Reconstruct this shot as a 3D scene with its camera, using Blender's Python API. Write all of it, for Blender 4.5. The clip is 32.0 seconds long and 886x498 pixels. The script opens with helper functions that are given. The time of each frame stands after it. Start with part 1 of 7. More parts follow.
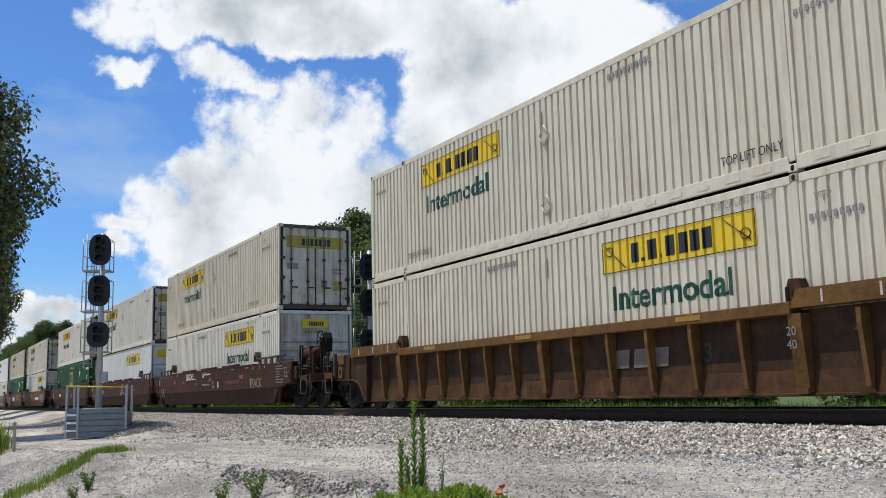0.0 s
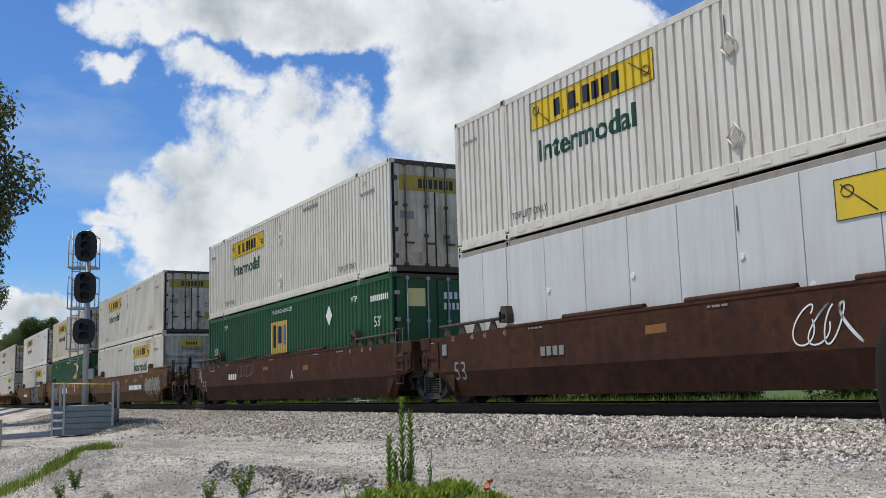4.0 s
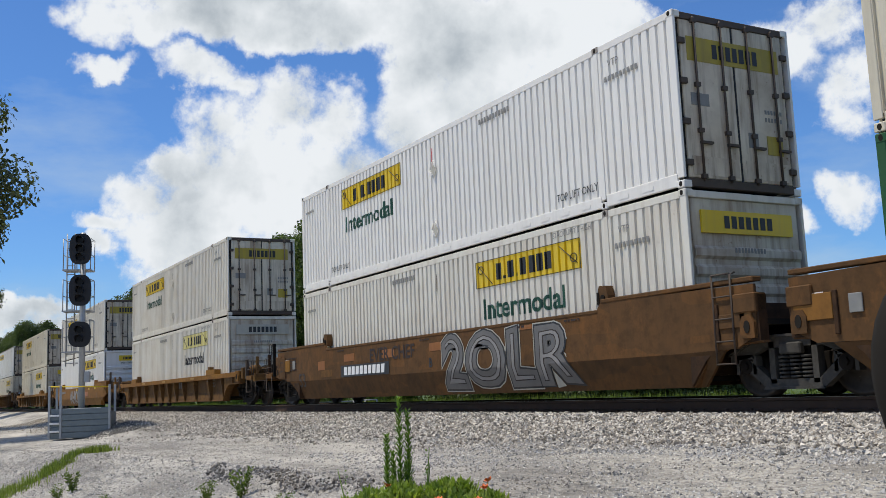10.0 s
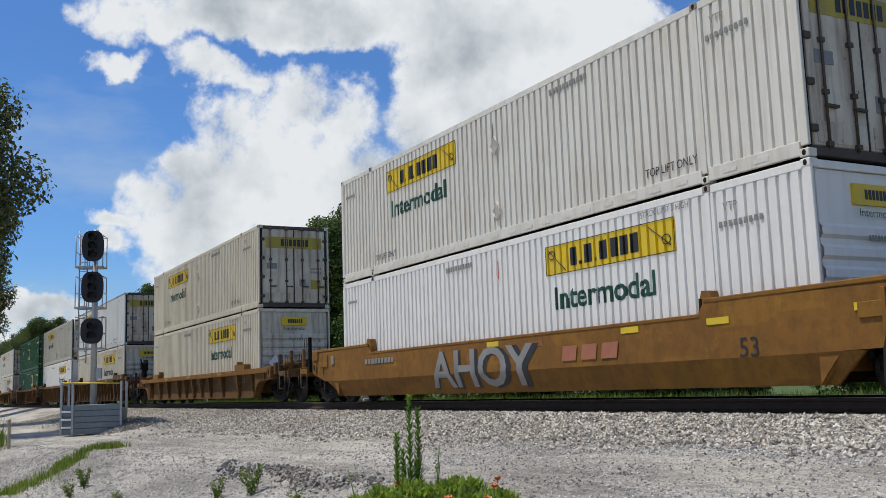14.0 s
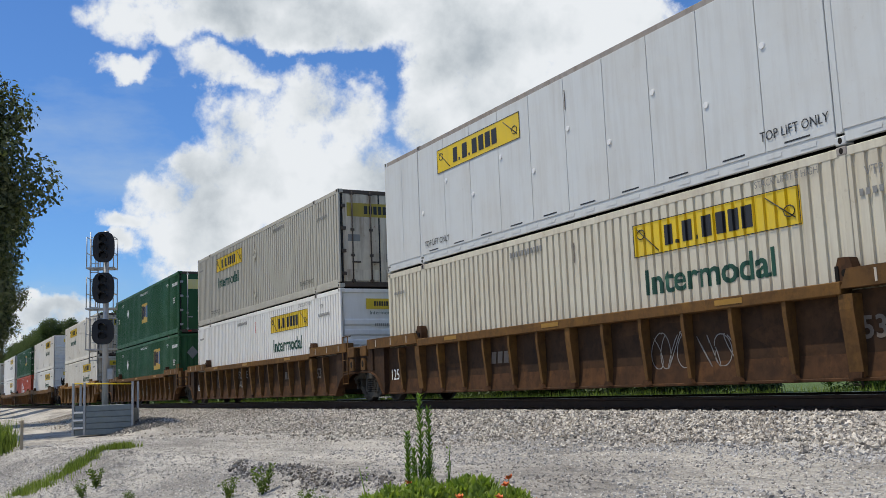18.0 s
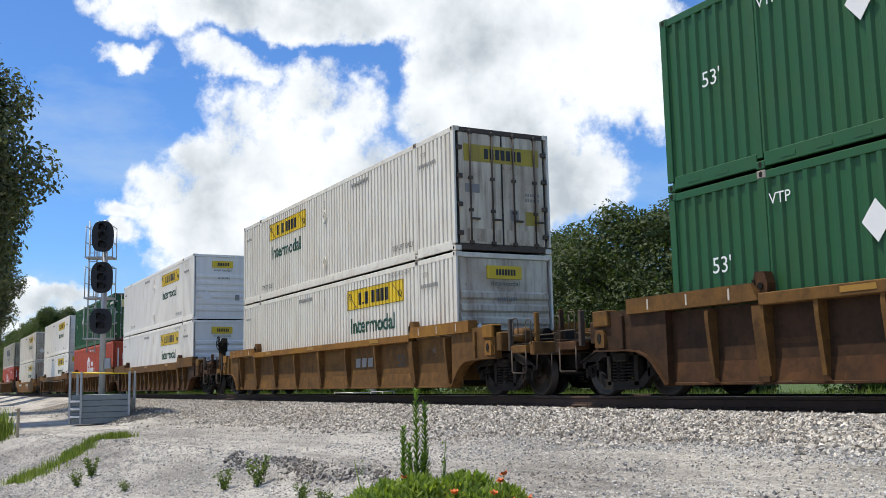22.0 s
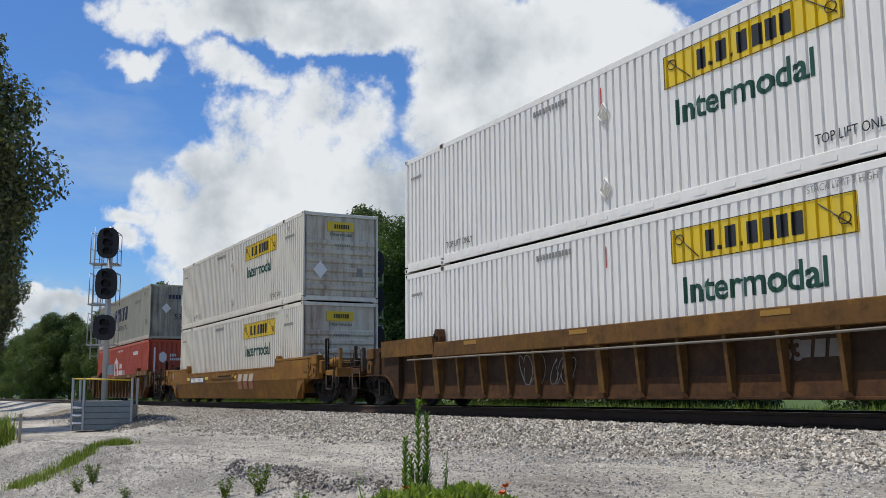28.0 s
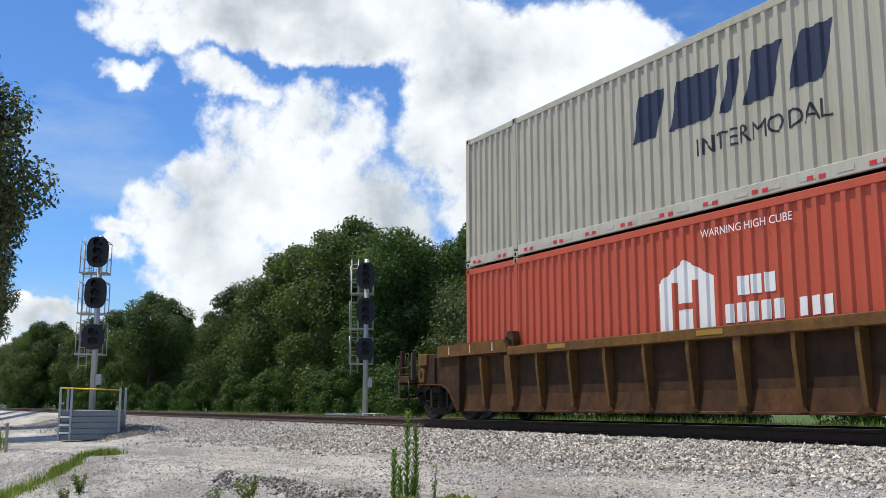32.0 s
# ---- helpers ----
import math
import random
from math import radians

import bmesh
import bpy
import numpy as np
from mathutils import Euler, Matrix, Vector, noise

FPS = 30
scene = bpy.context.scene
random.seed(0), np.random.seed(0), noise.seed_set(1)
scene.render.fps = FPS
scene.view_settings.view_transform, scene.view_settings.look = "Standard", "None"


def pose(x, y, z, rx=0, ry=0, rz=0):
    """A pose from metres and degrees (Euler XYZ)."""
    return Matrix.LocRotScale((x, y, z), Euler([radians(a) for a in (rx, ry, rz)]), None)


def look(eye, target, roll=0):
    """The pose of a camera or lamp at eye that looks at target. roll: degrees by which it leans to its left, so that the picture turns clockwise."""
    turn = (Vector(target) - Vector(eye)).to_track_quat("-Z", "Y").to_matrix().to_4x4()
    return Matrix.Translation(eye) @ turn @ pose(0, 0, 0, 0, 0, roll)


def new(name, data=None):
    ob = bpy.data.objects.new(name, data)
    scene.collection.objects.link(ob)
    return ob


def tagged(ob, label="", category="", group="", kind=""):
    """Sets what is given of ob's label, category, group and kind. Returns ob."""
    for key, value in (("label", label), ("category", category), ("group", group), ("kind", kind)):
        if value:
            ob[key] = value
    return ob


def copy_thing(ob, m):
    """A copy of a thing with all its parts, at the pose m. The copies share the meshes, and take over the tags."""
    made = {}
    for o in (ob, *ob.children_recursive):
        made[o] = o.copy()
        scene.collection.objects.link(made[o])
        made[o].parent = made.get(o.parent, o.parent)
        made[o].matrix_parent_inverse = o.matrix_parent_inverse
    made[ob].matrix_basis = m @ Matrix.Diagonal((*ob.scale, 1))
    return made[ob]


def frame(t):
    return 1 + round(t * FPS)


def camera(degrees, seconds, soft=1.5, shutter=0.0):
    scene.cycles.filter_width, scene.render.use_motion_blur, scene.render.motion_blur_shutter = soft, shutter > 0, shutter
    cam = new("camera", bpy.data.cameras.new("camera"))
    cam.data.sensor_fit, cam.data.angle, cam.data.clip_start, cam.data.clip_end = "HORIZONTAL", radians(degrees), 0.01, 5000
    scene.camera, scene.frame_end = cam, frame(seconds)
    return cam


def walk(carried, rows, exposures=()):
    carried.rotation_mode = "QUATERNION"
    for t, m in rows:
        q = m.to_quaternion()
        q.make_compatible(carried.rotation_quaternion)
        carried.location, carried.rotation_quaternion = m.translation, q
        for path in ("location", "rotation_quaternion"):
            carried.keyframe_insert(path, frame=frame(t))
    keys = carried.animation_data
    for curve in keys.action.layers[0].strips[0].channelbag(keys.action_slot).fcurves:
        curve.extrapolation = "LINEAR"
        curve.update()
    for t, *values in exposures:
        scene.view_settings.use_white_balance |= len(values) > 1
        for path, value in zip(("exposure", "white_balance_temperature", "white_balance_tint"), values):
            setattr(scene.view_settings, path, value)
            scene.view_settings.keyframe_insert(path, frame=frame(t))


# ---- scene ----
# turn, tilt and lean of the hand-held camera
EYE = (0.000, -11.913, 0.321)
PATH = [
    (0, 61.54, 8.43, -1.37), (0.5, 61.36, 8.63, -1.45), (1, 61.26, 8.56, -1.35), (1.5, 61.17, 8.45, -1.27), (2, 61.10, 8.32, -1.54),
    (2.5, 60.99, 8.12, -1.50), (3, 60.85, 8.08, -1.58), (3.5, 60.82, 8.19, -1.66), (5.5, 60.68, 7.80, -1.65), (6, 60.59, 7.84, -1.86),
    (6.5, 60.64, 7.86, -1.82), (7, 60.69, 7.97, -1.85), (7.5, 60.66, 8.10, -1.99), (8, 60.61, 7.94, -1.48), (8.5, 60.54, 7.78, -1.72),
    (9, 60.49, 7.88, -2.22), (9.5, 60.52, 8.01, -2.29), (10, 60.53, 8.06, -2.33), (10.5, 60.66, 8.04, -2.30), (11, 60.76, 8.03, -2.28),
    (11.5, 60.88, 7.99, -2.20), (12, 61.20, 7.94, -2.25), (12.5, 61.22, 8.04, -2.44), (13, 61.16, 8.13, -2.40), (13.5, 61.13, 8.18, -2.46),
    (14, 61.18, 8.01, -1.96), (14.5, 61.16, 7.74, -1.98), (16.5, 61.74, 7.80, -2.29), (17, 62.01, 7.88, -2.14), (17.5, 61.97, 7.87, -2.23),
    (18, 61.74, 7.96, -2.26), (18.5, 61.65, 7.95, -2.12), (19, 61.71, 8.14, -1.87), (19.5, 61.74, 8.16, -1.54), (20, 61.80, 8.00, -1.53),
    (20.5, 61.78, 7.80, -1.07), (21, 61.80, 7.70, -0.78), (21.5, 61.72, 7.69, -1.18), (22, 61.70, 7.69, -1.26), (22.5, 61.69, 7.75, -1.29),
    (23, 61.72, 7.75, -1.24), (23.5, 61.64, 7.68, -1.30), (24, 61.70, 7.61, -1.27), (24.5, 62.03, 7.83, -0.81), (25, 62.07, 7.89, -0.87),
    (25.5, 62.04, 7.93, -0.82), (27.5, 61.96, 8.13, -0.62), (28, 61.95, 8.32, -0.49), (28.5, 62.02, 8.40, -0.33), (29, 62.00, 8.29, 0.01),
    (29.5, 62.11, 8.15, -0.08), (30, 62.01, 8.24, -0.02), (30.5, 61.95, 8.43, 0.02), (31, 61.74, 8.76, 0.03), (31.5, 61.59, 8.99, -0.14),
    (32, 61.41, 9.02, -0.05),
]
# the camera's own exposure drifts as clouds pass: stops, kelvin, tint
EXPOSURES = [(t, s, 7060, 7) for t, s in ((0, -0.17), (1, -0.36), (3, -0.38), (6, -0.13), (7, -0.23), (8, -0.35), (9, -0.16), (11, -0.41), (12, -0.31), (13, -0.5), (14, -0.38), (17, -0.3), (18, -0.32), (20, -0.2), (22, -0.03), (23, -0.32), (25, -0.36), (28, -0.38), (30, -0.37), (32, -0.08))]
cam = camera(48.49, 32.0, soft=0.55)
walk(cam, [(t, pose(*EYE, 90 + tilt, 0, turn) @ pose(0, 0, 0, 0, 0, lean)) for t, turn, tilt, lean in PATH], EXPOSURES)

# the train: metres that it has run, and the rear end of each stack at the start
RUN = [
    (0, -0.83), (1, 11.28), (2, 23.33), (3, 35.37), (3.5, 41.42), (5.5, 65.72), (6, 71.81),
    (7, 84.04), (8, 96.27), (9, 108.46), (10, 120.74), (11, 133.12), (12, 145.48), (13, 157.77),
    (14, 170.09), (14.5, 176.25), (16.5, 200.85), (17, 207.02), (18, 219.40), (19, 231.81), (20, 244.23),
    (21, 256.73), (22, 269.34), (23, 282.01), (24, 294.59), (25, 307.10), (25.5, 313.39), (27.5, 338.68),
    (28, 345.02), (29, 357.73), (30, 370.34), (31, 382.88), (32, 395.40),
]
STACKS = (-22.73, -46.36, -65.82, -85.28, -108.93, -128.49, -148.02, -171.64, -195.21, -218.75, -242.20, -261.60, -281.36, -304.61, -328.17, -347.60, -366.97, -390.52, -413.82)

# ---------------------------------------------------------------- light
SUN_TO = Vector((-0.20, -0.31, 0.93)).normalized()
sun_data = bpy.data.lights.new("sun", "SUN")
sun_data.energy, sun_data.angle, sun_data.color = 4.6, radians(0.53), (1.0, 0.95, 0.87)
sun = new("sun", sun_data)
sun.matrix_world = look((0, 0, 60), Vector((0, 0, 60)) - SUN_TO)


class Nodes:
    """Short hand for node trees."""

    def __init__(self, tree):
        self.tree, self.n, self.l = tree, tree.nodes, tree.links

    def add(self, kind, **values):
        node = self.n.new(kind)
        for key, value in values.items():
            node.inputs[key].default_value = value
        return node

    def link(self, a, b):
        self.l.new(a, b)

    def math(self, op, a, b=0.0, clamp=False):
        node = self.n.new("ShaderNodeMath")
        node.operation, node.use_clamp = op, clamp
        for i, v in enumerate((a, b)):
            if isinstance(v, (int, float)):
                node.inputs[i].default_value = v
            else:
                self.link(v, node.inputs[i])
        return node.outputs[0]

    def mix(self, fac, a, b, blend="MIX"):
        node = self.n.new("ShaderNodeMix")
        node.data_type, node.blend_type = "RGBA", blend
        for i, v in ((0, fac), (6, a), (7, b)):
            if isinstance(v, (int, float)):
                node.inputs[i].default_value = v
            elif isinstance(v, tuple):
                node.inputs[i].default_value = (*v, 1.0)
            else:
                self.link(v, node.inputs[i])
        return node.outputs[2]

    def ramp(self, fac, stops):
        node = self.n.new("ShaderNodeValToRGB")
        el = node.color_ramp.elements
        while len(el) < len(stops):
            el.new(0.5)
        for e, (p, c) in zip(el, stops):
            e.position, e.color = p, (*c, 1.0) if isinstance(c, tuple) else (c, c, c, 1.0)
        self.link(fac, node.inputs[0])
        return node.outputs[0]

    def noise(self, coord, scale, detail=4.0, rough=0.55, stretch=None):
        if stretch:
            m = self.n.new("ShaderNodeMapping")
            m.inputs["Scale"].default_value = stretch
            self.link(coord, m.inputs["Vector"])
            coord = m.outputs[0]
        node = self.add("ShaderNodeTexNoise", Scale=scale, Detail=detail, Roughness=rough)
        self.link(coord, node.inputs["Vector"])
        return node.outputs["Fac"]


# the sky: clear blue with tall fair-weather clouds, in degrees of azimuth (from +y, to the left) and height
CUMULUS = (
    (73.6, 15.3, 2.4, 1.9), (69.7, 16.0, 2.5, 1.9), (66.7, 15.6, 1.8, 2.1), (70.4, 11.9, 6.2, 3.6), (75.9, 12.8, 1.8, 1.4), (77.7, 11.2, 1.9, 1.3),
    (79.7, 10.0, 1.6, 0.6), (74.9, 9.0, 4.1, 2.9), (77.0, 7.4, 1.7, 1.9), (66.4, 10.3, 5.0, 3.6), (71.7, 6.4, 7.0, 2.9),
)
UPPER_BANK = (
    (79.7, 21.1, 2.3, 1.5), (76.9, 20.7, 2.3, 1.4), (73.6, 21.2, 3.6, 1.5), (69.6, 21.0, 3.4, 1.6), (65.9, 21.2, 3.4, 1.5), (71.9, 23.3, 10.9, 2.1), (62.1, 21.8, 4.8, 2.5),
    (61.5, 18.3, 2.7, 2.4), (62.3, 15.7, 2.1, 2.3), (59.1, 19.4, 4.8, 3.5), (57.5, 15.5, 5.0, 4.2), (53.9, 20.1, 6.0, 2.8), (51.4, 17.4, 3.9, 3.5), (49.6, 20.0, 2.8, 1.8), (56.0, 11.6, 5.6, 3.3),
)
SCRAPS = (
    (79.9, 18.3, 1.8, 0.55), (74.1, 18.4, 2.3, 0.9), (72.2, 17.7, 1.1, 0.7), (80.0, 8.7, 0.8, 0.8), (43.6, 17.3, 2.1, 1.3), (40.5, 17.5, 2.3, 1.7), (38.0, 18.7, 1.9, 1.6), (43.1, 12.6, 1.9, 1.2),
    (45.5, 14.1, 1.5, 1.7), (41.6, 7.6, 1.6, 0.9), (41.5, 4.1, 1.6, 0.5), (47.6, 15.1, 2.0, 2.0), (36.9, 15.2, 1.5, 1.9), (84.4, 4.8, 3.1, 0.8), (82.4, 3.7, 2.6, 0.9), (85.2, 3.4, 2.5, 0.9), (37.5, 9.4, 1.3, 1.3),
)
# Clouds added out of view, several sized to tune the fill light.
ALL_ROUND = (
    (28, 15, 5, 3), (18, 9, 8, 4), (0, 14, 9, 4), (-35, 10, 12, 4), (-85, 9, 10, 3), (-130, 12, 14, 4), (-172, 16, 10, 5), (150, 11, 12, 4), (112, 20, 8, 4), (70, 45, 16, 6), (20, 38, 12, 5), (-60, 48, 18, 6),
    (-120, 26, 14, 6), (165, 32, 26, 12), (120, 38, 20, 10), (-20, 62, 40, 10),
)


def make_sky():
    world = bpy.data.worlds.new("sky")
    scene.world = world
    world.use_nodes = True
    k = Nodes(world.node_tree)
    k.n.clear()
    coord = k.add("ShaderNodeTexCoord").outputs["Generated"]
    sky = k.add("ShaderNodeTexSky")
    sky.sky_type, sky.sun_disc = "NISHITA", False
    sky.sun_elevation = math.asin(SUN_TO.z)
    sky.sun_rotation = math.atan2(SUN_TO.x, SUN_TO.y)
    sky.air_density, sky.dust_density, sky.ozone_density = 1.0, 0.3, 2.0
    blue = k.mix(1.0, sky.outputs[0], (0.064, 0.108, 0.175), "MULTIPLY")
    # wobble the direction, so that the clouds' rims billow
    n1 = k.add("ShaderNodeTexNoise", Scale=14.0, Detail=9.0, Roughness=0.58)
    k.link(coord, n1.inputs["Vector"])
    off = k.n.new("ShaderNodeVectorMath")
    off.operation = "MULTIPLY_ADD"
    k.link(n1.outputs["Color"], off.inputs[0])
    off.inputs[1].default_value, off.inputs[2].default_value = (0.075, 0.075, 0.075), (-0.0375, -0.0375, -0.0375)
    moved = k.n.new("ShaderNodeVectorMath")
    moved.operation = "ADD"
    k.link(coord, moved.inputs[0])
    k.link(off.outputs[0], moved.inputs[1])
    sep = k.add("ShaderNodeSeparateXYZ")
    k.link(moved.outputs[0], sep.inputs[0])
    x, y, z = sep.outputs
    az = k.math("MULTIPLY", k.math("ARCTAN2", k.math("MULTIPLY", x, -1.0), y), 57.29578)
    el = k.math("MULTIPLY", k.math("ARCSINE", z), 57.29578)
    field = None
    for a, e, ra, re in CUMULUS + UPPER_BANK + SCRAPS + ALL_ROUND:
        dx = k.math("MULTIPLY", k.math("SUBTRACT", az, a), 1 / ra)
        dz = k.math("MULTIPLY", k.math("SUBTRACT", el, e), 1 / re)
        r = k.math("ADD", k.math("MULTIPLY", dx, dx), k.math("MULTIPLY", dz, dz))
        f = k.math("SUBTRACT", 1.0, r)
        if ra < 2.7 and re < 2.7:
            f = k.math("MULTIPLY", f, 0.62)
        field = f if field is None else k.math("SMOOTH_MAX", field, f)
    fine = k.noise(coord, 20.0, 9.0, 0.62)
    crumbs = k.noise(coord, 60.0, 8.0, 0.65)
    body = k.math("ADD", field, k.math("MULTIPLY", k.math("SUBTRACT", fine, 0.5), 2.0))
    body = k.math("ADD", body, k.math("MULTIPLY", k.math("SUBTRACT", crumbs, 0.5), 1.1))
    mask = k.n.new("ShaderNodeMapRange")
    mask.interpolation_type = "SMOOTHSTEP"
    k.link(body, mask.inputs[0])
    mask.inputs[1].default_value, mask.inputs[2].default_value = -0.34, 0.50
    soft = k.noise(coord, 5.5, 7.0, 0.58)
    puff = k.noise(coord, 10.0, 7.0, 0.55)
    lit = k.math("ADD", k.math("MULTIPLY", soft, 0.62), k.math("SUBTRACT", k.math("MULTIPLY", puff, 0.58), k.math("SUBTRACT", k.math("MULTIPLY", field, 0.14), 0.04)))
    shade = k.ramp(lit, ((0.38, (0.52, 0.60, 0.72)), (0.49, (0.79, 0.87, 1.0)), (0.59, (0.99, 1.06, 1.20))))
    wisps = k.ramp(k.noise(coord, 4.0, 8.0, 0.6, (1, 1, 3)), ((0.48, 0.0), (0.76, 0.5)))
    hazed = k.mix(wisps, blue, (0.58, 0.74, 0.95))
    low = k.ramp(k.math("ABSOLUTE", z), ((0.0, 0.7), (0.13, 0.0)))
    hazed = k.mix(low, hazed, (0.51, 0.69, 0.92))
    colour = k.mix(mask.outputs[0], hazed, shade)
    back = k.add("ShaderNodeBackground", Strength=1.0)
    k.link(colour, back.inputs["Color"])
    out = k.add("ShaderNodeOutputWorld")
    k.link(back.outputs[0], out.inputs["Surface"])


make_sky()

# ---------------------------------------------------------------- materials


def material(name, rough=0.6, metal=0.0):
    mat = bpy.data.materials.new(name)
    mat.use_nodes = True
    k = Nodes(mat.node_tree)
    bsdf = k.n["Principled BSDF"]
    bsdf.inputs["Roughness"].default_value, bsdf.inputs["Metallic"].default_value = rough, metal
    return mat, k, bsdf


def bump(k, bsdf, height, strength, distance=0.01):
    b = k.add("ShaderNodeBump", Strength=strength, Distance=distance)
    k.link(height, b.inputs["Height"])
    k.link(b.outputs[0], bsdf.inputs["Normal"])


def painted(name, colour, dirt=(0.20, 0.15, 0.10), amount=0.35, rust=0.1, rough=0.5, metal=0.0, vary=0.06):
    """Weathered paint on sheet metal: run-off streaks, blotches, rust, and a shade that differs from thing to thing."""
    mat, k, bsdf = material(name, rough, metal)
    co = k.add("ShaderNodeTexCoord").outputs["Object"]
    rnd = k.add("ShaderNodeObjectInfo").outputs["Random"]
    shifted = k.n.new("ShaderNodeVectorMath")
    shifted.operation = "ADD"
    k.link(co, shifted.inputs[0])
    comb = k.add("ShaderNodeCombineXYZ")
    k.link(k.math("MULTIPLY", rnd, 40.0), comb.inputs[0])
    k.link(comb.outputs[0], shifted.inputs[1])
    co = shifted.outputs[0]
    streak = k.ramp(k.noise(co, 2.2, 5.0, 0.6, (3.2, 2.6, 0.22)), ((0.46, 0.0), (0.78, 1.0)))
    blotch = k.ramp(k.noise(co, 0.9, 6.0, 0.62), ((0.42, 0.0), (0.72, 1.0)))
    fleck = k.ramp(k.noise(co, 9.0, 6.0, 0.65), ((0.62, 0.0), (0.70, 1.0)))
    tone = k.mix(k.math("MULTIPLY", rnd, vary * 2), colour, tuple(c * 0.72 for c in colour))
    c1 = k.mix(k.math("MULTIPLY", streak, amount), tone, dirt)
    c2 = k.mix(k.math("MULTIPLY", blotch, amount * 0.6), c1, tuple(d * 1.3 for d in dirt))
    c3 = k.mix(k.math("MULTIPLY", k.math("MULTIPLY", fleck, blotch), rust * 4, True), c2, (0.16, 0.062, 0.025))
    k.link(c3, bsdf.inputs["Base Color"])
    k.link(k.math("ADD", rough, k.math("MULTIPLY", blotch, 0.22), True), bsdf.inputs["Roughness"])
    bump(k, bsdf, k.noise(co, 24.0, 4.0), 0.12, 0.004)
    return mat


def patchy(name, colour, patch, lower, amount=0.5, grime=1.0):
    """Car paint with squares of touched-up primer and grime."""
    mat, k, bsdf = material(name, 0.75)
    bsdf.inputs["Specular IOR Level"].default_value = 0.2
    co = k.add("ShaderNodeTexCoord").outputs["Object"]
    rnd = k.add("ShaderNodeObjectInfo").outputs["Random"]
    m = k.n.new("ShaderNodeVectorMath")
    m.operation = "ADD"
    comb = k.add("ShaderNodeCombineXYZ")
    k.link(k.math("MULTIPLY", rnd, 60.0), comb.inputs[0])
    k.link(co, m.inputs[0])
    k.link(comb.outputs[0], m.inputs[1])
    co = m.outputs[0]
    wob = k.add("ShaderNodeTexNoise", Scale=3.0, Detail=3.0)
    k.link(co, wob.inputs["Vector"])
    jit = k.n.new("ShaderNodeVectorMath")
    jit.operation = "MULTIPLY_ADD"
    k.link(wob.outputs["Color"], jit.inputs[0])
    jit.inputs[1].default_value = (0.05, 0.05, 0.05)
    k.link(co, jit.inputs[2])
    v = k.add("ShaderNodeTexVoronoi", Scale=1.0, Randomness=1.0)
    v.distance = "CHEBYCHEV"
    mp = k.n.new("ShaderNodeMapping")
    mp.inputs["Scale"].default_value = (0.9, 0.05, 1.9)
    k.link(jit.outputs[0], mp.inputs[0])
    k.link(mp.outputs[0], v.inputs["Vector"])
    cell = k.add("ShaderNodeSeparateColor")
    k.link(v.outputs["Color"], cell.inputs[0])
    sel = k.ramp(cell.outputs[0], ((0.70, 0.0), (0.78, 1.0)))
    c0 = k.mix(k.math("MULTIPLY", sel, amount), colour, patch)
    streak = k.ramp(k.noise(co, 2.0, 6.0, 0.6, (2.4, 1, 0.4)), ((0.42, 0.0), (0.75, 1.0)))
    c1 = k.mix(k.math("MULTIPLY", streak, 0.55 * grime), c0, lower)
    blot = k.ramp(k.noise(co, 0.8, 7.0, 0.65), ((0.45, 0.0), (0.7, 1.0)))
    c2 = k.mix(k.math("MULTIPLY", blot, 0.45 * grime), c1, tuple(c * 0.6 for c in lower))
    speck = k.ramp(k.noise(co, 4.5, 9.0, 0.72), ((0.46, 0.0), (0.62, 1.0)))
    c2 = k.mix(k.math("MULTIPLY", speck, 0.5 * grime), c2, tuple(c * 0.55 for c in lower))
    warm = k.ramp(k.noise(co, 2.3, 8.0, 0.7, (1, 1, 0.7)), ((0.56, 0.0), (0.68, 1.0)))
    c2 = k.mix(k.math("MULTIPLY", warm, 0.35), c2, tuple(c * 1.25 for c in patch))
    k.link(c2, bsdf.inputs["Base Color"])
    bump(k, bsdf, k.noise(co, 16.0, 5.0), 0.2, 0.006)
    return mat


def plain(name, colour, rough=0.6, metal=0.0, spread=0.25, scale=6.0, gloss=0.5):
    mat, k, bsdf = material(name, rough, metal)
    bsdf.inputs["Specular IOR Level"].default_value = gloss
    co = k.add("ShaderNodeTexCoord").outputs["Object"]
    n = k.noise(co, scale, 6.0, 0.6)
    k.link(k.mix(n, tuple(c * (1 - spread) for c in colour), tuple(min(1, c * (1 + spread)) for c in colour)), bsdf.inputs["Base Color"])
    bump(k, bsdf, k.noise(co, scale * 6, 3.0), 0.15, 0.004)
    return mat


def stony(name, dark, mid, light, rough=0.9):
    """Loose stone: each piece has its own shade."""
    mat, k, bsdf = material(name, rough)
    rnd = k.add("ShaderNodeNewGeometry").outputs["Random Per Island"]
    c = k.ramp(rnd, ((0.0, dark), (0.3, mid), (0.75, light), (1.0, tuple(min(1, v * 1.25) for v in light))))
    co = k.add("ShaderNodeTexCoord").outputs["Object"]
    c = k.mix(k.math("MULTIPLY", k.noise(co, 30.0, 4.0), 0.5), c, mid)
    rusty = k.ramp(k.noise(co, 0.35, 5.0), ((0.5, 0.0), (0.75, 0.5)))
    c = k.mix(rusty, c, (0.24, 0.19, 0.14), "MIX")
    k.link(c, bsdf.inputs["Base Color"])
    return mat


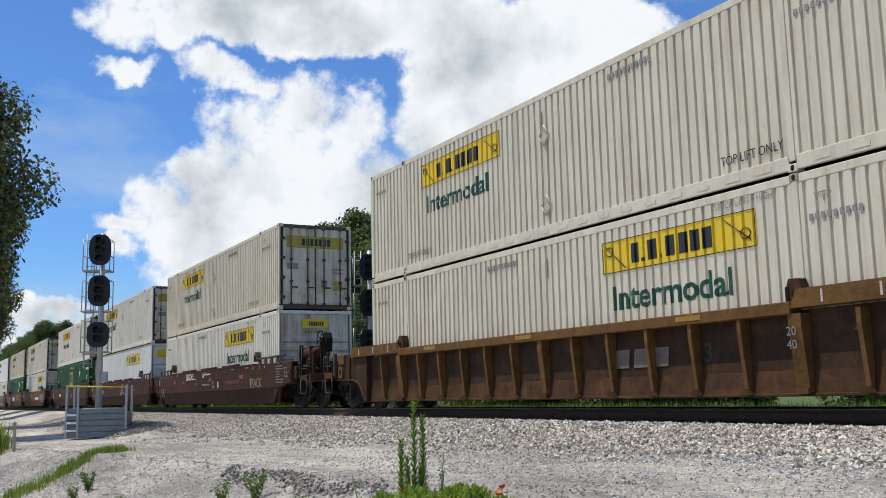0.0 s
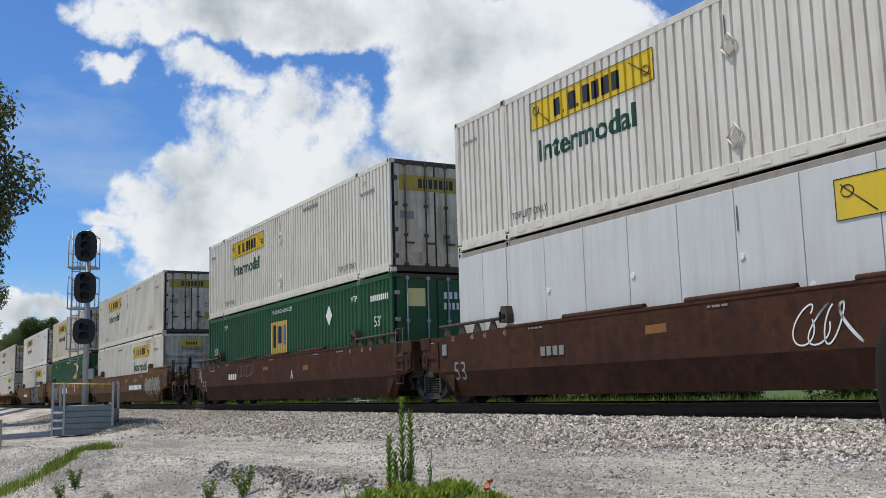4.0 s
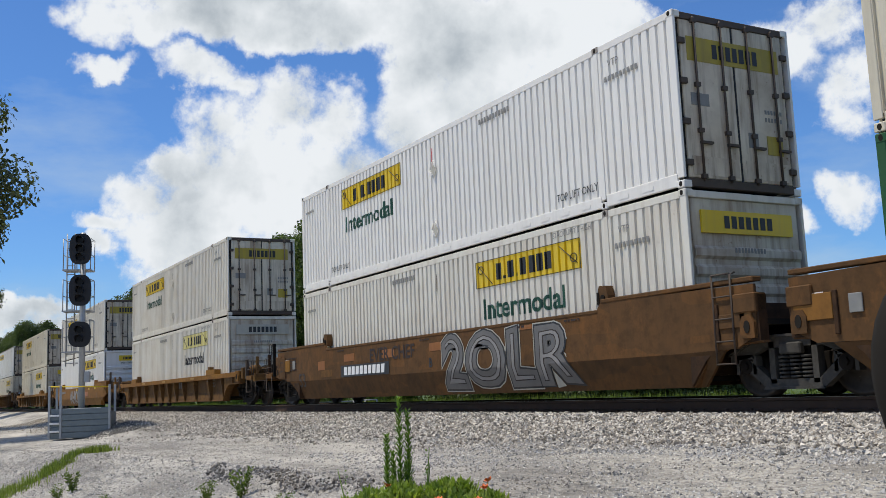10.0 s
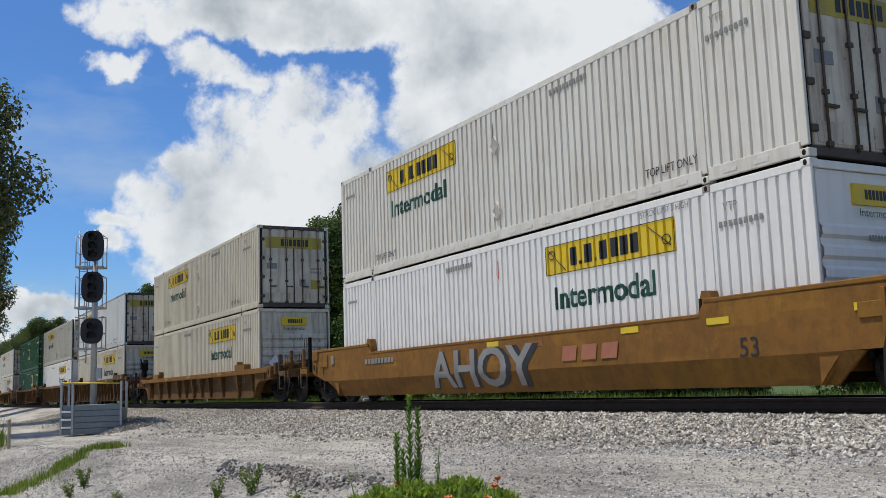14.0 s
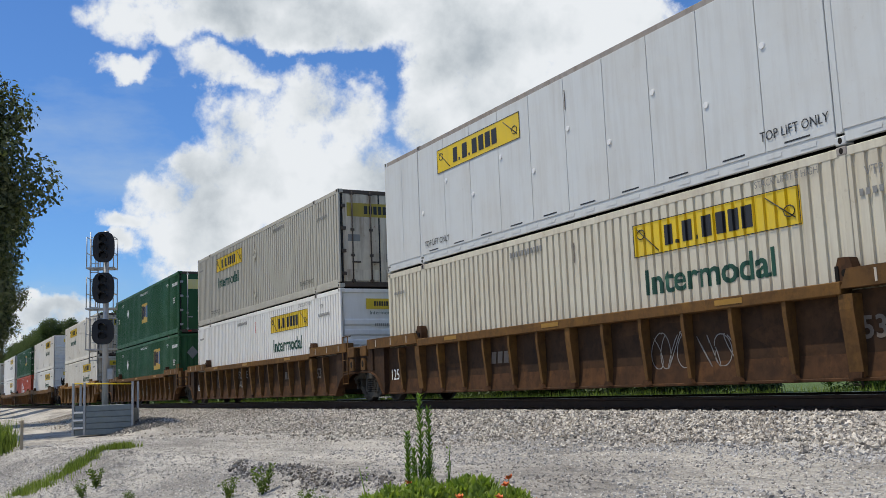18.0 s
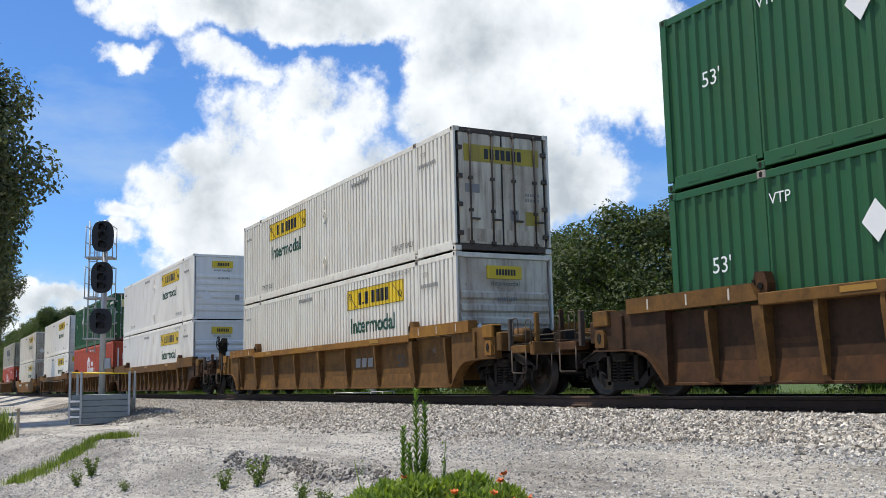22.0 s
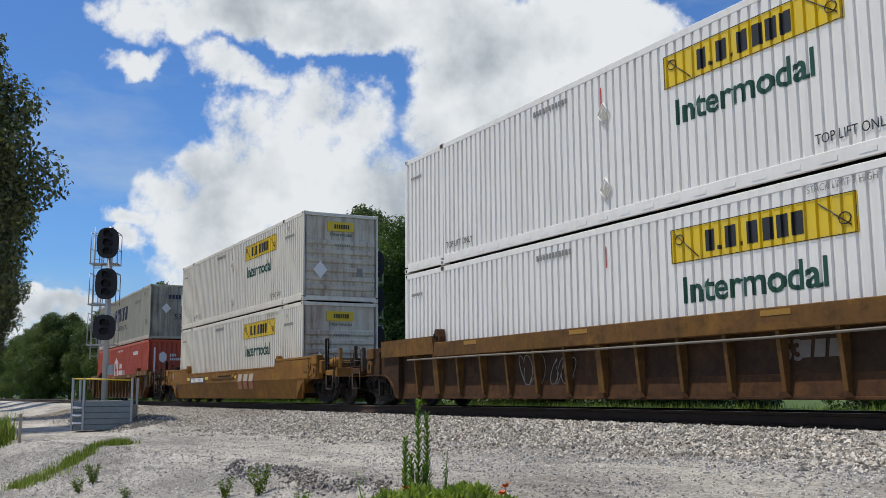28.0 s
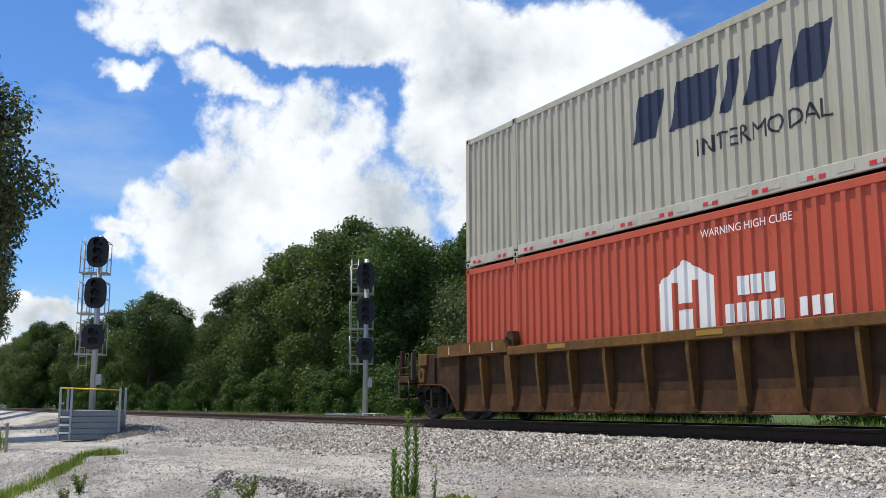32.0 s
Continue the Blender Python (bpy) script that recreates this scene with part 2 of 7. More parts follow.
def leafy(name, dark, light):
    mat, k, bsdf = material(name, 0.55)
    rnd = k.add("ShaderNodeNewGeometry").outputs["Random Per Island"]
    co = k.add("ShaderNodeTexCoord").outputs["Object"]
    big = k.noise(co, 0.35, 4.0)
    f = k.math("ADD", k.math("MULTIPLY", rnd, 0.6), k.math("MULTIPLY", big, 0.5))
    c = k.ramp(f, ((0.2, dark), (0.85, light)))
    k.link(c, bsdf.inputs["Base Color"])
    bsdf.inputs["Specular IOR Level"].default_value = 0.3
    trans = k.add("ShaderNodeBsdfTranslucent")
    k.link(k.mix(1.0, c, (1.25, 1.4, 0.5), "MULTIPLY"), trans.inputs["Color"])
    mixer = k.add("ShaderNodeMixShader", Fac=0.35)
    k.link(bsdf.outputs[0], mixer.inputs[1])
    k.link(trans.outputs[0], mixer.inputs[2])
    k.link(mixer.outputs[0], k.n["Material Output"].inputs["Surface"])
    return mat


WHITE = painted("white_container_paint", (0.70, 0.675, 0.60), (0.30, 0.22, 0.14), 0.36, 0.06)
CREAM = painted("aged_cream_container_paint", (0.63, 0.585, 0.465), (0.24, 0.17, 0.10), 0.40, 0.08)
GREYISH = painted("dull_grey_white_container_paint", (0.46, 0.44, 0.375), (0.17, 0.14, 0.10), 0.34, 0.06)
BRIGHT = painted("clean_white_container_paint", (0.80, 0.785, 0.745), (0.38, 0.34, 0.28), 0.22, 0.02)
DOORS = painted("grimy_white_door_paint", (0.66, 0.585, 0.46), (0.13, 0.07, 0.034), 0.85, 0.4)
GREEN = painted("green_container_paint", (0.006, 0.080, 0.018), (0.02, 0.042, 0.022), 0.25, 0.03, 0.45)
ORANGE = painted("orange_red_container_paint", (0.48, 0.072, 0.030), (0.2, 0.06, 0.04), 0.3, 0.05, 0.5)
SWGREY = painted("beige_grey_container_paint", (0.42, 0.40, 0.32), (0.16, 0.14, 0.10), 0.34, 0.05)
YELLOW = painted("yellow_sign_vinyl", (0.72, 0.50, 0.012), (0.35, 0.28, 0.12), 0.28, 0.0, 0.4)
FADEDRED = plain("faded_red_vinyl", (0.36, 0.13, 0.07), 0.6)
DARKGRAVEL = stony("grey_mound_gravel", (0.05, 0.048, 0.045), (0.12, 0.115, 0.105), (0.24, 0.23, 0.215))
FADED = painted("faded_yellow_sign_vinyl", (0.74, 0.66, 0.24), (0.5, 0.46, 0.36), 0.5, 0.0, 0.5)
PLATEWHITE = painted("smooth_pale_panel_paint", (0.60, 0.62, 0.61), (0.25, 0.2, 0.15), 0.22, 0.05)
RODSTEEL = plain("dark_galvanised_rod", (0.075, 0.055, 0.042), 0.65, 0.2, 0.35)
PALEYELLOW = painted("pale_yellow_sign_vinyl", (0.64, 0.43, 0.09), (0.4, 0.3, 0.12), 0.3, 0.0, 0.5)
SKYBLUEV = plain("light_blue_vinyl", (0.10, 0.20, 0.36), 0.5)
ROOFGREY = painted("galvanised_roof", (0.45, 0.46, 0.47), (0.2, 0.17, 0.12), 0.4, 0.05)
BLACKV = plain("black_vinyl", (0.018, 0.018, 0.02), 0.5)
GREENV = plain("dark_green_vinyl", (0.008, 0.062, 0.034), 0.5)
BLUEV = plain("navy_vinyl", (0.015, 0.022, 0.055), 0.5)
WHITEV = plain("white_vinyl", (0.75, 0.75, 0.74), 0.5, 0.0, 0.08)
REDV = plain("red_reflector", (0.55, 0.02, 0.02), 0.4)
GREYV = plain("grey_stencil", (0.22, 0.22, 0.21), 0.6)
SILVERV = plain("silver_graffiti_paint", (0.24, 0.23, 0.22), 0.45, 0.0, 0.3, 3.0)
CASTING = painted("worn_steel_casting", (0.30, 0.27, 0.24), (0.12, 0.08, 0.05), 0.5, 0.3, 0.6)
RUBBER = plain("black_rubber", (0.02, 0.02, 0.02), 0.8)
# Near-black stands for shade in slots and under floors; also colours the dark shape.
SHADOWGAP = plain("recess_shade_and_matt_black", (0.02, 0.017, 0.014), 0.9, 0.0, 0.3, 6.0, 0.15)
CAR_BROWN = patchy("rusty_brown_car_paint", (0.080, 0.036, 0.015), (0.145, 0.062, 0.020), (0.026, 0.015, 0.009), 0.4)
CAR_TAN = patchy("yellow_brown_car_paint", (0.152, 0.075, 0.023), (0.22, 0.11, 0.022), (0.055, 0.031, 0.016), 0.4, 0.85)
CAR_YELLOW = patchy("ochre_yellow_car_paint", (0.235, 0.108, 0.025), (0.32, 0.16, 0.024), (0.10, 0.052, 0.021), 0.4, 0.55)
CAR_RED = patchy("oxide_red_car_paint", (0.068, 0.0255, 0.014), (0.095, 0.036, 0.016), (0.027, 0.0135, 0.009), 0.4)
CAR_PATCH = patchy("brown_car_paint_with_orange_patches", (0.118, 0.058, 0.022), (0.19, 0.082, 0.024), (0.052, 0.033, 0.016), 0.45, 0.75)
GRIME = plain("oily_black_running_gear", (0.015, 0.0125, 0.0105), 0.9, 0.0, 0.6, 5.0, 0.12)
WHEELSTEEL = plain("worn_wheel_steel", (0.045, 0.036, 0.030), 0.5, 0.5, 0.6, 8.0)
# One cast steel in two tones: darkened for shade, and grey as lit.
FRAMESHADED = plain("shade_darkened_cast_steel", (0.024, 0.020, 0.017), 0.85, 0.0, 0.6, 9.0, 0.2)
FRAMEGREY = plain("lit_grey_cast_steel", (0.062, 0.058, 0.052), 0.85, 0.0, 0.6, 9.0, 0.2)
RAILTOP = plain("polished_rail_steel", (0.45, 0.43, 0.41), 0.28, 1.0, 0.15)
RAILSIDE = plain("rusty_rail_steel", (0.066, 0.037, 0.025), 0.85, 0.0, 0.35)
TIEWOOD = plain("creosoted_oak_tie", (0.085, 0.062, 0.048), 0.9, 0.0, 0.4, 5.0)
TIMBER = plain("weathered_timber", (0.33, 0.28, 0.20), 0.9, 0.0, 0.25)
GALV = plain("galvanised_steel", (0.36, 0.37, 0.38), 0.5, 0.45, 0.2)
GALVDARK = plain("grey_corrugated_steel", (0.16, 0.19, 0.20), 0.55, 0.3, 0.25)
SIGNALBLACK = plain("matt_black_signal_paint", (0.012, 0.012, 0.014), 0.65)
LENS = plain("unlit_signal_glass", (0.006, 0.005, 0.006), 0.3, 0.0, 0.2, 6.0, 0.2)
BARK = plain("grey_brown_bark", (0.10, 0.08, 0.06), 0.95, 0.0, 0.4, 4.0)
LEAF_A = leafy("dark_oak_leaves", (0.028, 0.048, 0.015), (0.115, 0.160, 0.052))
LEAF_B = leafy("bright_leaves", (0.024, 0.052, 0.013), (0.090, 0.155, 0.040))
LEAF_C = leafy("dull_olive_leaves", (0.026, 0.044, 0.016), (0.10, 0.13, 0.05))
LEAF_D = leafy("grey_green_oak_leaves", (0.032, 0.042, 0.020), (0.18, 0.19, 0.098))
GRASSGREEN = leafy("fresh_grass", (0.09, 0.13, 0.024), (0.28, 0.34, 0.085))
WEEDGREEN = leafy("weed_green", (0.05, 0.105, 0.018), (0.16, 0.26, 0.05))
FLOWER = plain("orange_red_petals", (0.70, 0.16, 0.04), 0.6)
BALLAST = stony("limestone_ballast", (0.085, 0.077, 0.067), (0.345, 0.312, 0.268), (0.66, 0.61, 0.54))
GRAVEL = stony("crushed_gravel", (0.17, 0.155, 0.14), (0.40, 0.372, 0.335), (0.66, 0.62, 0.56))
DARKROCK = stony("dark_edge_rubble", (0.04, 0.037, 0.034), (0.13, 0.12, 0.11), (0.32, 0.31, 0.30))

LEAF_E = leafy("mid_green_leaves", (0.028, 0.045, 0.017), (0.112, 0.140, 0.058))
CLUMPGREEN = leafy("yellow_green_clump", (0.13, 0.20, 0.035), (0.38, 0.46, 0.11))
BANKSTONE = stony("grey_bank_stone", (0.13, 0.125, 0.12), (0.29, 0.28, 0.27), (0.50, 0.485, 0.465))
FADEDWHITE = plain("faded_white_vinyl", (0.46, 0.40, 0.33), 0.6)
# Some soot, but mainly brown paint darkened for shade under the top chord.
CAR_PANEL = patchy("shaded_and_sooty_car_panel", (0.056, 0.028, 0.0135), (0.10, 0.046, 0.018), (0.022, 0.014, 0.009), 0.45)
RUSTYNOSE = painted("rust_streaked_end_paint", (0.60, 0.56, 0.46), (0.15, 0.065, 0.026), 0.9, 0.4)
OLIVE = leafy("olive_weed_leaves", (0.05, 0.085, 0.02), (0.17, 0.22, 0.06))
HOOP = plain("worn_dark_grab_iron", (0.055, 0.038, 0.027), 0.75, 0.0, 0.5, 7.0)
FAINTV = plain("worn_dim_stencil", (0.14, 0.115, 0.095), 0.7, 0.0, 0.5, 9.0)
DIMYELLOW = painted("dirty_yellow_door_vinyl", (0.42, 0.32, 0.03), (0.16, 0.12, 0.06), 0.6, 0.0, 0.5)
PATCHORANGE = painted("orange_touch_up_paint", (0.26, 0.095, 0.022), (0.10, 0.05, 0.02), 0.5, 0.1, 0.6)
FAINTRED = plain("sunk_in_red_stencil", (0.115, 0.034, 0.018), 0.7)
FAINTBLACK = plain("thin_black_spray", (0.026, 0.015, 0.012), 0.7)
PALESPRAY = plain("thin_yellowish_spray", (0.22, 0.17, 0.11), 0.7, 0.0, 0.5, 8.0)
PIPEGREY = plain("dull_grey_pipe", (0.17, 0.15, 0.125), 0.7)
AMBER = plain("worn_amber_reflector", (0.30, 0.155, 0.016), 0.5)
GRAFFILL = plain("dark_silver_spray_fill", (0.13, 0.125, 0.12), 0.5, 0.0, 0.4, 3.0)
SOOTNOSE = painted("sooty_grey_end_paint", (0.38, 0.36, 0.29), (0.05, 0.04, 0.03), 0.9, 0.2)

# ---------------------------------------------------------------- geometry helpers


class Geo:
    """Collects faces for one mesh."""

    def __init__(self):
        self.v, self.f, self.s = [], [], []

    def add(self, verts, faces, smooth=False):
        n = len(self.v)
        self.v += [tuple(p) for p in verts]
        self.f += [tuple(i + n for i in f) for f in faces]
        self.s += [smooth] * len(faces)
        return self

    def box(self, x0, x1, y0, y1, z0, z1, bevel=0.0):
        if bevel <= 0:
            p = [(x, y, z) for z in (z0, z1) for y in (y0, y1) for x in (x0, x1)]
            return self.add(p, [(0, 2, 3, 1), (4, 5, 7, 6), (0, 1, 5, 4), (2, 6, 7, 3), (0, 4, 6, 2), (1, 3, 7, 5)])
        bm = bmesh.new()
        bmesh.ops.create_cube(bm, size=1.0)
        for v in bm.verts:
            v.co = Vector(((x0 + x1) / 2 + v.co.x * (x1 - x0), (y0 + y1) / 2 + v.co.y * (y1 - y0), (z0 + z1) / 2 + v.co.z * (z1 - z0)))
        bmesh.ops.bevel(bm, geom=bm.edges[:], offset=bevel, segments=1, affect="EDGES", profile=0.5)
        bm.verts.index_update()
        self.add([v.co for v in bm.verts], [[v.index for v in f.verts] for f in bm.faces])
        bm.free()
        return self

    def tube(self, points, r, n=6, caps=True):
        pts = [Vector(p) for p in points]
        rings = []
        for i, p in enumerate(pts):
            a, b = pts[max(i - 1, 0)], pts[min(i + 1, len(pts) - 1)]
            d = (b - a).normalized()
            u = d.cross(Vector((0, 0, 1)) if abs(d.z) < 0.9 else Vector((1, 0, 0))).normalized()
            w = d.cross(u)
            rr = r[i] if isinstance(r, (list, tuple)) else r
            rings.append([p + u * (rr * math.cos(2 * math.pi * j / n)) + w * (rr * math.sin(2 * math.pi * j / n)) for j in range(n)])
        verts = [q for ring in rings for q in ring]
        faces = [(i * n + j, i * n + (j + 1) % n, (i + 1) * n + (j + 1) % n, (i + 1) * n + j) for i in range(len(pts) - 1) for j in range(n)]
        self.add(verts, faces, True)
        if caps:
            m = len(self.v) - len(verts)
            self.f += [tuple(m + j for j in reversed(range(n))), tuple(m + len(verts) - n + j for j in range(n))]
            self.s += [False, False]
        return self

    def disc(self, c, axis, r, length, n=20):
        a = Vector(axis).normalized() * (length / 2)
        return self.tube([Vector(c) - a, Vector(c) + a], r, n)

    def prism(self, outline, y0, y1):
        """A solid with the outline of (x, z) points, from y0 to y1."""
        n = len(outline)
        self.add([(x, y0, z) for x, z in outline] + [(x, y1, z) for x, z in outline],
                 [tuple(range(n)), tuple(range(2 * n - 1, n - 1, -1))] + [(i, i + n, (i + 1) % n + n, (i + 1) % n) for i in range(n)])
        return self

    def xprism(self, outline, x0, x1):
        """A solid with the section of (y, z) points, from x0 to x1."""
        n = len(outline)
        self.add([(x0, y, z) for y, z in outline] + [(x1, y, z) for y, z in outline],
                 [tuple(range(n)), tuple(range(2 * n - 1, n - 1, -1))] + [(i, i + n, (i + 1) % n + n, (i + 1) % n) for i in range(n)])
        return self

    def strip(self, profile, z0, z1, flip=False):
        """A wall that follows (x, y) points."""
        n = len(profile)
        verts = [(x, y, z0) for x, y in profile] + [(x, y, z1) for x, y in profile]
        self.add(verts, [((i + n, i + n + 1, i + 1, i) if flip else (i, i + 1, i + n + 1, i + n)) for i in range(n - 1)])
        return self

    def sheet(self, profile, z0, z1, depth):
        """A folded sheet of that thickness along (x, y) points."""
        n = len(profile)
        a, b = [(x, y) for x, y in profile], [(x, y + depth) for x, y in profile]
        self.add([(*p, z) for z in (z0, z1) for row in (a, b) for p in row],
                 [f for i in range(n - 1) for f in ((i, i + 1, 2 * n + i + 1, 2 * n + i), (n + i + 1, n + i, 3 * n + i, 3 * n + i + 1), (i, n + i, n + i + 1, i + 1), (2 * n + i, 2 * n + i + 1, 3 * n + i + 1, 3 * n + i))]
                 + [(0, 2 * n, 3 * n, n), (n - 1, 2 * n - 1, 4 * n - 1, 3 * n - 1)])
        return self

    def ribbon(self, points, w, y=0.0):
        """A flat sprayed line along (x, z) points."""
        n = len(points)
        a, b = [], []
        for i, (x, z) in enumerate(points):
            (x0, z0), (x1, z1) = points[max(i - 1, 0)], points[min(i + 1, n - 1)]
            d = math.hypot(x1 - x0, z1 - z0) or 1.0
            ox, oz = -(z1 - z0) / d * w, (x1 - x0) / d * w
            a.append((x + ox, y, z + oz))
            b.append((x - ox, y, z - oz))
        return self.add(a + b, [(i, i + 1, n + i + 1, n + i) for i in range(n - 1)])

    def mesh(self, name, mat):
        me = bpy.data.meshes.new(name)
        me.from_pydata(self.v, [], self.f)
        me.polygons.foreach_set("use_smooth", self.s)
        me.materials.append(mat)
        bm = bmesh.new()
        bm.from_mesh(me)
        bmesh.ops.recalc_face_normals(bm, faces=bm.faces[:])
        bm.to_mesh(me)
        bm.free()
        return me


MESHES = {}


def part(name, shape, mat, parent, label="", key=None, at=None):
    """One mesh object under a thing or a part. shape: a Geo, a mesh, or a function that makes a Geo; key: share the mesh under that key."""
    if key is not None and (key, mat.name) in MESHES:
        me = MESHES[key, mat.name]
    else:
        if callable(shape):
            shape = shape()
        me = shape.mesh(name, mat) if isinstance(shape, Geo) else shape
        if key is not None:
            MESHES[key, mat.name] = me
    ob = new(name, me)
    ob.parent = parent
    if at is not None:
        ob.location = at
    if label:
        ob["label"] = label
    return ob


def thing(name, label, category, group="", at=(0, 0, 0), turn=0.0, kind=""):
    ob = new(name)
    ob.empty_display_size = 0.1
    ob.matrix_basis = pose(*at, 0, 0, turn)
    return tagged(ob, label, category, group, kind)


def lettering(text, height, mat, bold=False, squeeze=1.0):
    """A flat mesh of the words in the built-in font, its foot at the origin, facing -y."""
    key = ("text", text, round(height, 3), bold, squeeze, mat.name)
    if key in MESHES:
        return MESHES[key]
    cu = bpy.data.curves.new("words", "FONT")
    cu.body, cu.size = text, height / 0.69
    cu.offset = 0.028 * height if bold else 0.0
    cu.resolution_u = 3
    ob = bpy.data.objects.new("words", cu)
    me = bpy.data.meshes.new_from_object(ob)
    bpy.data.objects.remove(ob)
    me.transform(Matrix.Rotation(radians(90), 4, "X") @ Matrix.Diagonal((squeeze, 1, 1, 1)))
    me.materials.clear()
    me.materials.append(mat)
    MESHES[key] = me
    return me


# ---------------------------------------------------------------- containers, 53 feet long
L, HW, HH = 16.154, 1.295, 2.88
POST = 1.98


PITCH = {"groove": 0.203, "wave": 0.236}


def grooves(x0, x1, y, pitch, kind):
    """The side wall's section from x0 to x1: flat panels parted by narrow grooves, or even waves."""
    count = max(1, round((x1 - x0) / pitch))
    p = (x1 - x0) / count
    out = [(x0, y)]
    for i in range(count):
        c = x0 + (i + 0.5) * p
        if kind == "groove":
            out += [(c - 0.038, y), (c - 0.031, y + 0.034), (c - 0.014, y + 0.034), (c + 0.042, y)]
        else:
            out += [(c - 0.080, y), (c - 0.046, y + 0.040), (c + 0.046, y + 0.040), (c + 0.080, y)]
    return out + [(x1, y)]


def section(profile, x0, x1):
    """The stretch of a profile between x0 and x1."""
    xs, ys = [p[0] for p in profile], [p[1] for p in profile]
    inner = [(x, y) for x, y in profile if x0 < x < x1]
    return [(x0, float(np.interp(x0, xs, ys)))] + inner + [(x1, float(np.interp(x1, xs, ys)))]


BAYS = ((0.09, POST - 0.06), (POST + 0.06, L - POST - 0.06), (L - POST + 0.06, L - 0.09))


def wave_panel(kind, side, bay):
    """One folded panel between two posts."""
    a, b = BAYS[bay]
    prof = [(x, y * -side) for x, y in grooves(a, b, -(HW - 0.012), PITCH.get(kind), kind)]
    return Geo().sheet(prof, 0.22, HH - 0.12, -side * 0.004)


def wall_panels(box, kind, side, mat):
    for bay, (a, b) in enumerate(BAYS):
        if kind != "plate":
            part("side_panel", lambda: wave_panel(kind, side, bay), mat, box, key=("wall", kind, side, bay))
            continue
        n = max(1, round((b - a) / 1.22))
        w = (b - a) / n
        for i in range(n):
            y = side * (HW - 0.012)
            part("side_panel", lambda: Geo().box(0.006, w - 0.006, y - 0.02, y + 0.02, 0.2, HH - 0.12, 0.005), mat, box, key=("plate", side, round(w, 3)), at=(a + i * w, 0, 0))
            if side < 0 and bay == 1:
                part("vent_slot", lambda: Geo().box(0.35, 0.8, -HW - 0.012, -HW - 0.004, 0.24, 0.265), BLACKV, box, key="ventslot", at=(a + i * w, 0, 0))
                part("rivet_cap", lambda: Geo().disc((0, -HW - 0.012, 0), (0, 1, 0), 0.05, 0.03, 10), WHITEV, box, key="rivet", at=(a + i * w + 0.1, 0, 1.2 + 0.55 * (i % 2)))


def post_geo(x, w, side):
    return Geo().box(x - w / 2, x + w / 2, side * HW - 0.055 * (side > 0), side * HW + 0.055 * (side < 0), 0.16, HH - 0.02, 0.008)


def bottom_rail(side, x0, x1):
    g = Geo()
    y0, y1 = sorted((side * (HW - 0.004), side * (HW - 0.07)))
    g.box(x0, x1, y0, y1, 0.03, 0.235, 0.008)
    return g


def rail_pockets(side, x0, x1, step):
    g = Geo()
    y = side * (HW - 0.002)
    x = x0 + 0.3
    while x + 0.28 < x1:
        g.box(x, x + 0.28, min(y, y + side * 0.004), max(y, y + side * 0.004), 0.085, 0.15)
        x += step
    return g


def casting(x, side, z):
    y0, y1 = sorted((side * (HW + 0.006), side * (HW - 0.16)))
    g = Geo().box(x - 0.085, x + 0.085, y0, y1, z, z + 0.118, 0.012)
    return g


# A dark plug on the casting's face imitates the shade in its hole.
def casting_hole(x, side, z):
    y0, y1 = sorted((side * (HW + 0.008), side * (HW - 0.02)))
    pts = [(x + 0.035 * math.cos(a), z + 0.06 + 0.045 * math.sin(a)) for a in [i * math.pi / 4 for i in range(8)]]
    return Geo().prism(pts, y0, y1)


def diamond(x, z, r, y):
    return Geo().prism([(x, z + r), (x + r * 0.8, z), (x, z - r), (x - r * 0.8, z)], y - 0.008, y)


def diamond_ring(x, z, r, y):
    """An empty placard holder: a thin frame with a lower lip."""
    g = Geo()
    pts = [(x, z + r), (x + r * 0.8, z), (x, z - r), (x - r * 0.8, z)]
    for i in range(4):
        (a, b), (c, d) = pts[i], pts[(i + 1) % 4]
        g.tube([(a, y - 0.012, b), (c, y - 0.012, d)], 0.014, 4)
    return g


def nose_wall(mat_ribs):
    """The closed end: a framed sheet with level ribs."""
    g = Geo()
    z = 0.34
    prof = []
    while z < 2.0:
        prof += [(z, 0.0), (z + 0.05, 0.045), (z + 0.16, 0.045), (z + 0.21, 0.0)]
        z += 0.29
    prof = [(0.2, 0.0)] + prof + [(HH - 0.14, 0.0)]
    n = len(prof)
    g.add([(L - 0.05 + d, -1.17, z) for z, d in prof] + [(L - 0.05 + d, 1.17, z) for z, d in prof],
          [(i, i + n, i + n + 1, i + 1) for i in range(n - 1)])
    g.box(L - 0.09, L - 0.07, -1.2, 1.2, 0.15, HH - 0.1)
    return g


def flat_end():
    return Geo().box(L - 0.07, L - 0.035, -1.2, 1.2, 0.18, HH - 0.12)


def wave_end():
    """The closed end with upright waves."""
    g = Geo()
    prof = []
    y = -1.15
    while y < 1.1:
        prof += [(y, 0.0), (y + 0.05, -0.04), (y + 0.13, -0.04), (y + 0.18, 0.0)]
        y += 0.255
    prof.append((1.17, 0.0))
    n = len(prof)
    g.add([(L - 0.03 + d, y, 0.18) for y, d in prof] + [(L - 0.03 + d, y, HH - 0.1) for y, d in prof],
          [(i, i + 1, i + n + 1, i + n) for i in range(n - 1)])
    g.box(L - 0.1, L - 0.08, -1.2, 1.2, 0.15, HH - 0.1)
    return g


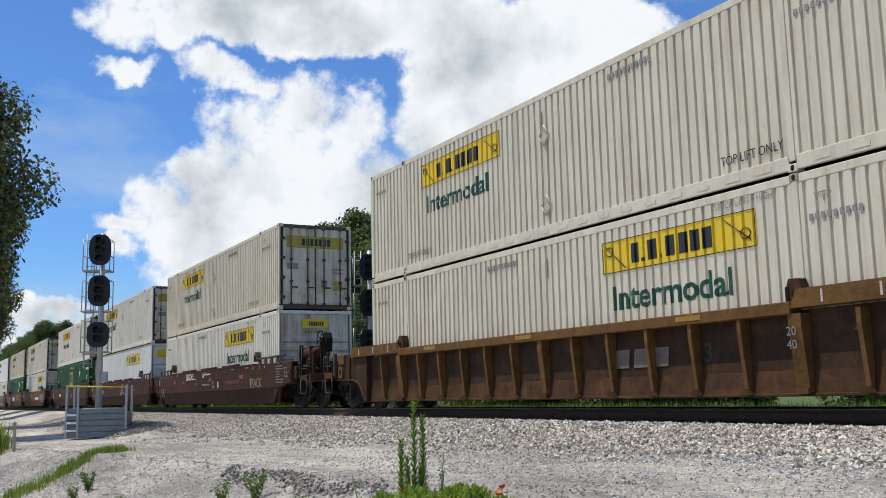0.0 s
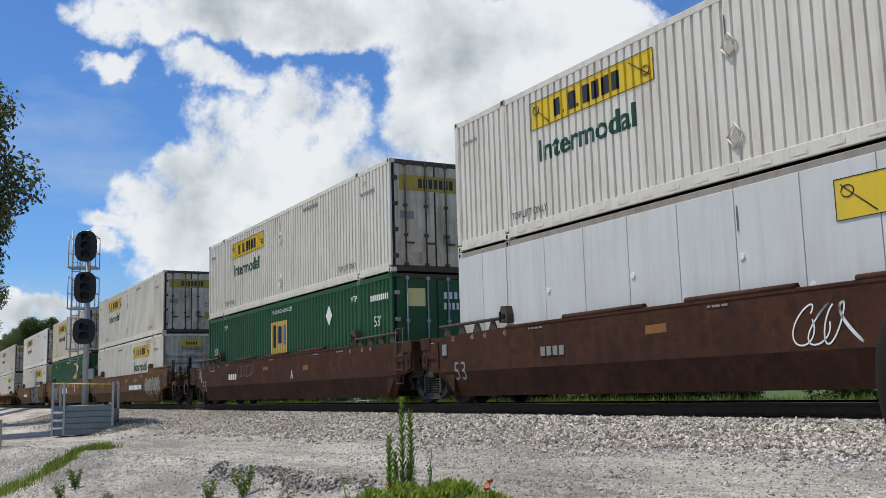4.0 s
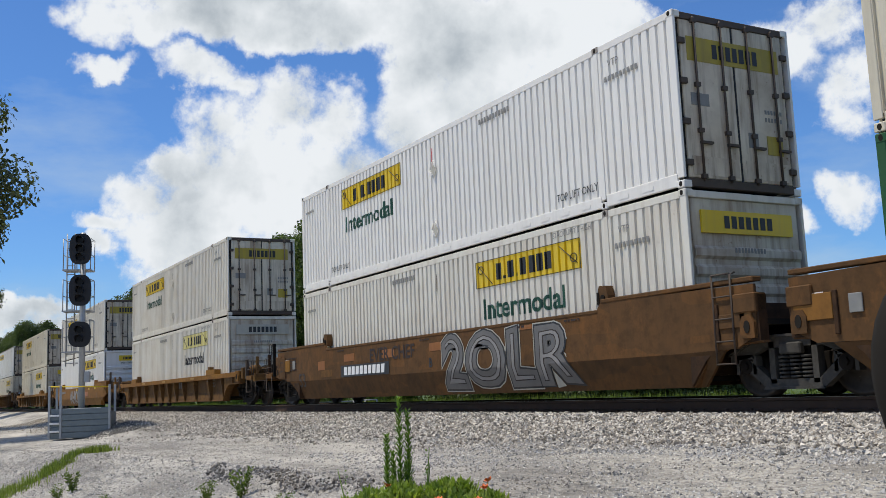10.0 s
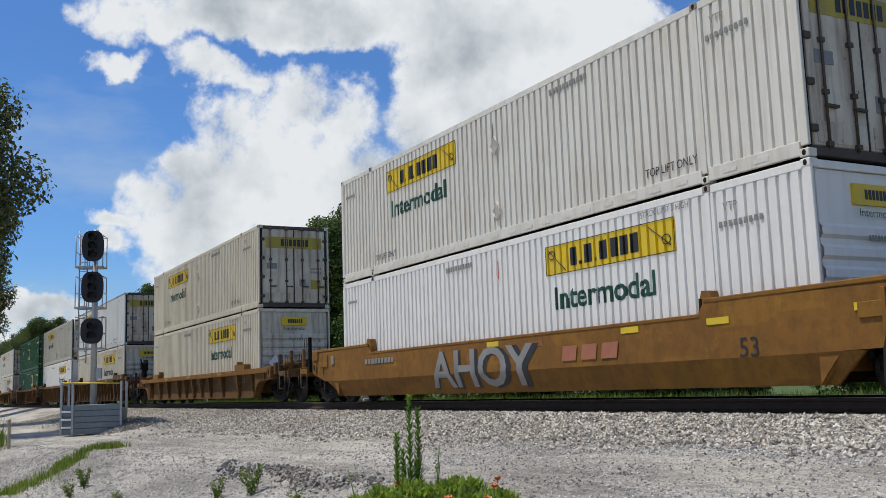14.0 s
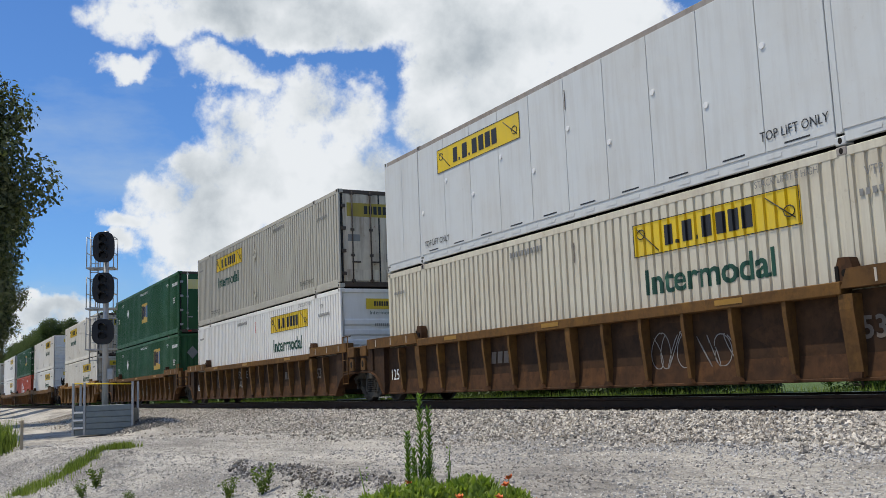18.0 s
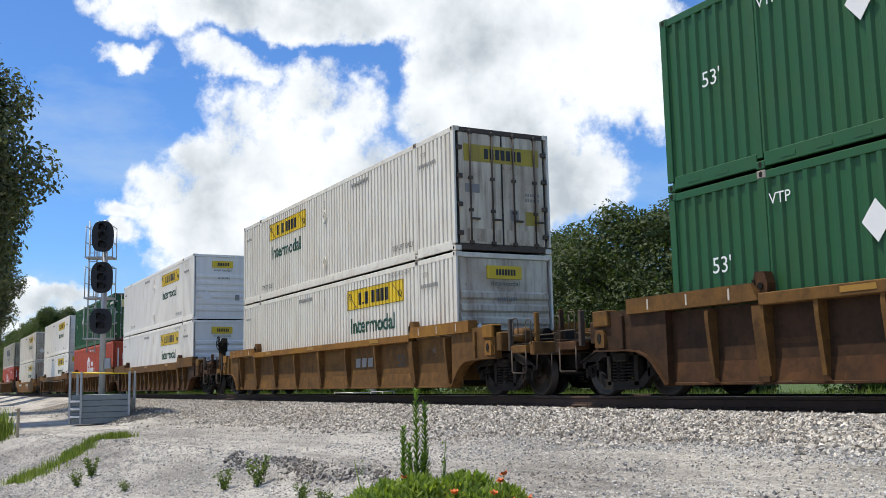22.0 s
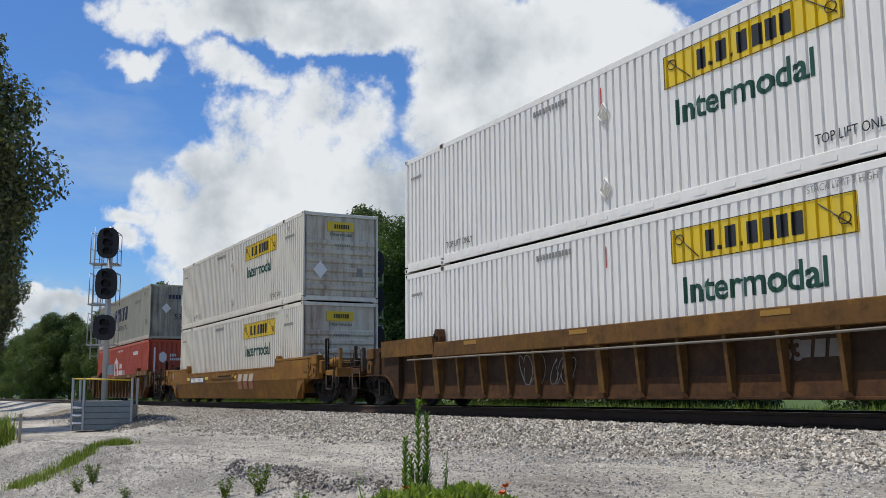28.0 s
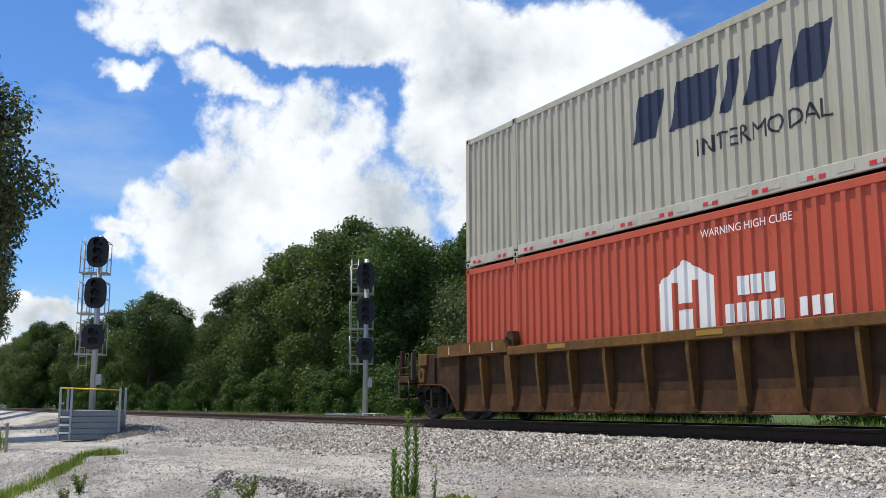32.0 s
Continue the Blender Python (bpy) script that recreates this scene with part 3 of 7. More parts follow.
def blocks(parent, n, x0, z0, w, h, y, mat, gap=0.28, slant=0.0, name="letter_block"):
    """Letter-sized blocks in a row, in place of a trade mark."""
    p = w / n
    g = p * (1 - gap)
    for i in range(n):
        part(name, lambda: Geo().prism([(0, 0), (g, 0), (g + slant * h, h), (slant * h, h)], -0.004, 0.0), mat, parent, key=("blk", round(g, 3), round(h, 3), slant), at=(x0 + i * p + p * gap / 2, y, z0))


def end_blocks(parent, n, y0, z0, w, h, x, mat, gap=0.3):
    p = w / n
    g = p * (1 - gap)
    for i in range(n):
        part("letter_block", lambda: Geo().box(-0.004, 0.0, 0, g, 0, h), mat, parent, key=("eblk", round(g, 3), round(h, 3)), at=(x, y0 + i * p + p * gap / 2, z0))


def bars(n, x0, z0, w, h, y, gap=0.28):
    g = Geo()
    p = w / n
    for i in range(n):
        g.box(x0 + i * p + p * gap / 2, x0 + (i + 1) * p - p * gap / 2, y - 0.004, y, z0, z0 + h)
    return g


def end_marks_row(box, n, y0, z0, w, h, x, mat, key):
    """Small unreadable marks on an end."""
    def geo():
        g = Geo()
        p = w / n
        for i in range(n):
            g.box(x - 0.004, x, y0 + i * p + p * 0.2, y0 + (i + 1) * p - p * 0.2, z0, z0 + h)
        return g
    part("serial_marking", geo, mat, box, key=key)["kind"] = "stuff"


def scroll(x0, x1, z0, z1, y, which):
    """Thin lines of the scroll drawn at both ends of the yellow sign."""
    g = Geo()
    h = z1 - z0
    for xa, xb in (((x0 + 0.10, x0 + 0.62), (x1 - 0.62, x1 - 0.10))[which],):
        lo, hi = (z0 + 0.1 * h, z1 - 0.14 * h)
        turn = 1 if xa < (x0 + x1) / 2 else -1
        pts = [(xa, hi if turn > 0 else lo + 0.25 * h), (xb, lo if turn > 0 else hi)] if turn > 0 else [(xa, hi), (xb, lo + 0.1 * h)]
        g.tube([(pts[0][0], y, pts[0][1]), (pts[1][0], y, pts[1][1])], 0.009, 4)
        cx, cz = (xa + 0.1, hi - 0.1) if turn > 0 else (xb - 0.1, lo + 0.16)
        g.tube([(cx + 0.1 * math.cos(a), y, cz + 0.08 * math.sin(a)) for a in [i * math.pi / 5 for i in range(11)]], 0.009, 4)
    return g


def frame_line(x0, x1, z0, z1, y, w=0.012):
    g = Geo()
    for a, b, c, d in ((x0, x1, z0, z0 + w), (x0, x1, z1 - w, z1), (x0, x0 + w, z0, z1), (x1 - w, x1, z0, z1)):
        g.box(a, b, y - 0.003, y, c, d)
    return g


def end_doors(body, style):
    """Two doors with lock rods at the forward end."""
    part("door_seal", lambda: Geo().box(L - 0.10, L - 0.076, -1.2, 1.2, 0.15, HH - 0.11), RUBBER, body, key="seal")
    for i, (a, b) in enumerate(((-1.145, -0.022), (0.022, 1.145))):
        d = part("door", lambda: Geo().box(L - 0.075, L - 0.03, a, b, 0.17, HH - 0.13, 0.01), style["door"], body, key=("door", i))
        for j, y in enumerate((a + 0.28, b - 0.26)):
            def rod():
                g = Geo().tube([(L + 0.0, y, 0.12), (L + 0.0, y, HH - 0.07)], 0.021, 8)
                for z in (0.16, 0.9, 1.65, HH - 0.17):
                    g.box(L - 0.032, L + 0.03, y - 0.05, y + 0.05, z, z + 0.07)
                g.box(L - 0.02, L + 0.04, y - 0.02, y + 0.22, 0.72, 0.76)
                return g
            part("lock_rod", rod, style["rod"], d, key=("rod", i, j))
        for j in range(4):
            z = 0.35 + 0.66 * j
            yy = a + 0.0 if i == 0 else b
            part("hinge", lambda: Geo().box(L - 0.04, L + 0.02, yy - 0.07, yy + 0.07, z, z + 0.1, 0.01), style["rod"], d, key=("hinge", i, j))
        if style.get("lowplate", True):
            part("kick_panel", lambda: Geo().box(L - 0.03, L - 0.022, a + 0.08, b - 0.05, 0.22, 0.52), style["kick"], d, key=("kick", i))
    part("door_gasket", lambda: Geo().box(L - 0.06, L - 0.034, -0.018, 0.018, 0.17, HH - 0.13), RUBBER, body, key="gasket")


def container(style, end, label, group):
    """style: colours and marks; end: 'doors' or 'nose' at the forward end."""
    box = thing("shipping_container", label, "container", group)
    c, kind = style["paint"], style["wall"]
    for side in (-1, 1):
        wall_panels(box, kind, side, c)
        for i, x in enumerate((POST, L - POST)):
            part("post", lambda: post_geo(x, 0.11, side), c, box, key=("post", i, side))
        for i, x in enumerate((0.07, L - 0.07)):
            part("corner_post", lambda: post_geo(x, 0.14, side), style["frame"], box, key=("cpost", i, side))
        part("top_rail", lambda: Geo().box(0.1, L - 0.1, *sorted((side * (HW - 0.006), side * (HW - 0.07))), HH - 0.135, HH - 0.012, 0.008), c if kind != "plate" else CASTING, box, key=("trail", side))
        for i, (a, b) in enumerate(((0.16, POST - 0.07), (POST + 0.07, L - POST - 0.07), (L - POST + 0.07, L - 0.16))):
            r = part("bottom_rail", lambda: bottom_rail(side, a, b), style["rail"], box, key=("brail", i, side))
            if side < 0:
                part("pocket_strip", lambda: rail_pockets(side, a, b, style["step"]), style["pocket"], r, key=("pock", i, style["step"]))["kind"] = "stuff"
        for i, x in enumerate((0.085, POST, L - POST, L - 0.085)):
            for j, z in enumerate((0.0, HH - 0.118)):
                cc = part("corner_casting", lambda: casting(x, side, z), CASTING if i in (1, 2) and j == 1 else style["cast"], box, key=("cast", i, j, side))
                part("slot", lambda: casting_hole(x, side, z), SHADOWGAP, cc, key=("slot", i, j, side))
    part("roof", lambda: Geo().box(0.05, L - 0.05, -HW + 0.05, HW - 0.05, HH - 0.05, HH - 0.02), ROOFGREY, box, key="roof")
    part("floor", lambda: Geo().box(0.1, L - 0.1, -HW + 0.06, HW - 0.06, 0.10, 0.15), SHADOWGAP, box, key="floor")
    part("end_sill", lambda: Geo().box(L - 0.14, L - 0.01, -1.2, 1.2, 0.02, 0.16, 0.01), RODSTEEL if end == "doors" else style["frame"], box, key="esill")
    part("end_header", lambda: Geo().box(L - 0.14, L - 0.01, -1.2, 1.2, HH - 0.13, HH - 0.015, 0.01), RODSTEEL if end == "doors" else style["frame"], box, key="ehead")
    part("rear_wall", lambda: Geo().box(0.02, 0.06, -1.2, 1.2, 0.02, HH - 0.02), c, box, key="rear")
    if end == "doors":
        end_doors(box, style)
    else:
        shape = {"groove": nose_wall, "plate": flat_end, "wave": wave_end}[kind if kind != "plate" else "groove"]
        part("front_wall", (lambda: nose_wall(None)) if shape is nose_wall else shape, RUSTYNOSE if c in (CREAM, WHITE) else SOOTNOSE if c is SWGREY else c, box, key=("nose", kind))
    return box


def words(box, name, text, x, z, h, mat, bold=False, squeeze=1.0, y=-HW - 0.004):
    ob = part(name, lettering(text, h, mat, bold, squeeze), mat, box, at=(x, y, z))
    return ob


def end_words(box, name, text, y, z, h, mat, squeeze=1.0, x=L + 0.004):
    ob = part(name, lettering(text, h, mat, False, squeeze), mat, box)
    ob.matrix_basis = pose(x, y, z, 0, 0, 90)
    return ob


def serial(box, x, z, w, h, mat, n=10):
    """An unreadable row of small marks."""
    ob = part("serial_marking", lambda: bars(n, x, z, w, h, -HW - 0.001, 0.4), mat, box, key=("serial", round(x, 2), round(z, 2), n, round(w, 2), round(h, 2)))
    ob["kind"] = "stuff"
    return ob


def sign_panel(x0, x1, z0, z1, kind):
    g = Geo()
    full = grooves(POST + 0.06, L - POST - 0.06, -(HW - 0.012), PITCH.get(kind), kind) if kind != "plate" else [(0, -(HW + 0.012)), (L, -(HW + 0.012))]
    prof = section(full, x0, x1)
    g.strip([(x, y - 0.004) for x, y in prof], z0, z1)
    return g


def fold_block(parent, x, z, w, h, kind, mat, name="letter_block"):
    """A block of colour that follows the folds of the wall behind it."""
    def geo():
        full = grooves(POST + 0.06, L - POST - 0.06, -(HW - 0.012), PITCH.get(kind), kind) if kind != "plate" else [(0, -(HW + 0.012)), (L, -(HW + 0.012))]
        return Geo().strip([(a, b - 0.009) for a, b in section(full, x, x + w)], z, z + h)
    part(name, geo, mat, parent, key=("fold", kind, round(x, 2), round(z, 2), round(w, 2), round(h, 2)))


def draped(key, make, kind, y_off=0.006):
    """Flat paint laid into the folds of the wall: cut at each fold and pressed on. make() gives a mesh in the container's space."""
    if key in MESHES:
        return MESHES[key]
    me = make()
    full = grooves(POST + 0.06, L - POST - 0.06, -(HW - 0.012), PITCH[kind], kind)
    xs, ys = [q[0] for q in full], [q[1] for q in full]
    bm = bmesh.new()
    bm.from_mesh(me)
    lo, hi = min(v.co.x for v in bm.verts), max(v.co.x for v in bm.verts)
    for x in xs:
        if lo + 0.001 < x < hi - 0.001:
            bmesh.ops.bisect_plane(bm, geom=bm.verts[:] + bm.edges[:] + bm.faces[:], plane_co=(x, 0, 0), plane_no=(1, 0, 0), dist=1e-5)
    for v in bm.verts:
        v.co.y = float(np.interp(v.co.x, xs, ys)) - y_off
    bm.to_mesh(me)
    bm.free()
    MESHES[key] = me
    return me


def fold_words(box, text, x, z, h, mat, bold, squeeze, kind, name="word"):
    if kind == "plate":
        return words(box, name, text, x, z, h, mat, bold, squeeze, -HW - 0.02)

    def make():
        me = lettering(text, h, mat, bold, squeeze).copy()
        me.transform(Matrix.Translation((x, 0, z)))
        return me
    return part(name, draped(("drape", text, round(x, 2), round(z, 2), kind, mat.name), make, kind), mat, box)


def fold_flat(box, name, outline, mat, kind):
    """A flat outline of (x, z) points painted on the folded wall."""
    def make():
        me = bpy.data.meshes.new(name)
        me.from_pydata([(a, 0, b) for a, b in outline], [], [tuple(range(len(outline)))])
        me.materials.append(mat)
        return me
    return part(name, draped(("flat", tuple(outline), kind, mat.name), make, kind), mat, box)


def trucker_marks(box, style, end, seed):
    """Yellow sign with blocks, the green word below, warning words and placard holders."""
    kind, big = style["wall"], style.get("word", True)
    near_left = end == "doors"
    x0 = 2.96 if near_left else 9.84
    x1 = x0 + 3.58
    yellow = style.get("sign", YELLOW)
    yy = -HW + (0.0 if kind != "plate" else -0.018)
    z0, z1 = 1.98, 2.53
    s = part("sign", lambda: sign_panel(x0, x1, z0, z1, kind), yellow, box, "yellow vinyl sign", key=("sign", kind, near_left))
    part("sign_border", lambda: frame_line(x0, x1, z0, z1, yy), BLACKV, s, key=("sb", kind, near_left))
    for dx, w, h in ((0.78, 0.19, 0.33), (1.03, 0.06, 0.06), (1.20, 0.22, 0.33), (1.48, 0.06, 0.06), (1.64, 0.21, 0.33), (1.93, 0.21, 0.33), (2.21, 0.21, 0.33), (2.48, 0.21, 0.33)):
        fold_block(s, x0 + dx, z0 + 0.11, w, h, kind, BLACKV)
    for i in (0, 1):
        part("scroll_line", lambda: scroll(x0, x1, z0, z1, yy, i), BLACKV, s, key=("scr", kind, near_left, i))
    if big:
        fold_words(box, "Intermodal", x0 + 0.20, z0 - 0.64, 0.40, style.get("wordmat", GREENV), True, 1.12, kind)
    if style.get("top", True):
        words(box, "stencil", "TOP LIFT ONLY", L - POST - 1.35, 0.36, 0.14, BLACKV, False, 0.86, yy - 0.002)
        words(box, "stencil", "TOP LIFT ONLY", POST + 0.2, 0.36, 0.14, BLACKV, False, 0.86, yy - 0.002)
    else:
        words(box, "stencil", "STACK LIMIT 3 HIGH", L - POST - 1.55, 2.62, 0.10, GREYV, False, 0.86, yy - 0.002)
    words(box, "stencil", "VTP", L - POST + 0.32, 2.42, 0.13, GREYV, False, 0.9, yy - 0.002)
    serial(box, L - POST + 0.2, 2.18, 0.9, 0.09, GREYV, 9)
    serial(box, 5.9 if not near_left else 10.2, 2.5, 1.2, 0.11, GREYV, 11)
    serial(box, 0.35, 2.3, 0.6, 0.07, GREYV, 6)
    for j, z in enumerate((2.0, 0.62)):
        if kind != "plate" and (style["top"] or j == 1):
            part("placard_holder", lambda: diamond_ring(8.2, z, 0.2, -HW - 0.001), style["paint"], box, key=("plac", j))
            part("placard", lambda: diamond(8.2, z - 0.03, 0.12, -HW - 0.001), GREYISH, box, key=("plac2", j))
    part("reflector", lambda: Geo().box(8.125, 8.145, yy - 0.005, yy, 2.12, 2.5), REDV if style["paint"] is BRIGHT else FAINTV, box, key=("refl", kind))


def c_lighter(style):
    return style.get("placard", WHITEV)


def end_marks(box, style, end, wide=False):
    sgn = style.get("endsign", style.get("sign", DIMYELLOW if end == "doors" else YELLOW))
    if end == "doors":
        s = part("end_sign", lambda: Geo().box(L - 0.028, L - 0.022, -1.02, 1.02, 2.08, 2.48), sgn, box, "wide yellow door sign", key="esd")
        end_blocks(s, 7, -0.5, 2.16, 1.05, 0.24, L - 0.016, BLACKV)
        end_marks_row(box, 6, 0.6, 1.35, 0.42, 0.07, L - 0.018, GREYV, "esm")
        end_marks_row(box, 6, 0.6, 1.22, 0.42, 0.07, L - 0.018, GREYV, "esm2")
        part("warning_plate", lambda: Geo().box(L - 0.028, L - 0.02, 0.62, 0.98, 0.66, 0.98), DIMYELLOW, box, "small yellow plate", key="wpl")
        part("data_plate", lambda: Geo().box(L - 0.028, L - 0.02, -1.0, -0.62, 1.35, 1.55), GREYV, box, key="dpl")
        part("data_plate", lambda: Geo().box(L - 0.028, L - 0.02, 0.2, 0.42, 0.75, 1.0), GREYV, box, key="dpl2")
    elif wide:
        s = part("end_sign", lambda: Geo().box(L - 0.04, L - 0.0, -1.0, 1.0, 2.2, 2.56), sgn, box, "wide yellow end sign", key="esw")
        end_blocks(s, 7, -0.55, 2.28, 1.1, 0.2, L + 0.006, BLACKV)
        end_marks_row(box, 10, -0.35, 1.9, 0.7, 0.08, L + 0.002, GREYV, "esw2")
    else:
        s = part("end_sign", lambda: Geo().box(L - 0.05, L - 0.006, -0.48, 0.44, 2.28, 2.58), sgn, box, "small yellow end sign", key="ess")
        end_blocks(s, 7, -0.26, 2.36, 0.54, 0.14, L + 0.0, BLACKV)
        end_words(box, "word", "Intermodal", -0.40, 2.12, 0.11, style.get("wordmat", GREENV), 1.1, L + 0.0)
        end_marks_row(box, 9, -0.25, 1.78, 0.55, 0.08, L + 0.0, GREYV, "essm")
        part("placard_holder", lambda: Geo().add([(L + 0.004, -0.72 + a, 1.0 + b) for a, b in ((0, 0.28), (0.24, 0), (0, -0.28), (-0.24, 0))], [(0, 1, 2, 3)]), c_lighter(style), box, key="esp")
        part("data_plate", lambda: Geo().box(L - 0.05, L - 0.0, 0.55, 0.74, 0.85, 1.1), GREYV, box, key="esdp")


def S(paint, wall, top, **more):
    d = dict(paint=paint, wall=wall, frame=paint, rail=paint, cast=paint, door=DOORS, rod=RODSTEEL, kick=DOORS, top=top, step=0.62, pocket=paint)
    d.update(more)
    return d


def green_marks(box, end, x, z, seed):
    px, pz = (3.84, 1.87) if seed in (12, 15) else (12.14, 2.12)
    s = part("sign", lambda: sign_panel(x, x + 1.5, z, z + 1.02, "wave"), PALEYELLOW, box, "square yellow sign", key=("gsign", round(x, 2), round(z, 2)))
    for dx, dz, w, h, mat in ((0.14, 0.2, 0.38, 0.72, BLACKV), (0.60, 0.32, 0.42, 0.54, BLUEV), (1.10, 0.26, 0.28, 0.62, SKYBLUEV)):
        fold_block(s, x + dx, z + dz, w, h, "wave", mat)
    words(box, "stencil", "53'", 0.9, 1.5, 0.24, WHITEV)
    words(box, "stencil", "53'", L - POST + 0.92, 1.6 if seed != 12 else 1.45, 0.26, WHITEV)
    words(box, "stencil", "VTP", POST + 0.12, 2.36, 0.16, WHITEV)
    words(box, "stencil", "VTP", L - POST - 0.5, 2.34, 0.16, WHITEV)
    words(box, "stencil", "WARNING HIGH CUBE", 7.4, 2.52, 0.12, WHITEV)
    serial(box, L - POST + 0.72, 2.25, 1.08, 0.15, WHITEV, 9)
    part("placard", lambda: diamond(px, pz, 0.28, -HW - 0.001), WHITEV, box, key=("gplac", px))
    if end == "doors":
        part("end_sign", lambda: Geo().box(L - 0.028, L - 0.02, -0.85, -0.35, 2.05, 2.5), FADED, box, key="gend")
        part("placard", lambda: Geo().add([(L - 0.016, 0.85 + a, 1.75 + b) for a, b in ((0, 0.24), (0.2, 0), (0, -0.24), (-0.2, 0))], [(0, 1, 2, 3)]), WHITEV, box, key="gpl3")
        end_marks_row(box, 4, 0.15, 2.25, 0.6, 0.17, L - 0.016, WHITEV, "gsm")
        end_marks_row(box, 7, 0.15, 1.98, 0.85, 0.17, L - 0.016, WHITEV, "gsm2")
        end_words(box, "stencil", "53'", -0.42, 1.0, 0.24, WHITEV, 1.0, L - 0.014)
        part("warning_plate", lambda: Geo().box(L - 0.028, L - 0.02, 0.3, 0.95, 0.72, 0.98), FADED, box, key="gwp")
        for i, y in enumerate((-0.85, -0.4, 0.1, 0.55, 0.9)):
            part("reflector", lambda: Geo().box(L - 0.006, L - 0.002, y, y + 0.16, 0.06, 0.12), (REDV, WHITEV)[i % 2], box, key=("gre", i))
    else:
        s = part("end_sign", lambda: Geo().box(L - 0.05, L + 0.002, -0.1, 0.5, 1.75, 2.3), FADED, box, key="gend2")
        end_blocks(s, 3, -0.02, 1.85, 0.42, 0.34, L + 0.006, BLACKV)
        part("placard_holder", lambda: Geo().add([(L + 0.006, -0.65 + a, 2.0 + b) for a, b in ((0, 0.3), (0.26, 0), (0, -0.3), (-0.26, 0))], [(0, 1, 2, 3)]), GREYV, box, key="gpl4")
        end_words(box, "stencil", "53", 0.15, 1.05, 0.24, WHITEV, 1.0, L + 0.004)
        part("serial_marking", lambda: Geo().box(L, L + 0.004, 0.85, 0.92, 1.0, 2.3), WHITEV, box, key="gsm5")


def orange_marks(box):
    x, z = 6.18, 1.1
    em = fold_flat(box, "house_emblem", ((x, z), (x + 1.24, z), (x + 1.24, z + 0.80), (x + 0.62, z + 1.12), (x, z + 0.80)), WHITEV, "wave")
    em["label"] = "white house-shaped emblem"
    for a, b, c, d in ((0.34, 0.44, 0.0, 0.78), (0.80, 0.90, 0.0, 0.78), (0.44, 0.80, 0.34, 0.44)):
        fold_block(em, x + a, z + c, b - a, d - c, "wave", ORANGE, "emblem_bar")
    for n, xa, za, w, h in ((3, 7.9, 1.55, 0.78, 0.28), (5, 7.6, 1.16, 1.18, 0.28), (3, 9.0, 1.16, 0.63, 0.26)):
        for i in range(n):
            fold_block(box, xa + w / n * (i + 0.1), za, w / n * 0.78, h, "wave", WHITEV)
    words(box, "stencil", "WARNING HIGH CUBE", 7.22, 2.5, 0.12, WHITEV)
    serial(box, L - POST - 2.2, 2.18, 1.4, 0.2, WHITEV, 8)
    part("end_emblem", lambda: Geo().add([(L + 0.004, -0.55 + 0.22 * math.cos(a), 1.95 + 0.3 * math.sin(a)) for a in [math.pi / 6 + i * math.pi / 3 for i in range(6)]], [tuple(range(6))]), WHITEV, box, key="hubend")
    end_blocks(box, 4, -0.2, 1.98, 0.35, 0.15, L + 0.004, WHITEV)
    end_blocks(box, 8, -0.2, 1.78, 0.85, 0.13, L + 0.004, WHITEV)
    part("serial_marking", lambda: Geo().box(L, L + 0.004, -1.02, -0.94, 1.2, 2.45), WHITEV, box, key="hubend4")
    end_words(box, "stencil", "53'", 0.05, 0.75, 0.2, WHITEV)


def grey_marks(box):
    for x, w in ((5.65, 0.62), (6.58, 0.95), (7.72, 0.24), (8.2, 0.55), (9.05, 0.6)):
        fold_flat(box, "letter_block", ((x, 1.45), (x + w, 1.45), (x + w + 0.23, 2.23), (x + 0.23, 2.23)), BLUEV, "wave")
    fold_words(box, "INTERMODAL", 7.17, 0.90, 0.27, BLACKV, False, 1.06, "wave")
    words(box, "stencil", "53ft", L - POST + 0.85, 0.82, 0.26, BLACKV)
    serial(box, L - POST - 2.1, 2.12, 1.5, 0.18, GREYV, 10)
    serial(box, L - POST + 0.3, 2.4, 0.3, 0.18, GREYV, 3)
    for i in range(16):
        x = 0.3 + i * 1.0
        part("reflector", lambda: Geo().box(x, x + 0.11, -HW - 0.004, -HW, 0.08, 0.14).box(x + 0.2, x + 0.31, -HW - 0.004, -HW, 0.07, 0.13), REDV, box, key=("swr", i))
    end_blocks(box, 5, -0.35, 2.12, 0.85, 0.22, L + 0.004, BLUEV)
    part("placard_holder", lambda: Geo().add([(L + 0.004, -0.45 + a, 1.62 + b) for a, b in ((0, 0.27), (0.24, 0), (0, -0.27), (-0.24, 0))], [(0, 1, 2, 3)]), WHITEV, box, key="sw3")
    end_words(box, "stencil", "53ft", -0.02, 1.05, 0.28, BLACKV)
    part("patch", lambda: Geo().box(L, L + 0.006, 0.3, 0.52, 1.75, 2.35), WHITEV, box, key="sw4")


# what each stack carries: upper and lower container
W0, W1, W2, W3 = S(WHITE, "groove", True), S(WHITE, "groove", False), S(CREAM, "groove", True), S(CREAM, "groove", False)
GRTOP, BRLOW, BRTOP = S(GREYISH, "groove", True), S(BRIGHT, "groove", False), S(BRIGHT, "groove", True)
PLTOP, PLLOW = S(PLATEWHITE, "plate", True, word=False), S(PLATEWHITE, "plate", False, word=False)
FADLOW, FADTOP = S(WHITE, "groove", False, sign=FADED, wordmat=BLACKV, endsign=GREYISH), S(WHITE, "groove", True, sign=FADED, wordmat=BLACKV)
DKTOP = S(CREAM, "groove", True, wordmat=BLACKV)
GRN = S(GREEN, "wave", True, door=GREEN, rod=GALV, kick=GREEN, pocket=GREEN, placard=WHITEV)
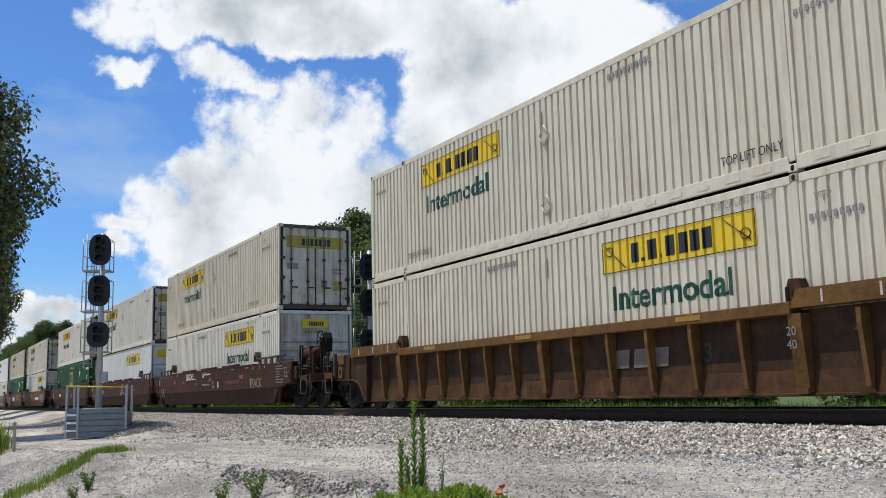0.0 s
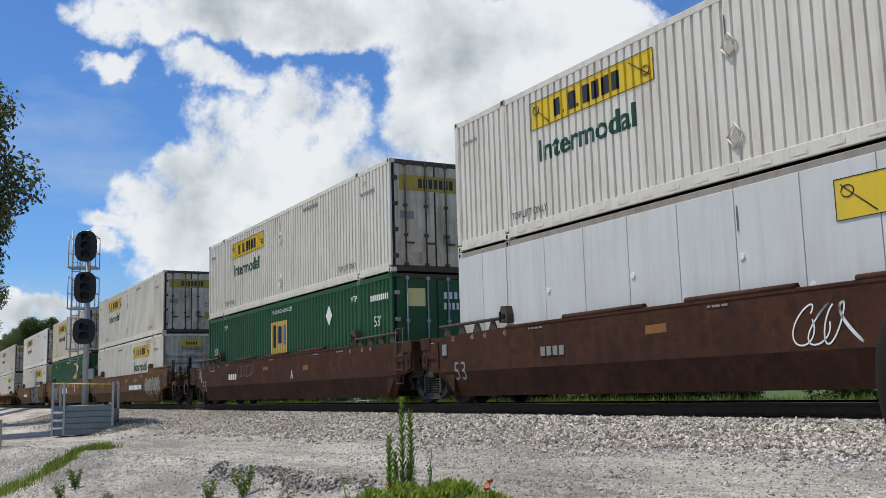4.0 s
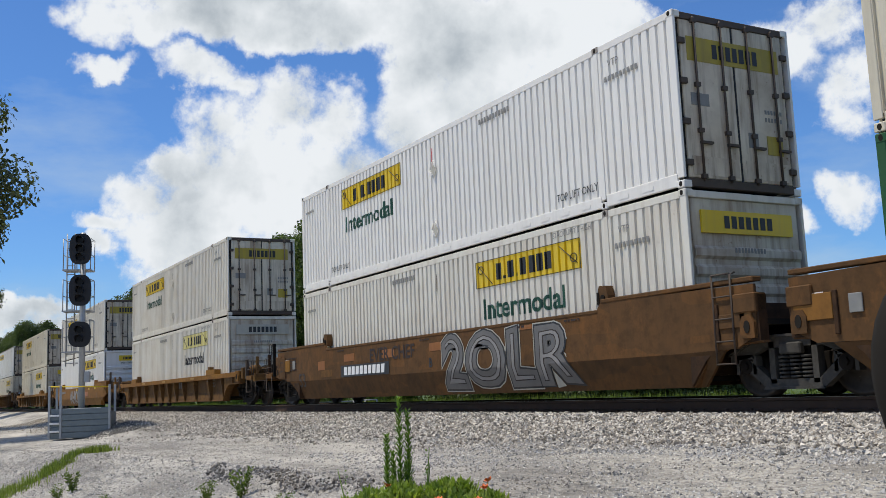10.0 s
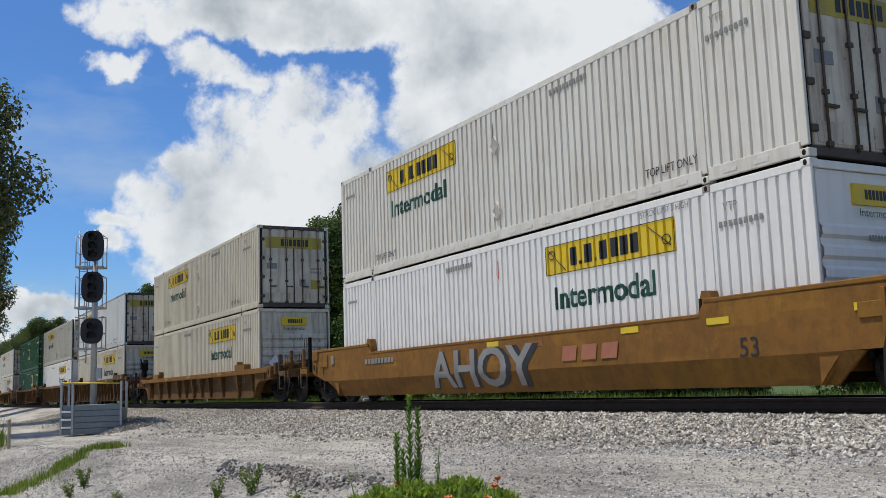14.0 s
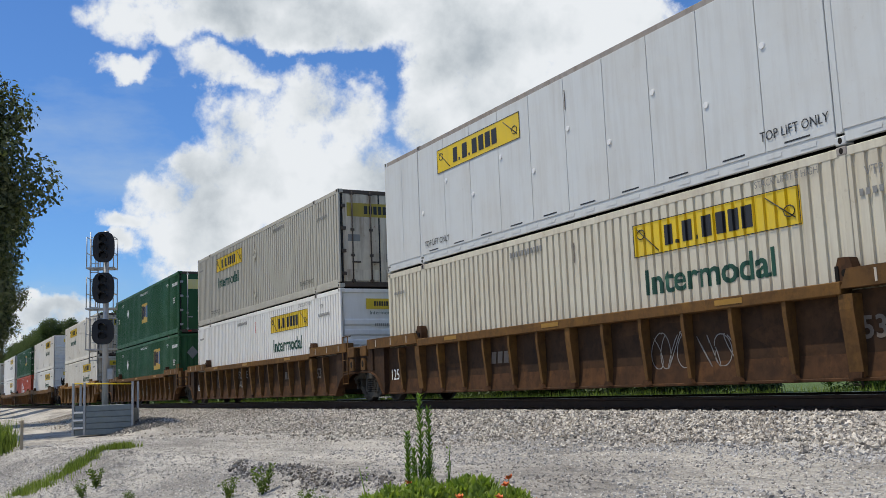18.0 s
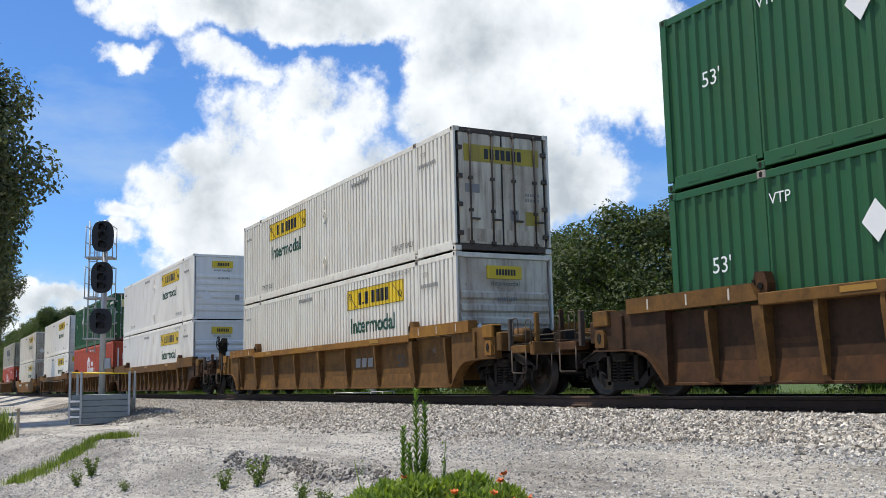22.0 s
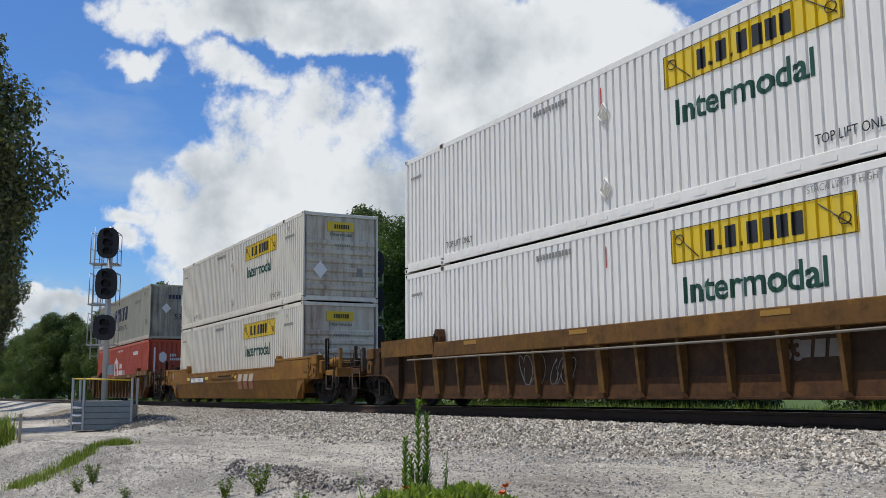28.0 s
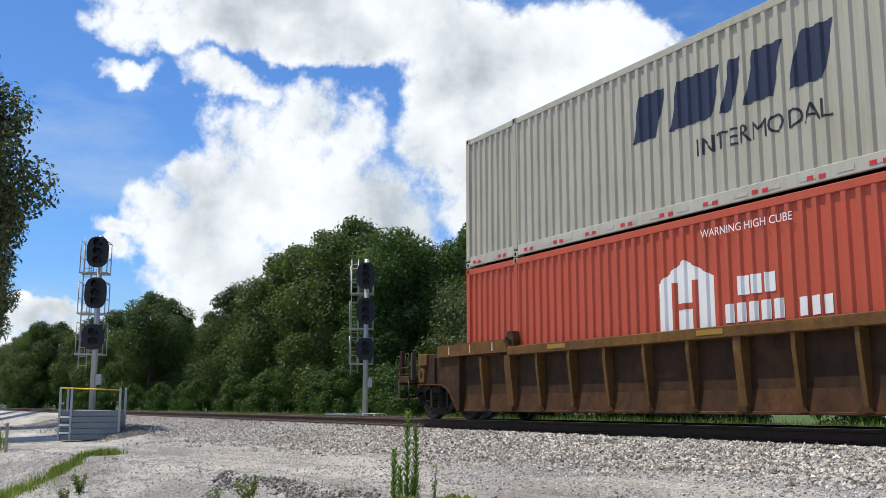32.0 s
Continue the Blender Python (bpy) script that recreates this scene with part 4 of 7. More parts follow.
ORG = S(ORANGE, "wave", False, door=ORANGE, rod=ORANGE, kick=ORANGE, pocket=ORANGE)
SWG = S(SWGREY, "wave", True, rail=GREYISH, pocket=GREYISH)
LOADS = (
    (W2, "doors", W3, "nose"), (W2, "doors", W1, "nose"), (W0, "doors", PLLOW, "wide"), (W0, "doors", GRN, "doors"), (W0, "doors", W1, "nose"),
    (DKTOP, "doors", GRN, "nose"), (BRTOP, "doors", W1, "wide"), (W0, "doors", FADLOW, "wide"), (W0, "doors", BRLOW, "nose"), (W2, "doors", W3, "nose"),
    (PLTOP, "doors", W3, "nose"), (GRTOP, "doors", BRLOW, "nose"), (GRN, "doors", GRN, "nose"), (W0, "doors", W1, "nose"), (BRTOP, "nose", BRLOW, "nose"),
    (GRN, "doors", ORG, "nose"), (BRTOP, "nose", BRLOW, "wide"), (W0, "nose", W1, "nose"), (SWG, "nose", ORG, "nose"),
)


def describe(style, end, upper):
    base = {WHITE.name: "white corrugated", CREAM.name: "aged cream-white corrugated", GREYISH.name: "dull greyish-white corrugated", BRIGHT.name: "clean white corrugated", PLATEWHITE.name: "",
            GREEN.name: "dark green corrugated", ORANGE.name: "orange-red corrugated", SWGREY.name: "beige-grey corrugated"}[style["paint"].name]
    if style["wall"] == "plate":
        base = "smooth white panelled"
    mark = "yellow square" if style["paint"] is GREEN else "white emblem" if style["paint"] is ORANGE else "navy lettering" if style["paint"] is SWGREY else "yellow sign"
    return f"{base} steel container, {mark}, " + ("stacked on another" if upper else "in a well car")


MOVING = []


def make_loads():
    for k, (up, ue, low, le) in enumerate(LOADS):
        for upper, style, end in ((True, up, ue), (False, low, le)):
            e = "doors" if end == "doors" else "nose"
            box = container(style, e, describe(style, end, upper), "containers on the train")
            if style["paint"] is GREEN:
                gx, gz = {3: (7.2, 1.25), 5: (10.15, 1.42), 12: (7.6, 1.05) if upper else (10.7, 1.38), 15: (9.9, 1.15)}[k]
                green_marks(box, e, gx, gz, k)
            elif style["paint"] is ORANGE:
                orange_marks(box)
            elif style["paint"] is SWGREY:
                grey_marks(box)
            else:
                st = dict(style, top=upper)
                trucker_marks(box, st, e, k)
                end_marks(box, style, end, end == "wide")
            MOVING.append((box, k, 3.252 if upper else 0.352))

# ---------------------------------------------------------------- well cars


def wheelset_geo():
    g = Geo()
    for s in (-1, 1):
        y = s * 0.745
        prof = [(0.10, -0.075), (0.20, -0.05), (0.36, -0.035), (0.40, -0.065), (0.457, -0.065), (0.457, 0.045), (0.485, 0.05), (0.485, 0.07), (0.40, 0.07), (0.36, 0.03), (0.20, 0.03), (0.10, 0.06)]
        n = 24
        verts = [(r * math.cos(2 * math.pi * j / n), y - s * d, r * math.sin(2 * math.pi * j / n)) for r, d in prof for j in range(n)]
        faces = [(i * n + j, i * n + (j + 1) % n, (i + 1) * n + (j + 1) % n, (i + 1) * n + j) for i in range(len(prof) - 1) for j in range(n)]
        g.add(verts, faces, True)
        for j in range(4):
            a = j * math.pi / 2
            g.box(0.24 * math.cos(a) - 0.03, 0.24 * math.cos(a) + 0.03, y + s * 0.03, y + s * 0.055, 0.24 * math.sin(a) - 0.03, 0.24 * math.sin(a) + 0.03)
    g.disc((0, 0, 0), (0, 1, 0), 0.085, 2.1, 14)
    return g


def bearing_geo(s):
    g = Geo()
    g.disc((0, s * 1.03, 0), (0, 1, 0), 0.115, 0.16, 14)
    g.disc((0, s * 1.12, 0), (0, 1, 0), 0.06, 0.05, 6)
    return g


def side_frame_geo(s):
    """A cast truck side: bow over the axles, with an open middle for the springs."""
    y0, y1 = sorted((s * 0.97, s * 1.10))
    g = Geo()
    g.prism([(-1.15, 0.50), (-1.15, 0.62), (-0.55, 0.86), (0.55, 0.86), (1.15, 0.62), (1.15, 0.50), (0.98, 0.50), (0.50, 0.70), (-0.50, 0.70), (-0.98, 0.50)], y0, y1)
    g.prism([(-0.98, 0.50), (-0.80, 0.56), (-0.42, 0.26), (0.42, 0.26), (0.80, 0.56), (0.98, 0.50), (0.50, 0.14), (-0.50, 0.14)], y0, y1)
    for x in (-0.42, 0.32):
        g.prism([(x, 0.2), (x + 0.10, 0.2), (x + 0.10, 0.78), (x, 0.78)], y0, y1)
    # flanges along the bow and the tension member, bolster end and pedestal jaws
    ya, yb = sorted((s * 1.10, s * 1.145))
    g.prism([(-1.15, 0.60), (-1.15, 0.635), (-0.55, 0.88), (0.55, 0.88), (1.15, 0.635), (1.15, 0.60), (0.54, 0.845), (-0.54, 0.845)], ya, yb)
    g.prism([(-0.52, 0.12), (0.52, 0.12), (0.50, 0.155), (-0.50, 0.155)], ya, yb)
    g.box(-0.19, 0.19, *sorted((s * 1.06, s * 1.17)), 0.60, 0.76, 0.02)
    for x in (-0.86, 0.86):
        g.box(x - 0.19, x - 0.13, y0, y1, 0.34, 0.60)
        g.box(x + 0.13, x + 0.19, y0, y1, 0.34, 0.60)
        g.box(x - 0.16, x + 0.16, y0, y1, 0.555, 0.62)
    return g


def spring_geo(s):
    g = Geo()
    for x in (-0.2, 0.0, 0.2):
        for z in range(6):
            g.disc((x, s * 1.04, 0.29 + z * 0.055), (0, 0, 1), 0.085, 0.03, 10)
    return g


WHEELS = []


def truck(car, x, cast):
    t = part("truck", lambda: Geo().box(-0.22, 0.22, -1.02, 1.02, 0.55, 0.82, 0.03).box(-0.9, 0.9, -0.2, 0.2, 0.5, 0.62), GRIME, car, "oily two-axle truck", key="bolster", at=(x, 0, 0))
    for s in (-1, 1):
        part("side_frame", lambda: side_frame_geo(s), cast, t, "cast steel side frame", key=("sframe", s))
        part("spring_pack", lambda: spring_geo(s), cast, t, key=("spring", s))["kind"] = "stuff"
    for dx in (-0.86, 0.86):
        w = part("wheelset", wheelset_geo, WHEELSTEEL, t, key="wheelset")
        w.matrix_parent_inverse = Matrix.Translation((dx, 0, 0.457))
        WHEELS.append(w)
        for s in (-1, 1):
            part("bearing_cap", lambda: bearing_geo(s), GRIME, t, key=("bearing", s), at=(dx, 0, 0.457))
            part("brake_shoe", lambda: Geo().box(-0.05, 0.05, s * 0.745 - 0.05, s * 0.745 + 0.05, 0.28, 0.62, 0.01), GRIME, t, key=("shoe", s), at=(dx - math.copysign(0.55, dx), 0, 0))
    return t


STRAIGHT, DEEP = (7, 9), (14, 15, 16)


def ribbed_sides(car, paint, chord, heavy):
    z = 1.15 if heavy in STRAIGHT else 1.44
    deep = 0.31 if heavy in DEEP else 0.155
    for s in (-1, 1):
        ya, yb = sorted((s * 1.312, s * 1.335))
        # On brown cars the chord's shadow is put into the sheet's darker colour.
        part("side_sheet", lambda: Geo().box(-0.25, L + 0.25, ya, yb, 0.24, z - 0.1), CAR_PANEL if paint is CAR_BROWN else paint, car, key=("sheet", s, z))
        # An added strip in lighter paint, leaning out, imitates sunlight below the chord's shadow.
        part("lower_band", lambda: Geo().xprism([(s * 1.337, 0.54), (s * 1.368, 0.235), (s * 1.33, 0.235), (s * 1.32, 0.54)], -0.15, L + 0.15), paint, car, key=("lband", s))
        ca, cb = sorted((s * 1.31, s * 1.54))
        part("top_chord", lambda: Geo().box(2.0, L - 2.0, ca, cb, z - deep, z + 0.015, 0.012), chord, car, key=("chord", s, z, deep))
        for i, (a, b) in enumerate(((-0.9, 2.0), (L - 2.0, L + 0.9))):
            if heavy in STRAIGHT:
                # the chord runs on level, with a short raised pad at the forty-foot mark
                part("chord_end", lambda: Geo().box(a - (0.6 if i == 0 else 0), b + (0.6 if i else 0), ca, cb, z - 0.155, z + 0.015, 0.012), chord, car, key=("cend", s, i))
                c0 = 0.95 if i == 0 else L - 2.05
                part("raised_pad", lambda: Geo().prism([(c0, z + 0.01), (c0 + 1.1, z + 0.01), (c0 + 1.1, z + 0.20), (c0 + (0.06 if i == 0 else 0), z + 0.20)], ca, cb), chord, car, key=("rpad", s, i))
                continue
            rc = part("raised_chord", lambda: Geo().prism([(a, 1.515 - deep), (b, 1.515 - deep), (b - (0.12 if i == 0 else 0), 1.61), (a + (0 if i == 0 else 0.12), 1.61)], ca, cb), chord, car, key=("rchord", s, i, deep))
            if s < 0 and heavy not in DEEP:
                for j in range(3):
                    part("tick_mark", lambda: Geo().box(-0.018, 0.018, -1.546, -1.541, 1.40, 1.57), FADEDWHITE, rc, key="tick", at=(a + 0.55 + 0.9 * j, 0, 0))
        sa, sb = sorted((s * 1.31, s * 1.385))
        part("side_sill", lambda: Geo().box(0.0, L, sa, sb, 0.185, 0.232, 0.01), paint, car, key=("sill", s))
        n = 15
        sparse = heavy == 13
        spots = (0.25, 1.98, 4.0, 6.0, 8.08, 10.12, 12.1, L - 1.98, L - 0.25) if sparse else (0.25, 1.98, 3.65, 5.5, 6.75, 8.0, 9.2, 10.5, 12.2, L - 1.98, L - 0.25) if heavy in STRAIGHT else [L / 2 + (i - 7) * 1.02 for i in range(n)]
        for i, x in enumerate(spots):
            ra, rb = sorted((s * 1.335, s * 1.515))
            wide = 0.11 if i in ((1, 7) if sparse else (1, 9) if heavy in STRAIGHT else (1, 13)) else 0.075 if i == (4 if sparse else 5 if heavy in STRAIGHT else 7) else 0.036
            # Tan ribs on brown cars stand in for their sunlit edges.
            rib = part("rib", lambda: Geo().xprism([(s * 1.33, 0.24), (s * 1.425, 0.24), (s * 1.515, 0.9 * z - 0.2), (s * 1.515, z - 0.15), (s * 1.33, z - 0.15)], -wide, wide), CAR_TAN if chord is CAR_TAN else paint, car, key=("rib", s, wide, z), at=(x, 0, 0))
            if s < 0:
                part("rib_foot", lambda: Geo().prism([(-0.10, 0.22), (0.10, 0.22), (wide, 0.30), (-wide, 0.30)], -1.47, -1.40), paint, rib, key=("ribfoot", wide))
        if s < 0:
            for j, x in enumerate((3.4, 7.3, 11.9)):
                part("reflector", lambda: Geo().box(0.0, 0.55, -1.547, -1.541, z - 0.1, z - 0.02), AMBER, car, key=("chref", z), at=(x, 0, 0))


TOPS = {8: (1.25, 0.60), 17: (1.20, 0.79)}


def smooth_sides(car, paint, k, front, rear):
    """Smooth sheet with a fold, below which it leans in."""
    top, fold = TOPS.get(k, (1.50, 0.69))
    e0, e1 = 1.75 if rear else 1.38, 1.75 if front else 1.38
    up = top + (0.20 if k in TOPS else 0.0 if k in (1, 2, 3) else 0.15)
    for s in (-1, 1):
        def sheet():
            ya, yb = sorted((s * 1.44, s * 1.49))
            return Geo().prism([(-e0, fold + 0.20), (-1.0, fold + 0.02), (0.2, fold), (L - 0.2, fold), (L + 1.0, fold + 0.02), (L + e1, fold + 0.20), (L + e1, up - 0.06), (L - 2.0, up), (L - 2.15, top), (2.15, top), (2.0, up), (-e0, up - 0.06)], ya, yb)
        part("side_sheet", sheet, paint, car, key=("smooth", s, top, fold, up, e0, e1))
        def lower():
            ya, yb, z = s * 1.488, s * 1.32, fold + 0.005
            return Geo().add([(-0.75, ya, z), (L + 0.75, ya, z), (L + 0.15, yb, 0.18), (-0.15, yb, 0.18), (-0.75, ya - s * 0.05, z), (L + 0.75, ya - s * 0.05, z), (L + 0.15, yb - s * 0.05, 0.18), (-0.15, yb - s * 0.05, 0.18)],
                             [(0, 1, 2, 3), (7, 6, 5, 4), (0, 3, 7, 4), (1, 5, 6, 2), (3, 2, 6, 7)])
        part("lower_sheet", lower, paint, car, key=("smoothlow", s, fold))
        for i, (a, b) in enumerate(((-e0, 2.0), (L - 2.0, L + e1))):
            if k in (1, 2, 3):
                tube = part("edge_rail", lambda: Geo().tube([(a + 0.75 - 0.75 * i, s * 1.44, top + 0.18), (b - 0.08 - 0.67 * i, s * 1.44, top + 0.19)], 0.035, 8), HOOP, car, key=("erail", s, i, e0, e1))
                for j in range(4):
                    gx = a + (0.9 if i == 0 else 0.25) + 0.62 * j
                    part("gusset", lambda: Geo().prism([(gx, top - 0.02), (gx + 0.3, top - 0.02), (gx + 0.2, top + 0.17), (gx + 0.1, top + 0.17)], *sorted((s * 1.40, s * 1.44))), HOOP, tube, key=("eguss", s, i, j, e0, e1))
                continue
            ca, cb = sorted((s * 1.32, s * 1.50))
            part("raised_chord", lambda: Geo().box(a, b, ca, cb, up - 0.02, up + 0.05, 0.012), paint, car, key=("srch", s, i, up, e0, e1))
        ca, cb = sorted((s * 1.33, s * 1.50))
        part("top_chord", lambda: Geo().box(2.1, L - 2.1, ca, cb, top - 0.03, top + 0.03, 0.01), paint, car, key=("stch", s, top))
        if k in (1, 2, 3):
            for x0, x1 in ((3.99, 6.18), (7.13, 9.25), (10.19, 12.22)):
                part("edge_pipe", lambda: Geo().tube([(0, s * 1.46, top + 0.05), (x1 - x0, s * 1.46, top + 0.05)], 0.05, 10), paint, car, key=("epipe", s, round(x1 - x0, 2)), at=(x0, 0, 0))


def side_y(k, kind, z):
    """How far out the car's side stands at that height."""
    if kind == "ribbed":
        return 1.341
    fold = TOPS.get(k, (1.50, 0.69))[1]
    return 1.494 if z >= fold else 1.494 - 0.168 * (fold - z) / (fold - 0.18)


def sprayed(car, name, me, mat, k, kind, lift=0.004):
    """Paint on the car's side, bent over its fold."""
    bm = bmesh.new()
    bm.from_mesh(me)
    if kind == "smooth":
        fold = TOPS.get(k, (1.50, 0.69))[1]
        bmesh.ops.bisect_plane(bm, geom=bm.verts[:] + bm.edges[:] + bm.faces[:], plane_co=(0, 0, fold), plane_no=(0, 0, 1), dist=1e-5)
    for v in bm.verts:
        v.co.y = -side_y(k, kind, v.co.z) - lift
    bm.to_mesh(me)
    bm.free()
    return part(name, me, mat, car)


def car_words(car, name, text, x, z, h, mat, bold, squeeze, k, kind, lift=0.004):
    me = lettering(text, h, mat, bold, squeeze).copy()
    me.transform(Matrix.Translation((x, 0, z)))
    return sprayed(car, name, me, mat, k, kind, lift)


def cone_lock(car, x, s, z, paint):
    """The hinged guide at the forty-foot mark."""
    y0, y1 = sorted((s * 1.30, s * 1.46))
    g = part("guide_block", lambda: Geo().prism([(-0.13, -0.06), (0.13, -0.06), (0.14, 0.10), (0.09, 0.26), (-0.08, 0.27), (-0.14, 0.12)], y0, y1), HOOP if paint is CAR_RED else paint, car, key=("guide", s), at=(x, 0, z))
    if s < 0:
        part("hinge_bolt", lambda: Geo().disc((0.02, -1.47, 0.06), (0, 1, 0), 0.05, 0.03, 10).box(-0.14, -0.08, -1.475, -1.46, -0.05, 0.16, 0.005), GRIME, g, key="gbolt")


def ladder(car, x, s, paint):
    def geo():
        g = Geo()
        y = s * 1.52
        for dx in (0.0, 0.36):
            g.tube([(dx, y - s * 0.1, 1.80), (dx, y, 1.76), (dx, y, 0.48)], 0.016, 6)
        for z in (0.5, 0.82, 1.14, 1.46, 1.78):
            g.tube([(0.0, y, z), (0.36, y, z)], 0.014, 6)
        return g
    part("ladder", geo, paint, car, key=("ladder", s), at=(x, 0, 0))


def car_end(car, sign, coupled, paint, chord, brake, tall, drop):
    """Body over one truck. sign: +1 forward, -1 rear. coupled: with platform and coupler; else the joint over a shared truck. tall: with high posts."""
    def X(d):
        return L + d if sign > 0 else -d
    def span(a, b):
        return sorted((X(a), X(b)))
    tag = (sign, coupled, drop)
    # Brown, red and patched ends take the shade-darkened copy instead of their paint.
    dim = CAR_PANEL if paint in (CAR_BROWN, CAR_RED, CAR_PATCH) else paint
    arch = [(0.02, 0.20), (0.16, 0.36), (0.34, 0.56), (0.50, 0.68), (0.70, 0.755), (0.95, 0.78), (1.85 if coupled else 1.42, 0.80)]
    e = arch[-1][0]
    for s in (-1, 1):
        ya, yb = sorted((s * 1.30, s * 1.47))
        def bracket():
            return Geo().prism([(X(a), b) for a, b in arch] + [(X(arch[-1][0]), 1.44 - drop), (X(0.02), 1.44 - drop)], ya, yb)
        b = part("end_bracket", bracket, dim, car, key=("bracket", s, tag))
        def flange():
            lower = [(X(a + 0.012), z - 0.022) for a, z in arch]
            return Geo().prism([(X(a), z + 0.006) for a, z in arch] + lower[::-1], *sorted((s * 1.28, s * (1.43 if tall else 1.53))))
        part("arch_flange", flange, paint, b, key=("flange", s, tag, tall))
        if s < 0:
            cx = X(e - 0.18)
            pad = part("jacking_pad", lambda: Geo().prism([(cx - 0.13, 0.84), (cx + 0.13, 0.84), (cx + 0.13, 1.06), (cx + 0.08, 1.15), (cx - 0.08, 1.15), (cx - 0.13, 1.06)], -1.53, -1.46), chord, b, key=("pad", tag))
            part("corner_block", lambda: Geo().box(*span(e - 0.42, e), -1.53, -1.30, 1.20 - drop * 0.6, 1.47 - drop, 0.015), chord, b, key=("cblock", tag))
            # Dark oval plate in place of a shaded opening.
            part("slot", lambda: Geo().prism([(cx + 0.055 * math.cos(t), 1.0 + 0.09 * math.sin(t)) for t in [q * math.pi / 5 for q in range(10)]], -1.539, -1.53), SHADOWGAP, pad, key=("padslot", tag))
            part("gusset", lambda: Geo().box(*span(e - 0.8, e - 0.73), -1.52, -1.46, 0.80, 1.36 - drop, 0.008), dim, b, key=("gusset", tag))
    part("bulkhead", lambda: Geo().box(*span(0.06, 0.16), -1.33, 1.33, 0.35, 1.45 - drop), dim, car, key=("bulk", tag))
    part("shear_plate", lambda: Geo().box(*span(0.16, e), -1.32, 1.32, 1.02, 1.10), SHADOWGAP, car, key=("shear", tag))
    part("centre_sill", lambda: Geo().box(*span(0.1, 3.3 if coupled else 1.6), -0.28, 0.28, 0.72, 1.05, 0.02), GRIME, car, key=("csill", tag))
    part("brake_rod", lambda: Geo().tube([(X(0.2), -0.5, 0.62), (X(1.0), -0.62, 0.66), (X(2.2), -0.62, 0.55)], 0.022, 6), FRAMESHADED, car, key=("brod", tag))
    if not coupled:
        part("joint_casting", lambda: Geo().box(*span(1.2, 1.9), -0.55, 0.55, 0.82, 1.16, 0.04), GRIME, car, key=("jcast", tag))
        return
    top = 1.92 if tall else 1.54
    part("end_platform", lambda: Geo().box(*span(1.85, 3.15), -1.18, 1.18, 1.0, 1.04, 0.008), GRIME, car, key=("plat", tag))
    part("end_sill", lambda: Geo().box(*span(3.02, 3.2), -1.40, 1.40, 0.80, 1.06, 0.02), dim, car, key=("esill", tag))
    part("cross_beam", lambda: Geo().box(*span(1.85, 2.05), -1.44, 1.44, 0.92, 1.30, 0.02), dim, car, key=("xbeam", tag))
    part("draft_box", lambda: Geo().box(*span(1.9, 3.3), -0.42, 0.42, 0.52, 0.99, 0.03), GRIME, car, key=("draft", tag))
    if brake and paint is CAR_RED:
        part("air_reservoir", lambda: Geo().tube([(X(0.75), -0.72, 1.70), (X(0.82), -0.72, 1.70), (X(1.98), -0.72, 1.70), (X(2.05), -0.72, 1.70)], [0.12, 0.2, 0.2, 0.12], 16), paint, car, "rust-streaked air tank", key=("tank", tag, True))
        for a in (0.95, 1.85):
            part("tank_strap", lambda: Geo().box(*span(a, a + 0.06), -0.94, -0.50, 1.10, 1.93, 0.01), dim, car, key=("strap", tag, a))
    else:
        part("air_reservoir", lambda: Geo().tube([(X(1.95), -1.02, 1.22), (X(2.0), -1.02, 1.22), (X(2.35), -1.02, 1.22), (X(2.4), -1.02, 1.22)], [0.09, 0.16, 0.16, 0.09], 16), paint, car, key=("tank", tag, False))
    part("brake_cylinder", lambda: Geo().tube([(X(1.3), -0.40, 1.24), (X(2.2), -0.40, 1.24)], 0.14, 14), GRIME, car, key=("cyl", tag))
    part("brake_valve", lambda: Geo().box(*span(2.2, 2.5), -0.2, 0.14, 1.04, 1.34, 0.03).box(*span(2.26, 2.44), -0.30, -0.2, 1.1, 1.25, 0.02), FRAMESHADED, car, key=("valve", tag))
    for i, (y, z) in enumerate(((-0.85, 1.34), (-0.62, 1.26), (0.55, 1.3), (-1.22, 1.16))):
        part("air_pipe", lambda: Geo().tube([(X(0.3), y, z), (X(1.9), y, z), (X(2.1), y + 0.1, z - 0.12), (X(3.0), y + 0.1, z - 0.13)], 0.02, 6), FRAMESHADED if i % 2 else HOOP, car, key=("pipe", tag, i))
    def coupler():
        g = Geo().box(*span(3.2, 3.62), -0.13, 0.13, 0.72, 0.98, 0.02)
        g.box(*span(3.5, 3.74), -0.22, 0.12, 0.68, 1.02, 0.04)
        return g
    part("coupler", coupler, GRIME, car, key=("coupler", tag))
    part("air_hose", lambda: Geo().tube([(X(3.2), 0.35, 0.75), (X(3.4), 0.4, 0.45), (X(3.6), 0.35, 0.34), (X(3.72), 0.3, 0.42)], 0.03, 7), RUBBER, car, key=("hose", tag))
    part("uncoupling_lever", lambda: Geo().tube([(X(3.3), -1.42, 0.52), (X(3.3), -1.40, 0.80), (X(3.32), -0.9, 0.84), (X(3.45), -0.12, 0.90)], 0.013, 6), HOOP, car, key=("lever", tag))
    for s in (-1, 1):
        def rail():
            g = Geo()
            y = s * 1.43
            g.tube([(X(2.50), y, 1.0), (X(2.50), y, top - 0.05), (X(2.53), y, top - 0.01), (X(2.66), y, top - 0.01), (X(2.69), y, top - 0.05), (X(2.69), y, top - 0.3)], 0.013, 6)
            g.tube([(X(2.97), y, 0.98), (X(2.97), y, 1.44), (X(3.0), y, 1.48), (X(3.12), y, 1.48), (X(3.15), y, 1.44), (X(3.15), y, 1.0)], 0.013, 6)
